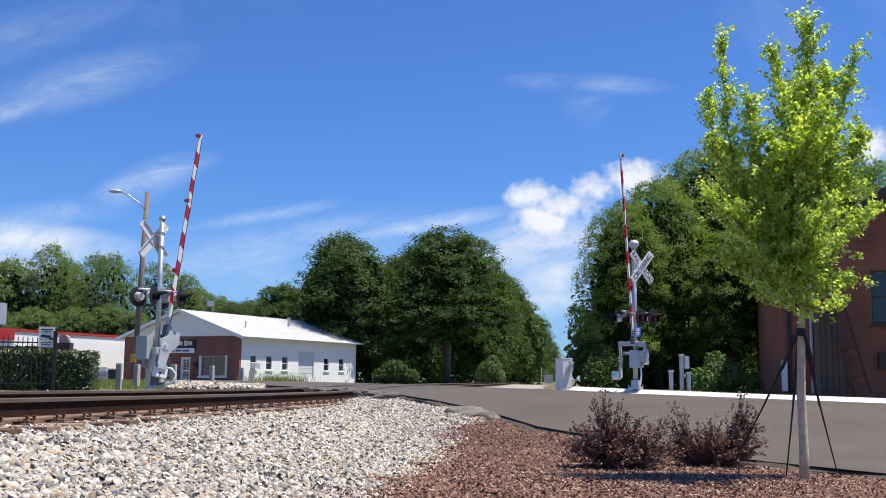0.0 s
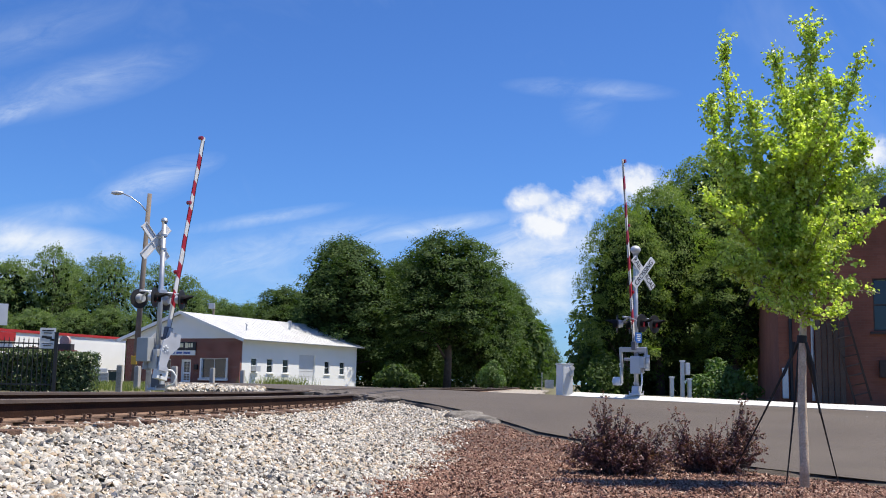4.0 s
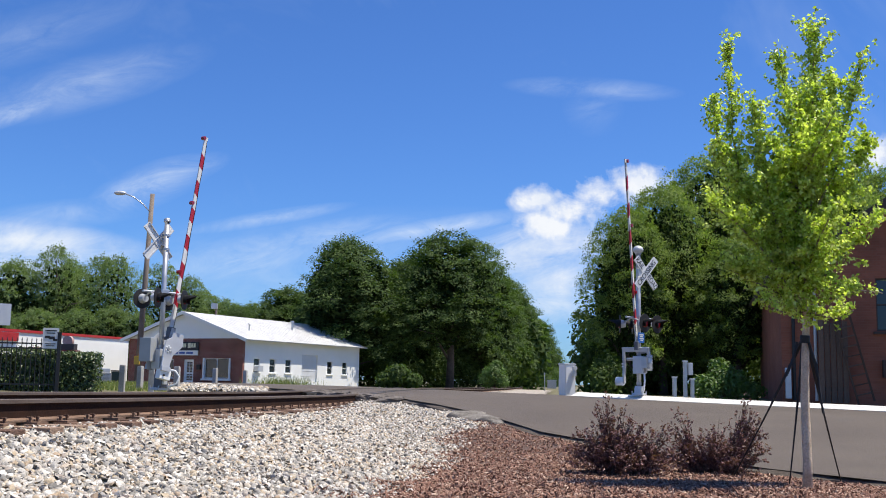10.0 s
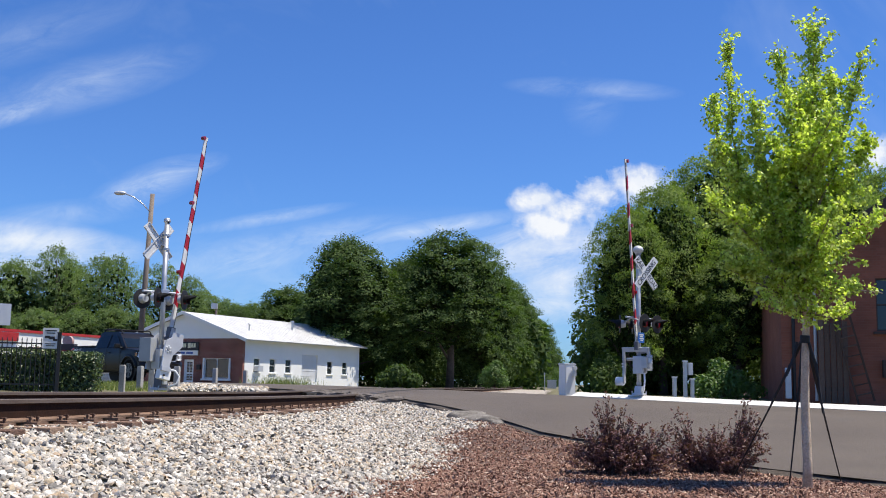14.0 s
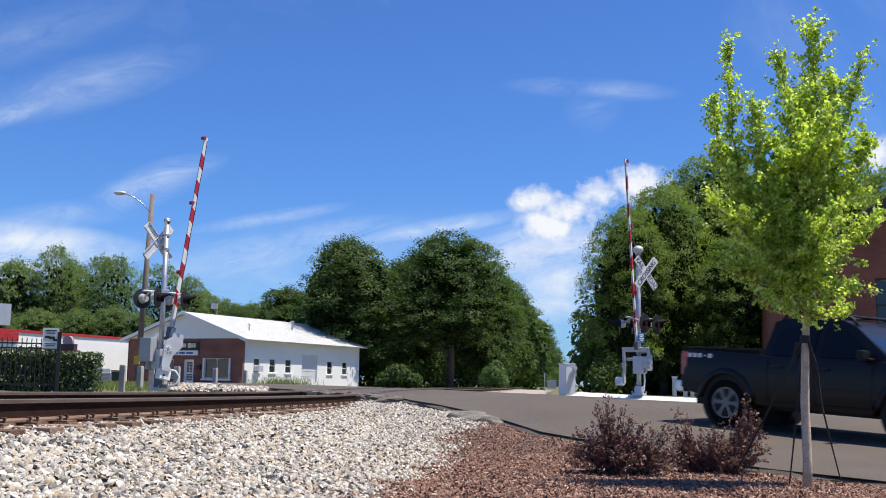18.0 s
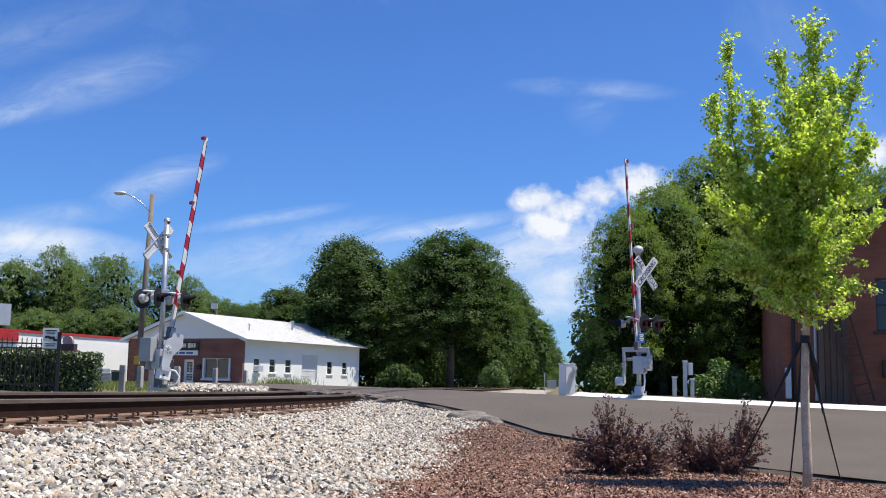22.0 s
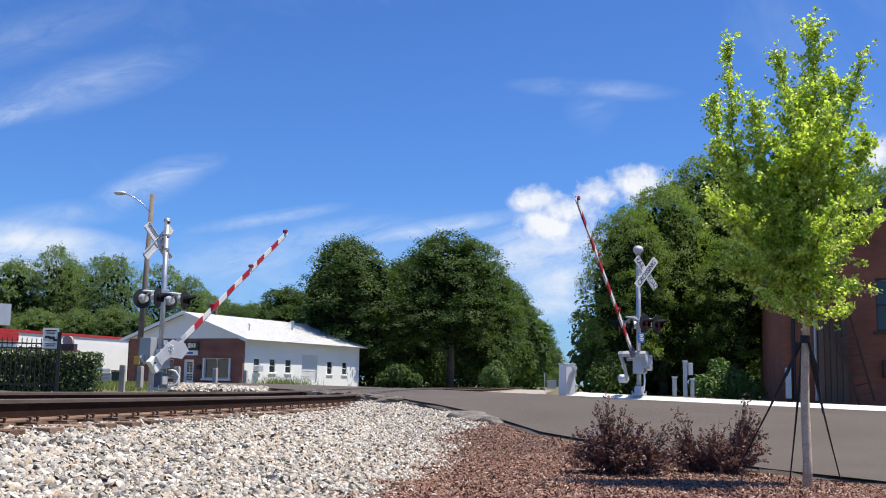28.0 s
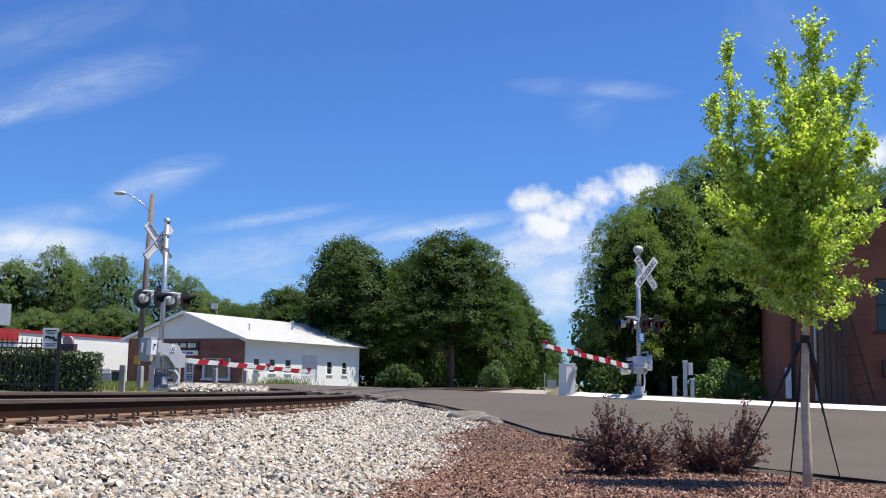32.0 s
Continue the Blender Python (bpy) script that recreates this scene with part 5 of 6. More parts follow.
# ---- trees ----
def big_tree(name, seed, height, radius, crown_base, mat, leaves, size, label, flat=1.0, core=0.14):
    """A broad tree: trunk, limbs, and a crown of many leaf clumps with an uneven outline."""
    rng = np.random.default_rng(seed)
    tr = thing(name, Matrix(), label, "tree")
    bm = bmesh.new()
    pts = [(0, 0, -0.3), (0.1 * rng.normal(), 0.1 * rng.normal(), height * 0.2), (0.2 * rng.normal(), 0.2 * rng.normal(), height * 0.45), (0.3 * rng.normal(), 0.3 * rng.normal(), height * 0.8)]
    pipe(bm, pts, [height * 0.026, height * 0.02, height * 0.014, height * 0.004], 10)
    part("trunk", bm, dark_bark, tr, "", True)
    # boughs: flat leafy shelves set out round an egg-shaped crown, so that each casts shade on those below
    n_bough, n_clump = 76, 15
    pos, nor, span = [], [], height - crown_base
    per = leaves // (n_bough * n_clump)
    for k in range(n_bough):
        t = ((k + rng.random()) / n_bough) ** 0.9
        a = k * 2.39996 + rng.normal() * 0.3
        out = np.array([math.cos(a), math.sin(a), 0.0])
        side = np.array([-out[1], out[0], 0.0])
        env = radius * (1 - abs((t - 0.40) / 0.625) ** 2.5) ** 0.5
        env *= 0.90 + 0.34 * noise.noise(Vector((out[0] * 1.5 + seed, out[1] * 1.5, t * 3.0)))
        rb = radius * rng.uniform(0.20, 0.37)
        c = out * max(0.0, env - rb * rng.uniform(0.5, 1.1)) * rng.uniform(0.72, 1.0) + np.array([0, 0, crown_base + span * (0.06 + 0.90 * t)])
        if k % 9 == 0:
            z = max(height * 0.16, c[2] - span * 0.25)
            bm = pipe(bmesh.new(), [(0, 0, z), tuple(c * np.array([0.5, 0.5, 1]) - np.array([0, 0, 0.3])), tuple(c)], [height * 0.009, height * 0.005, height * 0.002], 6)
            part("limb", bm, dark_bark, tr, "", True)
        for j in range(n_clump):
            r, b = math.sqrt(rng.random()), rng.uniform(0, 2 * math.pi)
            u, v = r * math.cos(b), r * math.sin(b)
            m = c + rb * (out * u + side * v) + np.array([0, 0, rb * flat * (0.55 * (1 - r * r) - 0.42 * max(0.0, u) ** 2 + rng.normal() * 0.08)])
            g = rng.normal(size=(per, 3)) * np.array([0.13, 0.13, 0.085]) * rb * 1.2
            pos.append(m + g)
            nor.append(rng.normal(scale=0.40, size=(per, 3)) + (out * u + side * v) * 0.75 + out * 0.15 + np.array([0, 0, 0.65]))
    pos, nor = np.concatenate(pos), np.concatenate(nor)
    cards("crown", pos, nor, rng.uniform(0.55, 1.35, len(pos)) * size, mat, tr, 1.25, seed=seed + 100)
    # filler leaves inside the crown, their colour darkened to stand in for shade
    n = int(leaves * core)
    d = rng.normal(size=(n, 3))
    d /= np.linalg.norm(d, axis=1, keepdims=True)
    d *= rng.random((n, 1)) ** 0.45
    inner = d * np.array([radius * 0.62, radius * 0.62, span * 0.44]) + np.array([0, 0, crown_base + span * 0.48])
    cards("inner_crown", inner, rng.normal(size=(n, 3)), rng.uniform(0.7, 1.3, n) * size * 2.6, leaf_shade, tr, 1.2, seed=seed + 200)
    return tr, float(np.percentile(pos[:, 2], 99.7)), float(np.percentile(np.hypot(pos[:, 0], pos[:, 1]), 98.5))


wood = [big_tree("broadleaf_tree", 21, 14.5, 5.6, 1.8, leaf_wood, 37000, 0.175, "tall broadleaf tree with a dense dark green crown"),
        big_tree("broadleaf_tree", 22, 15.0, 6.0, 3.2, leaf_wood, 37000, 0.175, "tall broadleaf tree with a dense dark green crown"),
        big_tree("broadleaf_tree", 23, 13.5, 5.2, 1.8, leaf_wood, 35000, 0.175, "broadleaf tree with a dense dark green crown")]
right_wood = [big_tree("roadside_tree", 31, 9.2, 3.5, 1.5, leaf_road, 42000, 0.090, "dense green tree across the road beside the railway"),
              big_tree("roadside_tree", 32, 10.4, 3.7, 1.8, leaf_road, 42000, 0.090, "dense green tree across the road beside the railway")]
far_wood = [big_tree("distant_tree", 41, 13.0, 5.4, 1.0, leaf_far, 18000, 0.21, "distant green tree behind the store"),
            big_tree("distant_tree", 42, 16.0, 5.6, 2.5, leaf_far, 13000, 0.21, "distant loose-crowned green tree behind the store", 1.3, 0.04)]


def plant(kinds, spots, group):
    """Spots are x, y, height, radius and which kind."""
    used = set()
    for k, (x, y, h, r, i) in enumerate(spots):
        ob, h0, r0 = kinds[i]
        m = Matrix.Translation((x, y, land(x, y) - 0.1)) @ pose(0, 0, 0, 0, 0, (k * 77) % 360)
        if i in used:
            ob = copy_thing(ob, m)
        used.add(i)
        ob.matrix_basis = m @ Matrix.Diagonal((r / r0, r / r0, h / h0, 1))
        tagged(ob, group=group)


plant(wood, [(-9.4, 105, 14.9, 6.6, 0), (0.9, 108, 16.1, 7.0, 1), (-17.2, 116, 10.8, 5.4, 2), (-23.5, 121, 9.0, 4.2, 0), (4.6, 122, 15.2, 5.4, 2), (-4.0, 119, 14.5, 6.0, 0), (6.8, 133, 14.6, 5.2, 1),
             (10.2, 152, 14.4, 5.2, 0), (13.6, 176, 14.2, 5.0, 2), (18.2, 210, 14.0, 5.0, 1), (22.8, 245, 13.6, 5.0, 0), (28.0, 285, 13.4, 5.0, 2), (36.5, 350, 13.0, 5.5, 1), (-13.0, 126, 12.0, 5.0, 1),
             (58.0, 420, 12.0, 7.0, 2), (48.5, 430, 9.0, 6.0, 0)], "trees along the railway")
plant(right_wood, [(7.5, 42.0, 7.6, 2.05, 0), (9.2, 43.5, 8.8, 2.6, 1), (12.6, 47.5, 11.2, 3.4, 1), (9.4, 47, 7.8, 2.3, 0), (16.0, 50.0, 11.2, 3.6, 0), (20.2, 53.0, 11.0, 3.6, 1), (10.8, 55.0, 7.5, 2.4, 1), (12.6, 66.0, 8.0, 2.8, 0),
                   (16.0, 84.0, 9.0, 3.4, 1), (24.6, 60.0, 13.2, 3.8, 0), (19.5, 115, 9.5, 4.0, 0), (27, 160, 10.0, 5.0, 1), (12.0, 42.5, 6.5, 2.4, 0)], "trees across the road")
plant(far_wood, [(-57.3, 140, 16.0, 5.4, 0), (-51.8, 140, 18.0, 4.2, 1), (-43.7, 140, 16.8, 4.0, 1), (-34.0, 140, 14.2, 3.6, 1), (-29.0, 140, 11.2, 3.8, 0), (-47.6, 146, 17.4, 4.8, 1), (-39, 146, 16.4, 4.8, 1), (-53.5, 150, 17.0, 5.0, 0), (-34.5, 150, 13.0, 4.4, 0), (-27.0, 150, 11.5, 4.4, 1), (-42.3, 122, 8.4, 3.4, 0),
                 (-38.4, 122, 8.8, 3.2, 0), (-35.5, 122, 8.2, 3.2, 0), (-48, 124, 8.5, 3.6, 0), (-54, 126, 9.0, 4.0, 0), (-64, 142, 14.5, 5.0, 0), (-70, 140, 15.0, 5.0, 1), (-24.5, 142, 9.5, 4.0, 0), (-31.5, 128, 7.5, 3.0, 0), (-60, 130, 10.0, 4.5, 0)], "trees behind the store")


def shrub(name, where, blobs, count, size, mat, label, seed, twigs=26, parent_cat="shrub"):
    sh = thing(name, on(*where), label, parent_cat)
    rng = np.random.default_rng(seed)
    bm = bmesh.new()
    for k in range(twigs):
        c, r = blobs[k % len(blobs)]
        tip = np.array(c) + rng.normal(size=3) * np.array(r) * 0.6
        midp = tip * np.array([0.45, 0.45, 0.5]) + rng.normal(scale=0.03, size=3)
        pipe(bm, [(rng.normal() * 0.05, rng.normal() * 0.05, -0.05), tuple(midp), tuple(tip)], [0.010, 0.006, 0.002], 5)
    part("stem", bm, dark_bark, sh)
    leafy("leaves", blobs, count, size, mat, sh, seed, 0.75, 0.3, 1.6)
    return sh


leaf_green = surface("shrub_leaf", [(0.05, 0.10, 0.015), (0.09, 0.16, 0.03), (0.15, 0.23, 0.05)], 1.0, 0, 0.5, island=0.7, through_light=0.3)
shrub("green_bush", (4.3, 85.0), [((0, 0, 1.3), (1.0, 0.9, 0.9)), ((-0.6, 0, 0.8), (0.7, 0.8, 0.8)), ((0.6, 0, 0.8), (0.6, 0.8, 0.7)), ((0.2, 0, 2.0), (0.5, 0.5, 0.55))], 5200, 0.13, leaf_green, "light green bush beside the railway", 61)
shrub("green_bush", (8.9, 32.6), [((0, 0, 0.5), (0.7, 0.6, 0.6)), ((-0.6, 0, 0.4), (0.6, 0.6, 0.5)), ((0.6, 0.1, 0.3), (0.6, 0.5, 0.4)), ((-0.2, 0.2, 0.9), (0.4, 0.4, 0.5))], 4200, 0.085, leaf_green, "bright green bush beyond the kerb", 62)
shrub("green_bush", (-3.6, 88.0), [((0, 0, 0.9), (1.2, 1.0, 1.1)), ((1.2, 0, 0.6), (0.9, 0.9, 0.7)), ((-1.0, 0, 0.6), (0.9, 0.9, 0.8))], 3400, 0.2, leaf_wood, "dark green bush below the trees", 63)


# low undergrowth closes the foot of the woods
def thicket(name, line, n, h, w, size, mat, label, seed):
    r = np.random.default_rng(seed)
    blobs = []
    for k in range(n):
        t = k / (n - 1)
        x, y = line(t)
        x, y = x + r.normal() * w * 0.3, y + r.normal() * w * 0.3
        hh = h * r.uniform(0.6, 1.2)
        blobs.append((np.array([x, y, land(x, y) + hh * 0.4]), (w, w, hh * 0.62)))
    return tagged(leafy(name, blobs, n * 420, size, mat, None, seed, 0.5, 0.25), label, "undergrowth", kind="stuff")


thicket("undergrowth", lambda t: (-24 + 34 * t, 119 + 9 * t), 44, 5.5, 1.7, 0.28, leaf_wood, "dark green undergrowth below the railway trees", 64)
thicket("undergrowth", lambda t: (-6 + 13 * t, 115 + 8 * t), 20, 4.5, 1.5, 0.26, leaf_wood, "dark green undergrowth below the railway trees", 57)
thicket("undergrowth", lambda t: (-26 + 38 * t, 126 + 6 * t), 40, 8.0, 2.2, 0.7, leaf_wood, "dark green undergrowth behind the railway trees", 69)
thicket("undergrowth", lambda t: (7.6 + 13 * t, 45.5 + 6 * t), 24, 5.0, 1.3, 0.3, leaf_wood, "dark green undergrowth across the road", 60)
# woodland leaf instead of roadside leaf: its darker colour imitates shade under the trees
thicket("undergrowth", lambda t: (6.4 + 2.6 * t, 43.0 + 1.0 * t), 12, 6.5, 0.85, 0.15, leaf_wood, "dark green undergrowth across the road", 59)
thicket("undergrowth", lambda t: (6.6 + 4.0 * t, 44.5 + 1.0 * t), 12, 3.5, 1.0, 0.3, leaf_wood, "dark green undergrowth across the road", 58)
thicket("undergrowth", lambda t: (8.15 + 3.5 * t, 54.0 + 2.0 * t), 10, 4.5, 1.2, 0.26, leaf_wood, "dark green undergrowth beside the far track", 56)
thicket("undergrowth", lambda t: (5.9 + 1.5 * t, 40.5 + 1.0 * t), 8, 1.6, 0.6, 0.12, leaf_wood, "low dark green undergrowth beside the cabinet", 55)
# again the darker leaf, painting in the shaded foot of the trees
thicket("undergrowth", lambda t: (7.6 + 11.3 * t, 43.5 + 4 * t), 28, 2.6, 1.0, 0.14, leaf_wood, "dark green undergrowth across the road", 65)
thicket("undergrowth", lambda t: (6.5 + 31 * t, 138 + 190 * t), 30, 5.0, 2.4, 0.42, leaf_wood, "dark green undergrowth along the far track", 66)
thicket("undergrowth", lambda t: (-75 + 58 * t, 136 + 8 * t), 40, 6.0, 2.6, 0.42, leaf_wood, "green undergrowth behind the store", 67)
thicket("undergrowth", lambda t: (9.0 + 13.5 * t, 47.0 + 70 * t), 26, 4.0, 1.5, 0.22, leaf_wood, "dark green undergrowth beside the far track", 68)

# purple shrubs in the bark: arching sprays with small leaves along them
def spray_shrub(where, lobes, count, seed):
    """Lobes are centre x, reach across and height of a bunch of sprays."""
    sh = thing("purple_shrub", on(*where), "purple-leaved shrub with arching sprays in the bark bed", "shrub", "purple shrubs")
    rng = np.random.default_rng(seed)
    pos, nor = [], []
    bm = bmesh.new()
    w = np.array([c[1] * c[2] for c in lobes])
    for k in range(count):
        cx, reach, height = lobes[int(rng.choice(len(lobes), p=w / w.sum()))]
        a = rng.uniform(0, 2 * math.pi)
        out = rng.random() ** 0.55
        tip = np.array([cx + 1.12 * reach * out * math.cos(a), reach * out * math.sin(a) * 0.9, height * (1.02 - 0.55 * out ** 2) * rng.uniform(0.42, 1.10)])
        foot = np.array([cx * 0.45 + rng.normal() * 0.05, rng.normal() * 0.05, -0.03])
        mid = foot * 0.5 + tip * 0.5 + np.array([-0.12 * (tip[0] - cx), 0, 0.12 * height])
        pts = [foot * (1 - t) ** 2 + 2 * t * (1 - t) * mid + t * t * tip for t in np.linspace(0, 1, 5)]
        pipe(bm, [tuple(p) for p in pts], [0.006, 0.0045, 0.0035, 0.0025, 0.0012], 4)
        along = pts[-1] - pts[-2]
        along /= np.linalg.norm(along)
        # short side shoots, leaves in two ranks along each
        for j in range(int(rng.integers(7, 12))):
            t = 1 - 0.70 * rng.random() ** 1.1
            p = foot * (1 - t) ** 2 + 2 * t * (1 - t) * mid + t * t * tip
            d = along * 0.8 + rng.normal(scale=0.7, size=3) + np.array([0, 0, 0.15])
            d /= np.linalg.norm(d)
            reach_s = rng.uniform(0.03, 0.10) * (1.25 - 0.5 * t)
            for q in np.arange(0.15, 1.05, 0.14):
                e = rng.normal(size=3)
                pos.append(p + d * reach_s * q + e * 0.006)
                nor.append(e * 0.7 + np.array([0, 0, 0.6]))
    part("stem", bm, dark_bark, sh)
    cards("leaves", pos, nor, rng.uniform(0.012, 0.027, len(pos)), leaf_purple, sh, 1.7, seed=seed + 1)
    return sh


spray_shrub((1.95, 11.85), [(-0.36, 0.26, 0.52), (-0.05, 0.30, 0.90), (0.15, 0.28, 0.72), (0.40, 0.26, 0.60), (0.62, 0.18, 0.60), (0.1, 0.45, 0.35), (-0.1, 0.4, 0.5), (0.35, 0.3, 0.42)], 300, 71)
spray_shrub((3.22, 12.3), [(-0.35, 0.26, 0.60), (0.0, 0.32, 0.62), (0.30, 0.26, 0.92), (0.40, 0.22, 0.70), (0.0, 0.42, 0.34), (0.05, 0.36, 0.5), (-0.45, 0.16, 0.74)], 280, 72)

# staked young tree
TX, TY = 3.73, 10.8
sapling = thing("young_tree", on(TX, TY), "young ginkgo tree with lime-green leaves in the bark bed", "tree")
rng = np.random.default_rng(9)
bm = bmesh.new()
pipe(bm, [(0.0, 0, -0.1), (0.01, 0, 0.3), (0.0, 0, 0.9), (0.02, 0, 1.5), (0.045, 0, 1.85), (0.05, 0, 2.3)], [0.05, 0.046, 0.044, 0.039, 0.032, 0.014], 12)
part("trunk", bm, bark, sapling, "pale grey trunk", True)
twig_bark = surface("twig_bark", [(0.16, 0.13, 0.09), (0.26, 0.21, 0.15)], 9.0, 50, 0.9)
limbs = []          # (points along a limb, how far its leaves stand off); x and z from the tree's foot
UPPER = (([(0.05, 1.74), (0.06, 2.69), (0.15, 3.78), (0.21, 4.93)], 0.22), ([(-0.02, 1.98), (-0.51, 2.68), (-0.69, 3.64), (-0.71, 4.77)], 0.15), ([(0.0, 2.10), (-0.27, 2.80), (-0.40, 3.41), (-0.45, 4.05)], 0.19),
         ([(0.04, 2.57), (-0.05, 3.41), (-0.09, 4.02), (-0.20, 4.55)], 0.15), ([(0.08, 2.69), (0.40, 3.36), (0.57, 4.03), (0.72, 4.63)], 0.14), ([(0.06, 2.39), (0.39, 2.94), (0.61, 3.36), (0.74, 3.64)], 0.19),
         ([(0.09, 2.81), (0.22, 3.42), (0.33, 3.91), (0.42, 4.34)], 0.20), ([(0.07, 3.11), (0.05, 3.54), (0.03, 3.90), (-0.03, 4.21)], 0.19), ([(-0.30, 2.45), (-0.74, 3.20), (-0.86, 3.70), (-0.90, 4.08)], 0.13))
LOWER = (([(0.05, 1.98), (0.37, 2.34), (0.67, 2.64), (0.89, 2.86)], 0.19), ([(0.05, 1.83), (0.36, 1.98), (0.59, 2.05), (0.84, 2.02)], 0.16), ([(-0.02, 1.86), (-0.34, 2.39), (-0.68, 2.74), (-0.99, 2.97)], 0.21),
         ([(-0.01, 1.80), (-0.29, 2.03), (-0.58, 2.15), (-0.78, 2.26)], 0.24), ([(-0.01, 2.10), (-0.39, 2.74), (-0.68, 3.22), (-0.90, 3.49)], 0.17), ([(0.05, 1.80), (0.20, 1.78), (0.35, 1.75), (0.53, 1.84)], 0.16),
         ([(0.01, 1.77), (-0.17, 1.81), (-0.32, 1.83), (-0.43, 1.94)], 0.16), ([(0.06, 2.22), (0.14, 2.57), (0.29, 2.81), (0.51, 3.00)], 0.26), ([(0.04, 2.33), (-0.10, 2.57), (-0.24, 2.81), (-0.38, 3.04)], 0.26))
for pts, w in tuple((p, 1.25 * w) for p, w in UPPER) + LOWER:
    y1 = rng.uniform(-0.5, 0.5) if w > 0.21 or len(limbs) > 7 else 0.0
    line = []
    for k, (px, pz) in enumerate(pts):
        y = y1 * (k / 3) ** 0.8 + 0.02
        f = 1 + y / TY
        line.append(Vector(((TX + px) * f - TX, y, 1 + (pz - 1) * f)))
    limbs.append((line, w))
for k in range(9):
    a = rng.uniform(0, 2 * math.pi)
    z = rng.uniform(1.75, 3.2)
    r = rng.uniform(0.4, 0.8)
    limbs.append(([Vector((0, 0.0, z)), Vector((0.4 * r * math.cos(a) - 0.05, r * 0.5 * math.sin(a), z + 0.2)), Vector((0.6 * r * math.cos(a), r * math.sin(a), z + 0.55))], 0.22))
pos, nor = [], []
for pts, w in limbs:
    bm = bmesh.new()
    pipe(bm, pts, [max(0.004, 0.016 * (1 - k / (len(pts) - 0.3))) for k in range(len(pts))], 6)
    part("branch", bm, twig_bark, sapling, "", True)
    length = sum((b - a).length for a, b in zip(pts, pts[1:]))
    for k in range(int(length * 46 * (w / 0.17) ** 1.2)):
        t = 0.98 - rng.random() * 0.90
        i = min(len(pts) - 2, int(t * (len(pts) - 1)))
        p = np.array(pts[i].lerp(pts[i + 1], t * (len(pts) - 1) - i))
        d = rng.normal(size=3) * np.array([1, 1, 0.7]) + np.array([0, 0, 0.55 + 0.8 * t])
        d /= np.linalg.norm(d)
        shoot = w * rng.uniform(0.45, 1.6) * (1.45 - 0.75 * t)
        for q in np.arange(0.03, shoot, 0.036):
            for j in range(int(rng.integers(2, 6))):
                e = rng.normal(size=3)
                e /= np.linalg.norm(e)
                pos.append(p + d * q + e * rng.uniform(0.015, 0.05))
                nor.append(e + rng.normal(scale=0.7, size=3) + np.array([0.15, -0.1, 0.35]))
cards("leaves", pos, nor, rng.uniform(0.032, 0.060, len(pos)), leaf_lime, sapling, 0.95, 0.3, seed=10)
# its guy straps
strap = surface("black_strap", [(0.010, 0.010, 0.011), (0.02, 0.019, 0.019)], 5, 30, 0.7)
guys = thing("guy_straps", on(TX, TY), "black guy straps tied round the young tree", "guy straps")
for a, b in (((-0.42, 1.2, 0.02), (0.0, 0, 1.54)), ((-0.10, 0.25, 0.02), (0.0, 0, 1.52)), ((0.72, 1.0, 0.02), (0.03, 0, 1.54))):
    bm = bmesh.new()
    a, b = Vector(a), Vector(b)
    m = [a.lerp(b, k / 4) + Vector((0, 0, -0.03 * math.sin(math.pi * k / 4))) for k in range(5)]
    pipe(bm, m, [0.007, 0.008, 0.010, 0.015, 0.022], 6)
    part("strap", bm, strap, guys)
bm = rod(bmesh.new(), (0.015, 0, 1.49), (0.02, 0, 1.57), 0.05, seg=14)
part("collar", bm, strap, guys)
for a, b in (((0.04, -0.05, 1.5), (0.16, -0.06, 0.78)), ((0.05, -0.05, 1.45), (0.13, -0.06, 1.08)), ((-0.08, -0.04, 1.5), (-0.20, -0.05, 1.15))):
    bm = pipe(bmesh.new(), [a, ((a[0] + b[0]) / 2 + 0.02, a[1], (a[2] + b[2]) / 2), b], [0.016, 0.013, 0.010], 6)
    part("loose_end", bm, strap, guys)


# ---- the pickup ----
paint = surface("dark_grey_metallic", [(0.0085, 0.0066, 0.0062), (0.012, 0.0095, 0.0088)], 1.0, 0, 0.34, metal=0.0, coat=0.10)
for node in paint.node_tree.nodes:
    if node.type == "BSDF_PRINCIPLED":
        node.inputs["Specular IOR Level"].default_value = 0.25
screen_glass = surface("windscreen_glass", [(0.006, 0.009, 0.010), (0.010, 0.015, 0.017)], 2, 0, 0.05, coat=0.1)
trim = surface("black_plastic", [(0.011, 0.010, 0.010), (0.016, 0.015, 0.0145)], 4, 30, 0.5, spec=0.25)
rubber = surface("tyre_rubber", [(0.008, 0.007, 0.0066), (0.012, 0.0108, 0.010)], 5, 30, 0.95, spec=0.1)
rim_mat = surface("alloy", [(0.16, 0.155, 0.15), (0.22, 0.21, 0.20)], 5, 0, 0.42, metal=0.5)
chrome = surface("chrome", [(0.74, 0.74, 0.75), (0.82, 0.82, 0.83)], 5, 0, 0.22, metal=0.7)
car_glass = surface("tinted_glass", [(0.004, 0.0045, 0.005), (0.006, 0.007, 0.008)], 2, 0, 0.03, spec=0.3)
lamp_glass = surface("lamp_glass", [(0.74, 0.74, 0.74), (0.90, 0.90, 0.90)], 14, 0, 0.3, coat=0.6)
tail_red = surface("tail_red", [(0.35, 0.012, 0.012), (0.45, 0.02, 0.02)], 6, 0, 0.2, coat=1.0)
amber = surface("amber", [(0.55, 0.20, 0.03), (0.62, 0.25, 0.04)], 6, 0, 0.3)

truck = thing("pickup_truck", Matrix(), "dark grey crew-cab pickup truck with roof rack", "pickup truck")
WB = 3.2


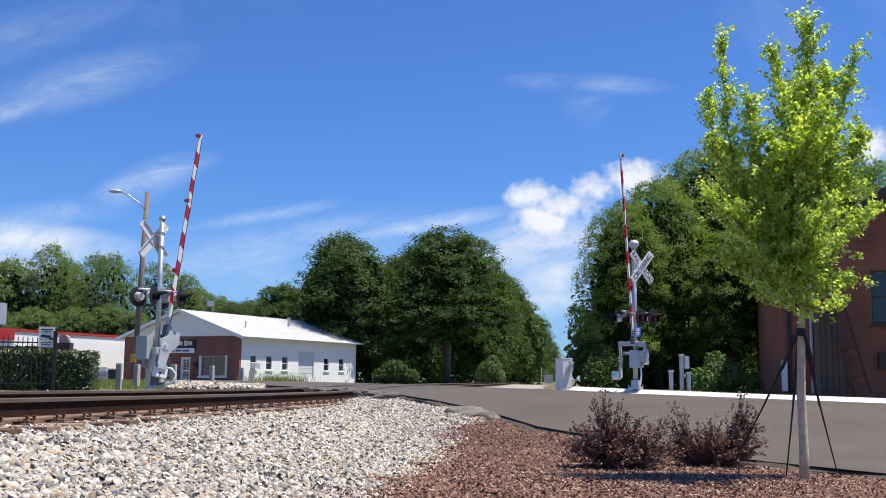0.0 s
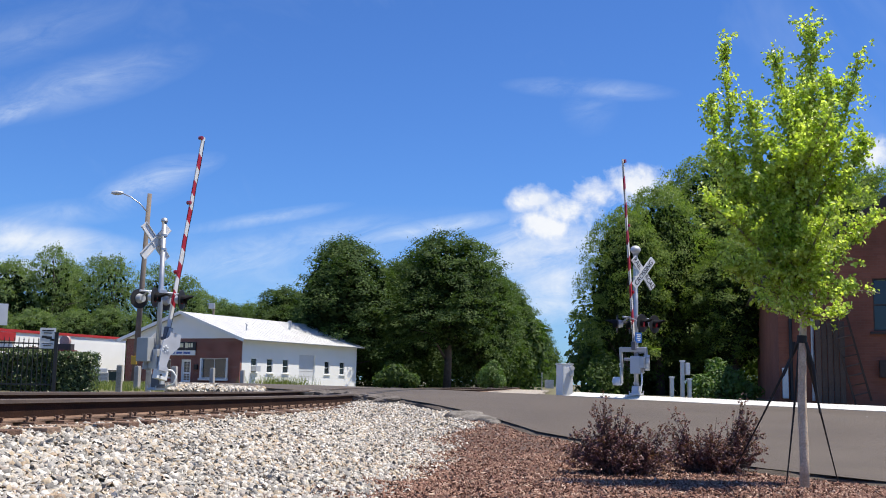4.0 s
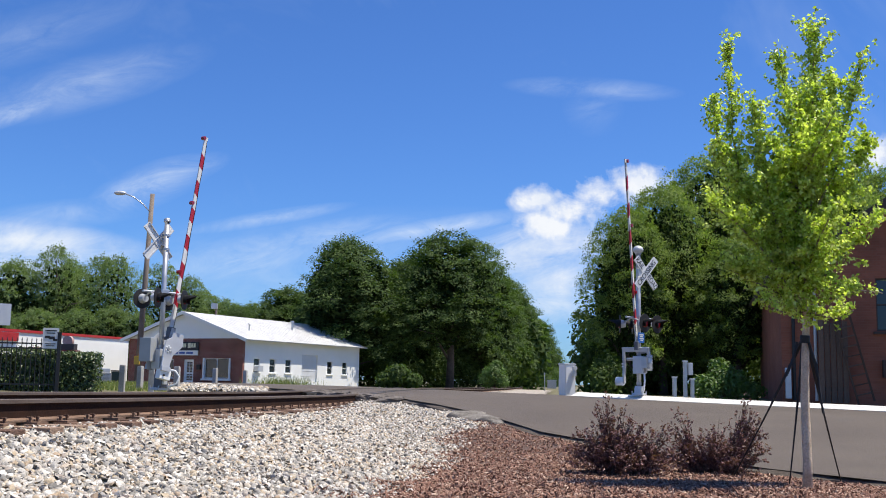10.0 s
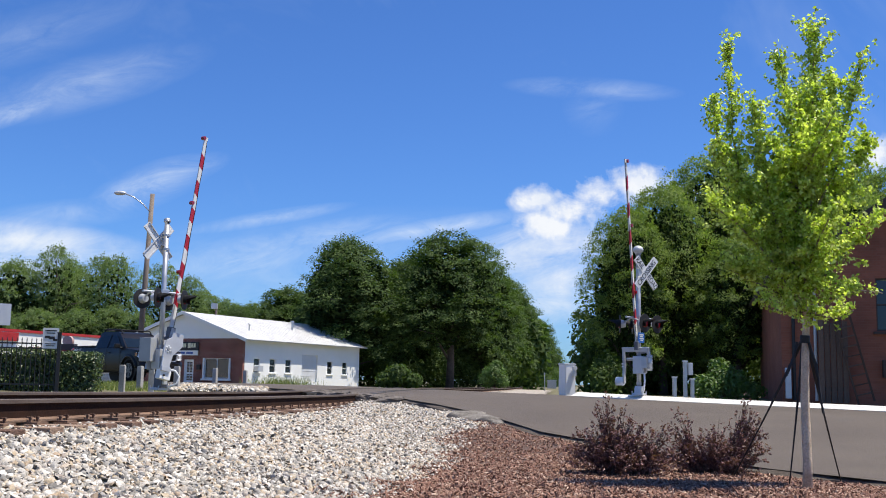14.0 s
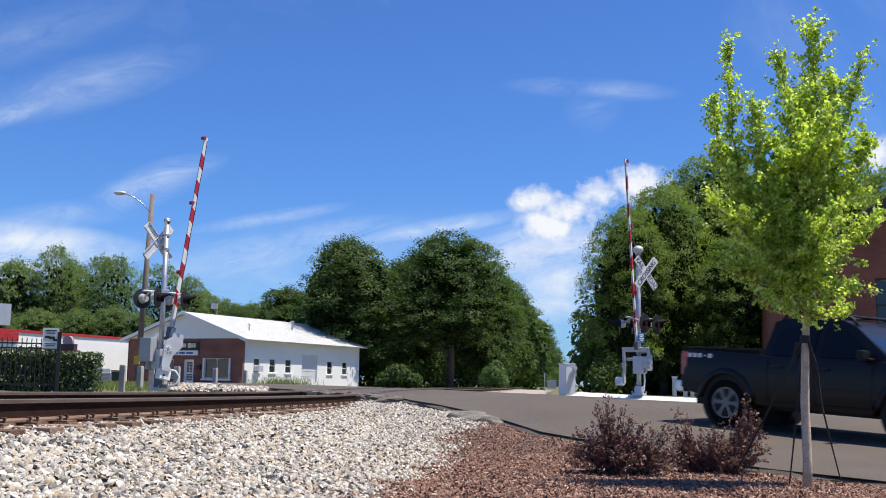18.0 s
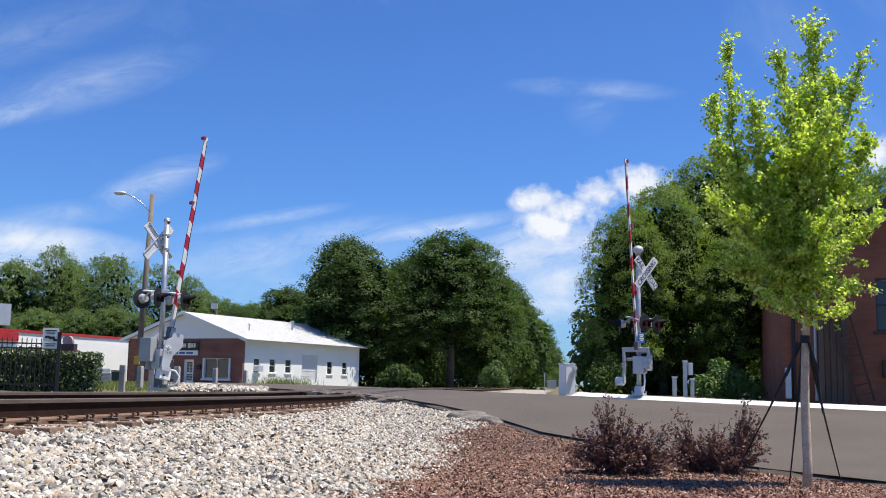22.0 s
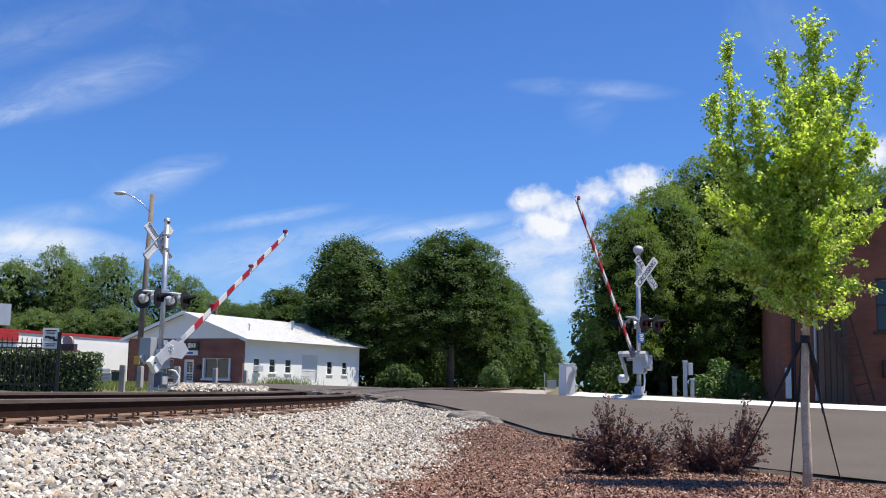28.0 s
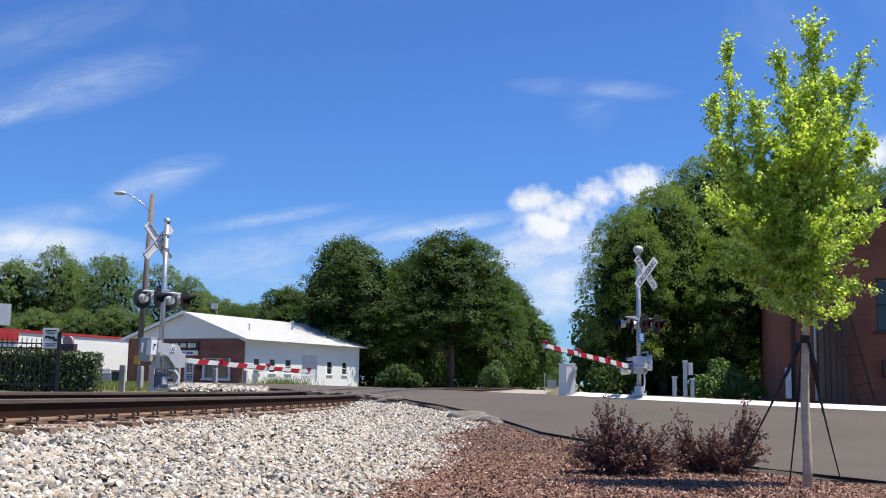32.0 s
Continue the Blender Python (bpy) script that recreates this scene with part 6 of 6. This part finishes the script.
def loft(bm, sections):
    """Joins closed rings of equal count and caps both ends."""
    rings = [[bm.verts.new(p) for p in s] for s in sections]
    n = len(rings[0])
    for a, b in zip(rings, rings[1:]):
        for k in range(n):
            bm.faces.new((a[k], a[(k + 1) % n], b[(k + 1) % n], b[k]))
    bm.faces.new(rings[0][::-1])
    bm.faces.new(rings[-1])
    bmesh.ops.recalc_face_normals(bm, faces=bm.faces)
    return bm


# lower body: a side outline with wheel arches, in slices across so that flanks bow in at top and bottom
def body_outline(k):
    """k: 0 at the flank, 1 further in."""
    top = [(0.86 - 0.05 * k, 0.55), (0.90 - 0.04 * k, 0.78), (0.84 - 0.03 * k, 1.01), (0.64, 1.085), (0.3, 1.135), (-0.10, 1.17), (-0.30, 1.185), (-2.35, 1.20), (-2.55, 1.22), (-4.22 + 0.02 * k, 1.28), (-4.26 + 0.03 * k, 1.15), (-4.24 + 0.02 * k, 0.62)]
    low = [(-3.86, 0.52)] + [(-WB - 0.50 * math.cos(t), 0.40 + 0.50 * math.sin(t)) for t in np.linspace(0.24, math.pi - 0.24, 11)] + [(-2.6, 0.40), (-0.62, 0.38)] + [(-0.50 * math.cos(t), 0.40 + 0.50 * math.sin(t)) for t in np.linspace(0.24, math.pi - 0.24, 11)] + [(0.60, 0.42)]
    return top + low


bm = bmesh.new()
loft(bm, [[(x, y, z) for x, z in body_outline(0.0)] for y in (-0.925, -0.80, 0.80, 0.925)])
for x in np.arange(-4.2, 0.9, 0.17):
    bmesh.ops.bisect_plane(bm, geom=bm.verts[:] + bm.edges[:] + bm.faces[:], plane_co=(x, 0, 0), plane_no=(1, 0, 0))
for z in (0.48, 0.56, 0.66, 0.78, 0.90, 0.97, 1.04, 1.10, 1.16, 1.21):
    bmesh.ops.bisect_plane(bm, geom=bm.verts[:] + bm.edges[:] + bm.faces[:], plane_co=(0, 0, z), plane_no=(0, 0, 1))
for v in bm.verts:
    x, y, z = v.co
    k = 1 - 0.05 * (max(0.0, z - 0.92) / 0.3) ** 1.6 - 0.035 * (max(0.0, 0.66 - z) / 0.25) ** 1.5 - 0.90 * max(0.0, x - 0.42) ** 1.8 - 0.05 * max(0.0, -3.9 - x) ** 1.2
    v.co.y = y * k
    if abs(y) < 0.85 and z > 1.05 and x > -0.6:
        v.co.z += 0.03
    if x < -3.8:
        v.co.x = -3.8 + (x + 3.8) * 0.72
    if x > 0.7:
        v.co.x -= 0.10 * abs(y) ** 2.5
body = part("body", bm, paint, truck, "dark grey metallic body", True)
body.data.set_sharp_from_angle(angle=radians(38))
# load bed: dark well and tailgate lines
bm = box(bmesh.new(), (-3.36, 0, 1.255), (1.38, 1.44, 0.09))
part("bed_floor", bm, trim, body)
bm = bmesh.new()
for sy in (-1, 1):
    box(bm, (-3.34, sy * 0.80, 1.305), (1.50, 0.12, 0.03), bevel=0.01)
box(bm, (-4.07, 0, 1.305), (0.08, 1.6, 0.03), bevel=0.01)
part("bed_rail", bm, trim, body, "black bed rail cap")
# cab with pillars and glass
CAB = [(-0.26, 1.16, 0.86), (-0.98, 1.70, 0.69), (-1.22, 1.79, 0.65), (-2.18, 1.81, 0.65), (-2.42, 1.75, 0.66), (-2.54, 1.19, 0.85)]
bm = bmesh.new()
loft(bm, [[(x, w * sgn, z) for x, z, w in CAB] for sgn in (-1, -0.6, 0.6, 1)])
for v in bm.verts:
    if abs(v.co.y) < 0.7 and v.co.z > 1.6:
        v.co.z += 0.03
cab = part("cab", bm, paint, body, "", True)
cab.data.set_sharp_from_angle(angle=radians(30))


def pane_quad(name, pts, mat, out, thick=0.012):
    bm = bmesh.new()
    n = Vector(out)
    a = [bm.verts.new(Vector(p) + n * 0.006) for p in pts]
    b = [bm.verts.new(Vector(p) + n * (0.006 + thick)) for p in pts]
    bm.faces.new(a[::-1])
    bm.faces.new(b)
    for i in range(len(a)):
        bm.faces.new((a[i], a[(i + 1) % len(a)], b[(i + 1) % len(a)], b[i]))
    bmesh.ops.recalc_face_normals(bm, faces=bm.faces)
    return part(name, bm, mat, body)


def side_point(x, z, sy):
    """A point on the cab's sloping side."""
    k = (z - 1.17) / (1.79 - 1.17)
    return (x, sy * (0.862 - 0.208 * k), z)


for sy in (-1, 1):
    o = (0.0, 0.93 * sy, 0.36)
    pane_quad("side_window", [side_point(x, z, sy) for x, z in ((-0.62, 1.22), (-1.12, 1.645), (-1.24, 1.685), (-1.46, 1.695), (-1.50, 1.22))], car_glass, o)
    pane_quad("side_window", [side_point(x, z, sy) for x, z in ((-1.62, 1.22), (-1.58, 1.695), (-2.14, 1.695), (-2.30, 1.61), (-2.38, 1.30), (-2.32, 1.22))], car_glass, o)
pane_quad("windscreen", [(-0.34, -0.79, 1.215), (-0.34, 0.79, 1.215), (-0.955, 0.655, 1.682), (-0.955, -0.655, 1.682)], screen_glass, (0.57, 0, 0.82))
pane_quad("rear_window", [(-2.525, 0.72, 1.27), (-2.525, -0.72, 1.27), (-2.447, -0.60, 1.60), (-2.447, 0.60, 1.60)], car_glass, (-0.97, 0, 0.22))
# roof rack
for sy in (-1, 1):
    bm = pipe(bmesh.new(), [(-0.98, sy * 0.60, 1.72), (-1.10, sy * 0.60, 1.86), (-1.25, sy * 0.60, 1.90), (-2.12, sy * 0.60, 1.93), (-2.22, sy * 0.60, 1.90), (-2.36, sy * 0.60, 1.77)], 0.026, 8)
    part("roof_rail", bm, trim, body, "", True)
for x in (-1.13, -1.6, -2.1):
    bm = rod(bmesh.new(), (x, -0.60, 1.89), (x, 0.60, 1.89), 0.02)
    part("rack_bar", bm, trim, body)
# front: bumper, grille, lamps
bm = bmesh.new()
loft(bm, [[(0.66 - 0.30 * abs(y) ** 3, y, 0.36), (0.90 - 0.36 * abs(y) ** 3, y, 0.40), (0.94 - 0.36 * abs(y) ** 3, y, 0.66), (0.89 - 0.36 * abs(y) ** 3, y, 0.73), (0.45, y, 0.71)] for y in (-0.90, -0.82, -0.7, -0.5, -0.25, 0, 0.25, 0.5, 0.7, 0.82, 0.90)])
bmp = part("front_bumper", bm, paint, truck, "", True)
bmp.data.set_sharp_from_angle(angle=radians(40))
bm = box(bmesh.new(), (0.92, 0, 0.55), (0.05, 0.95, 0.11), bevel=0.02)
part("lower_intake", bm, trim, bmp)
bm = box(bmesh.new(), (0.92, 0, 0.455), (0.06, 1.0, 0.035), bevel=0.01)
part("skid_bar", bm, galv, bmp)
for sy in (-0.66, 0.66):
    bm = rod(bmesh.new(), (0.80, sy, 0.54), (0.835, sy, 0.54), 0.045)
    part("fog_lamp", bm, lamp_glass, bmp)
bm = box(bmesh.new(), (0.875, 0, 0.86), (0.06, 1.0, 0.23), bevel=0.02)
gr = part("grille", bm, trim, truck, "black grille with chrome frame")
bm = bmesh.new()
for sy in (-1, 1):
    for y0, y1 in ((0.50, 0.56), (0.20, 0.30)):
        prism(bm, [(-y1 * sy, 0.98), (-y0 * sy, 0.98), (-(y0 - 0.05) * sy, 0.745), (-(y1 - 0.05) * sy, 0.745)], 0.04, pose(0.905, 0, 0, 0, 0, 90))
box(bm, (0.905, 0, 0.735), (0.05, 0.9, 0.04), bevel=0.01)
box(bm, (0.892, 0, 0.985), (0.05, 1.0, 0.03), bevel=0.01)
part("chrome_frame", bm, chrome, gr)
bm = bmesh.new()
for k in range(4):
    box(bm, (0.908, 0, 0.79 + 0.05 * k), (0.012, 0.92, 0.012))
for k in range(13):
    box(bm, (0.909, -0.45 + 0.075 * k, 0.865), (0.012, 0.012, 0.2))
part("mesh", bm, trim, gr)
bm = rod(bmesh.new(), (0.90, 0, 0.87), (0.93, 0, 0.87), 0.09, seg=24)
box(bm, (0.935, 0, 0.87), (0.02, 0.24, 0.04))
part("badge", bm, chrome, gr, "plain round chrome badge")
for sy in (-1, 1):
    bm = bmesh.new()
    loft(bm, [[(0.70, sy * 0.50, 0.775), (0.895, sy * 0.50, 0.775), (0.865, sy * 0.50, 0.99), (0.70, sy * 0.50, 1.01)],
              [(0.62, sy * 0.72, 0.775), (0.835, sy * 0.72, 0.775), (0.80, sy * 0.72, 1.015), (0.62, sy * 0.72, 1.03)],
              [(0.50, sy * 0.84, 0.80), (0.715, sy * 0.84, 0.80), (0.68, sy * 0.84, 1.03), (0.50, sy * 0.84, 1.045)],
              [(0.38, sy * 0.905, 0.87), (0.56, sy * 0.905, 0.87), (0.50, sy * 0.905, 1.03), (0.38, sy * 0.905, 1.04)]])
    hl = part("headlight", bm, lamp_glass, truck, "clear headlight")
    for yy, rr_ in ((0.60, 0.062), (0.74, 0.052)):
        xx = 0.878 - 0.28 * max(0.0, yy - 0.5)
        part("reflector", rod(bmesh.new(), (xx - 0.02, sy * yy, 0.885), (xx + 0.012, sy * yy, 0.885), rr_, seg=16), chrome, hl, "round chrome reflector")
    bm = box(bmesh.new(), (0.475, sy * 0.912, 0.95), (0.12, 0.014, 0.11), bevel=0.005)
    part("side_marker", bm, amber, hl)
    bm = box(bmesh.new(), (-4.07, sy * 0.84, 1.02), (0.12, 0.15, 0.42), bevel=0.02)
    part("tail_lamp", bm, tail_red, truck, "red tail lamp")
    # mirror
    bm = box(bmesh.new(), (-0.70, sy * 1.0, 1.27), (0.12, 0.21, 0.17), bevel=0.04)
    rod(bm, (-0.64, sy * 0.83, 1.21), (-0.68, sy * 0.95, 1.23), 0.03)
    part("mirror", bm, trim, truck)
    # arches, step and door furniture
    for cx in (0.0, -WB):
        bm = bmesh.new()
        ang = np.linspace(0.12, math.pi - 0.12, 15)
        loft(bm, [[(cx + r * math.cos(t), sy * y, 0.40 + r * math.sin(t)) for r, y in ((0.47, 0.88), (0.47, 0.955), (0.505, 0.962), (0.555, 0.945), (0.60, 0.905))] for t in ang])
        part("wheel_arch", bm, paint, body, "", True)
        bm = rod(bmesh.new(), (cx, sy * 0.45, 0.42), (cx, sy * 0.90, 0.42), 0.475, seg=24)
        part("wheel_well", bm, trim, body)
    bm = bmesh.new()
    for x in (-0.60, -1.56, -2.40):
        box(bm, (x, sy * 0.924, 0.80), (0.012, 0.012, 0.72))
    box(bm, (-1.55, sy * 0.926, 0.46), (1.8, 0.012, 0.012))
    part("door_gap", bm, trim, body)
    for x in (-1.40, -2.24):
        bm = box(bmesh.new(), (x, sy * 0.93, 1.04), (0.2, 0.05, 0.035), bevel=0.012)
        part("door_handle", bm, paint, body)
    for k, w in enumerate((0.10, 0.09, 0.09, 0.04, 0.10)):
        part("decal_bar", box(bmesh.new(), (-3.96 + k * 0.105, sy * 0.896, 1.17), (w * 0.8, 0.01, 0.075 if k != 3 else 0.02)), white_sheet, body)
bm = box(bmesh.new(), (-4.2, 0, 0.62), (0.16, 1.72, 0.2), bevel=0.03)
part("rear_bumper", bm, chrome, truck, "chrome rear bumper")
bm = box(bmesh.new(), (-1.75, 0, 0.42), (4.6, 1.1, 0.2))
part("chassis", bm, trim, truck)
# wheels, each turning on its own axle
wheels = []
for cx in (0.0, -WB):
    for sy in (-1, 1):
        bm = bmesh.new()
        prof = [(0.25, -0.105), (0.35, -0.125), (0.385, -0.10), (0.393, 0.0), (0.385, 0.10), (0.35, 0.125), (0.25, 0.105)]
        seg = 32
        rings = [[bm.verts.new((r * math.cos(2 * math.pi * k / seg), w, r * math.sin(2 * math.pi * k / seg))) for k in range(seg)] for r, w in prof]
        for i in range(len(rings)):
            a, b = rings[i], rings[(i + 1) % len(rings)]
            for k in range(seg):
                bm.faces.new((a[k], a[(k + 1) % seg], b[(k + 1) % seg], b[k]))
        bmesh.ops.recalc_face_normals(bm, faces=bm.faces)
        wh = part("wheel", bm, rubber, truck, "black tyre on alloy rim", True)
        bm = bmesh.new()
        rod(bm, (0, -0.10, 0), (0, 0.10, 0), 0.255, seg=28, caps=False)
        rod(bm, (0, -0.02 * sy, 0), (0, 0.0, 0), 0.25, seg=28)
        part("barrel", bm, trim, wh)
        bm = bmesh.new()
        for k in range(6):
            t = 2 * math.pi * k / 6
            m = pose(0, sy * 0.085, 0, 0, -math.degrees(t), 0)
            prism(bm, [(0.05, -0.028), (0.16, -0.030), (0.25, -0.055), (0.25, 0.055), (0.16, 0.030), (0.05, 0.028)], 0.035, m)
        rod(bm, (0, sy * 0.06, 0), (0, sy * 0.115, 0), 0.07, seg=18)
        for k in range(28):
            a, b = 2 * math.pi * k / 28, 2 * math.pi * (k + 1) / 28
            q = [(0.235 * math.cos(a), 0.235 * math.sin(a)), (0.262 * math.cos(a), 0.262 * math.sin(a)), (0.262 * math.cos(b), 0.262 * math.sin(b)), (0.235 * math.cos(b), 0.235 * math.sin(b))]
            prism(bm, q, 0.05, pose(0, sy * 0.09, 0))
        part("rim", bm, rim_mat, wh, "six-spoke alloy rim")
        wheels.append((wh, cx, sy * 0.80))

# ---- grass and weeds ----
rng = np.random.default_rng(77)


def tufts(name, region, count, h, label, seed):
    rng = np.random.default_rng(seed)
    co, tri = [], []
    for k in range(count):
        x, y = region(rng)
        z = land(x, y) - 0.02
        a, hh, w = rng.uniform(0, math.pi), h * rng.uniform(0.5, 1.4), 0.012 + 0.02 * h
        lean = rng.normal(scale=0.3, size=2) * hh
        i = len(co)
        co += [(x - w * math.cos(a), y - w * math.sin(a), z), (x + w * math.cos(a), y + w * math.sin(a), z), (x + lean[0], y + lean[1], z + hh)]
        tri.append((i, i + 1, i + 2))
    return tagged(raw(name, co, tri, grass_blade), label, "grass", kind="stuff")


tufts("verge_grass", lambda r: (lambda y: (r.uniform(-0.36, -0.26) * y, y))(r.uniform(29.5, 46)), 9000, 0.12, "short dry green grass beside the crossing", 81)
tufts("weeds", lambda r: (-13.2 + r.normal() * 1.2 + 0.447 * 2, 81.5 + r.normal() * 0.7), 700, 0.75, "tall pale weeds along the white wall", 82)
spots = [(x, y, land(x, y) + 0.02 + 0.07 * rng.random()) for x, y in ((lambda q, d: ((-0.257 + 0.092 * q) * d, d))(rng.random(), rng.uniform(27.6, 33.5)) for k in range(5200)) if road_sl(x, y)[1] < near_edge(road_sl(x, y)[0]) + 0.15 and x < rail_x(y) - GAUGE - 0.7]
tagged(pebbles("rubble_stones", spots, rng.uniform(0.035, 0.095, len(spots)), stone, (1.2, 1.0, 0.7), 15), "low heap of pale stones beside the road", "stones", kind="stuff")

def lumpy(bm, c, r, seed, k=3.0, amount=0.35):
    """A stone-like lump: a ball pushed in and out and flattened by its radii r."""
    made = bmesh.ops.create_icosphere(bm, subdivisions=3, radius=1.0)["verts"]
    for v in made:
        d = 1 + amount * noise.noise(v.co * k * 0.5 + Vector((seed, 0, 0))) + 0.4 * amount * noise.noise(v.co * k * 1.7 + Vector((0, seed, 0)))
        v.co = Vector(c) + Vector((v.co.x * r[0], v.co.y * r[1], v.co.z * r[2])) * d
    return bm


lump = thing("concrete_lump", pose(0.58, 18.25, 0.37, 0, 0, -56), "spilled lump of grey concrete at the road edge", "concrete lump")
dirty = surface("dirty_concrete", [(0.11, 0.098, 0.086), (0.20, 0.18, 0.158), (0.29, 0.265, 0.235)], 7, 40, 0.95, 0.9, 30, spec=0.2)
part("lump", lumpy(bmesh.new(), (-0.2, 0, -0.02), (0.42, 0.34, 0.17), 3), dirty, lump, "", True)
part("lump", lumpy(bmesh.new(), (0.3, 0.02, -0.05), (0.46, 0.34, 0.16), 9), dirty, lump, "", True)
part("lump", lumpy(bmesh.new(), (0.68, 0.0, -0.07), (0.28, 0.26, 0.12), 14), dirty, lump, "", True)
rubble = thing("broken_asphalt", Matrix(), "broken brown-grey asphalt chunks where the road meets the rail", "asphalt chunks")
old_tar = surface("crumbling_asphalt", [(0.075, 0.062, 0.053), (0.15, 0.128, 0.112), (0.20, 0.175, 0.155)], 4, 40, 0.95, 0.9, 40)
rr = np.random.default_rng(33)
for s, off, wide, high in ((11.8, -0.06, 0.34, 0.10), (12.5, -0.12, 0.42, 0.13), (13.2, -0.05, 0.38, 0.12), (13.7, -0.22, 0.30, 0.10), (14.3, -0.10, 0.46, 0.14), (15.0, -0.2, 0.36, 0.12), (15.6, -0.1, 0.44, 0.13), (14.8, -0.45, 0.22, 0.09), (13.0, -0.42, 0.2, 0.08), (16.3, -0.15, 0.4, 0.12)):
    p = road_xy(s, near_edge(s) + off - 0.16)
    part("chunk", lumpy(bmesh.new(), (p.x, p.y, road_z(s, near_edge(s)) - high * 0.9), (wide, wide * rr.uniform(0.5, 0.8), high * 1.25), s, 4.0, 0.5), old_tar, rubble, "", False)

# loose stones and chips that lie nearest
def scatter(name, parent, n, spot, sizes, mat, stretch, seed):
    r = np.random.default_rng(seed)
    kinds = []
    for k in range(8):
        ob = pebbles(name, [(0.0, 0.0, 0.0)], [1.0], mat, stretch, seed + k)
        kinds.append(ob)
    for k in range(n):
        x, y, z = spot(r)
        size = sizes[0] + (sizes[1] - sizes[0]) * r.random() ** 2
        ob = kinds[k] if k < 8 else new(name, kinds[k % 8].data)
        ob.parent = parent
        ob.matrix_basis = Matrix.Translation((x, y, z + size * 0.12)) @ pose(0, 0, 0, r.uniform(-25, 25), r.uniform(-25, 25), r.uniform(0, 360)) @ Matrix.Scale(size, 4)


def stone_spot(r):
    while True:
        y = r.uniform(5.0, 8.4)
        x = r.uniform(max(-0.47 * y, rail_x(y) + 0.5), bed_x(y))
        if x > -0.47 * y:
            return x, y, land(x, y) + 0.03 + rough(x, y, 0.02, 2.0)


def chip_spot(r):
    y = r.uniform(8.0, 10.2)
    x = r.uniform(bed_x(y) + 0.1, 0.44 * y)
    return x, y, land(x, y) + 0.04 + rough(x, y, 0.03, 1.1)


scatter("stone", bpy.data.objects["ballast_bed"], 300, stone_spot, (0.028, 0.055), loose_stone, (1.35, 0.9, 0.7), 301)
scatter("chip", bpy.data.objects["bark_bed"], 260, chip_spot, (0.022, 0.05), surface("loose_bark_chip", [(0.07, 0.036, 0.026), (0.19, 0.09, 0.062), (0.25, 0.128, 0.088), (0.36, 0.22, 0.16), (0.55, 0.42, 0.32)], 6.0, 60, 0.9, per_object=0.9), (1.7, 0.5, 0.26), 331)


# ---- what moves ----
def motions():
    """The two gate arms fall, and the pickup crosses the railway and drives off."""
    lz, rz = 0.95, 0.79
    low_l = [(0, 80.0), (22.6, 80.0), (23.0, 79.5), (24.0, 75.3), (24.5, 71.9), (25.0, 66.5), (25.5, 62.0), (26.5, 53.0), (27.5, 43.8), (28.0, 39.7), (28.5, 34.8), (29.0, 28.2), (29.5, 19.6), (30.0, 11.9), (30.5, 5.8), (31.0, 3.2), (31.5, 1.4), (32.0, -2.3)]
    low_r = [(0, 81.7), (22.6, 81.7), (23.0, 81.4), (24.0, 77.4), (24.5, 73.6), (25.0, 69.0), (25.5, 65.9), (26.5, 58.0), (27.5, 49.9), (28.0, 45.8), (28.5, 41.7), (29.0, 37.4), (29.5, 31.7), (30.0, 23.2), (30.5, 15.5), (31.0, 6.8), (31.5, 5.5), (32.0, 4.2)]
    walk(arm_l, [(t, pose(0, side_l, lz, 0, -a, 0)) for t, a in low_l])
    walk(arm_r, [(t, pose(0, side_r, rz, 0, -a, 0)) for t, a in low_r])
    # front axle's middle and heading: down the street on a bend, then straight over the crossing
    run = [(0.0, -33.0, 58.5, -42.0), (9.5, -33.0, 58.5, -42.0), (12.0, -22.6, 49.0, -41.0), (13.0, -16.9, 44.1, -41.0), (13.5, -13.5, 41.1, -41.0), (14.0, -10.65, 38.6, -42.5),
           (14.5, -8.13, 36.2, -44.5), (15.0, -5.7, 33.3, -49.0), (15.5, -3.45, 30.3, -51.5), (16.0, -1.2, 27.2, -51.5), (16.5, 1.04, 24.05, -50.5), (17.0, 3.12, 21.29, -50.0), (17.5, 5.30, 18.72, -49.8), (18.0, 7.57, 16.05, -50.0),
           (18.5, 9.85, 13.35, -51.0)]
    for t, k in ((20.0, 10.6), (24.0, 38.0), (32.0, 39.0)):
        run.append((t, 9.85 + 0.6225 * k, 13.35 - 0.7826 * k, -51.5))
    rows, gone = [], [0.0]
    for n, (t, x, y, yaw) in enumerate(run):
        if n:
            gone.append(gone[-1] + math.hypot(x - run[n - 1][1], y - run[n - 1][2]))
        h = radians(yaw)
        z = []
        for back in (0.0, WB):
            s, l = road_sl(x - back * math.cos(h), y - back * math.sin(h))
            z.append(road_z(s, max(-2.0, min(9.0, l))))
        pitch = math.degrees(math.atan2(z[1] - z[0], WB))
        rows.append((t, pose(x, y, z[0], 0, 0, yaw) @ pose(0, 0, 0, 0, pitch, 0)))
    walk(truck, rows)
    fine_t = np.arange(12.0, 19.01, 0.05)
    dist = np.interp(fine_t, [r[0] for r in run], gone)
    for wh, cx, y in wheels:
        spin = [(0.0, pose(cx, y, 0.393))]
        for t, d in zip(fine_t, dist):
            spin.append((float(t), pose(cx, y, 0.393, 0, 0, 0) @ Matrix.Rotation((d - dist[0]) / 0.393, 4, "Y")))
        spin.append((32.0, spin[-1][1]))
        walk(wh, spin)


motions()
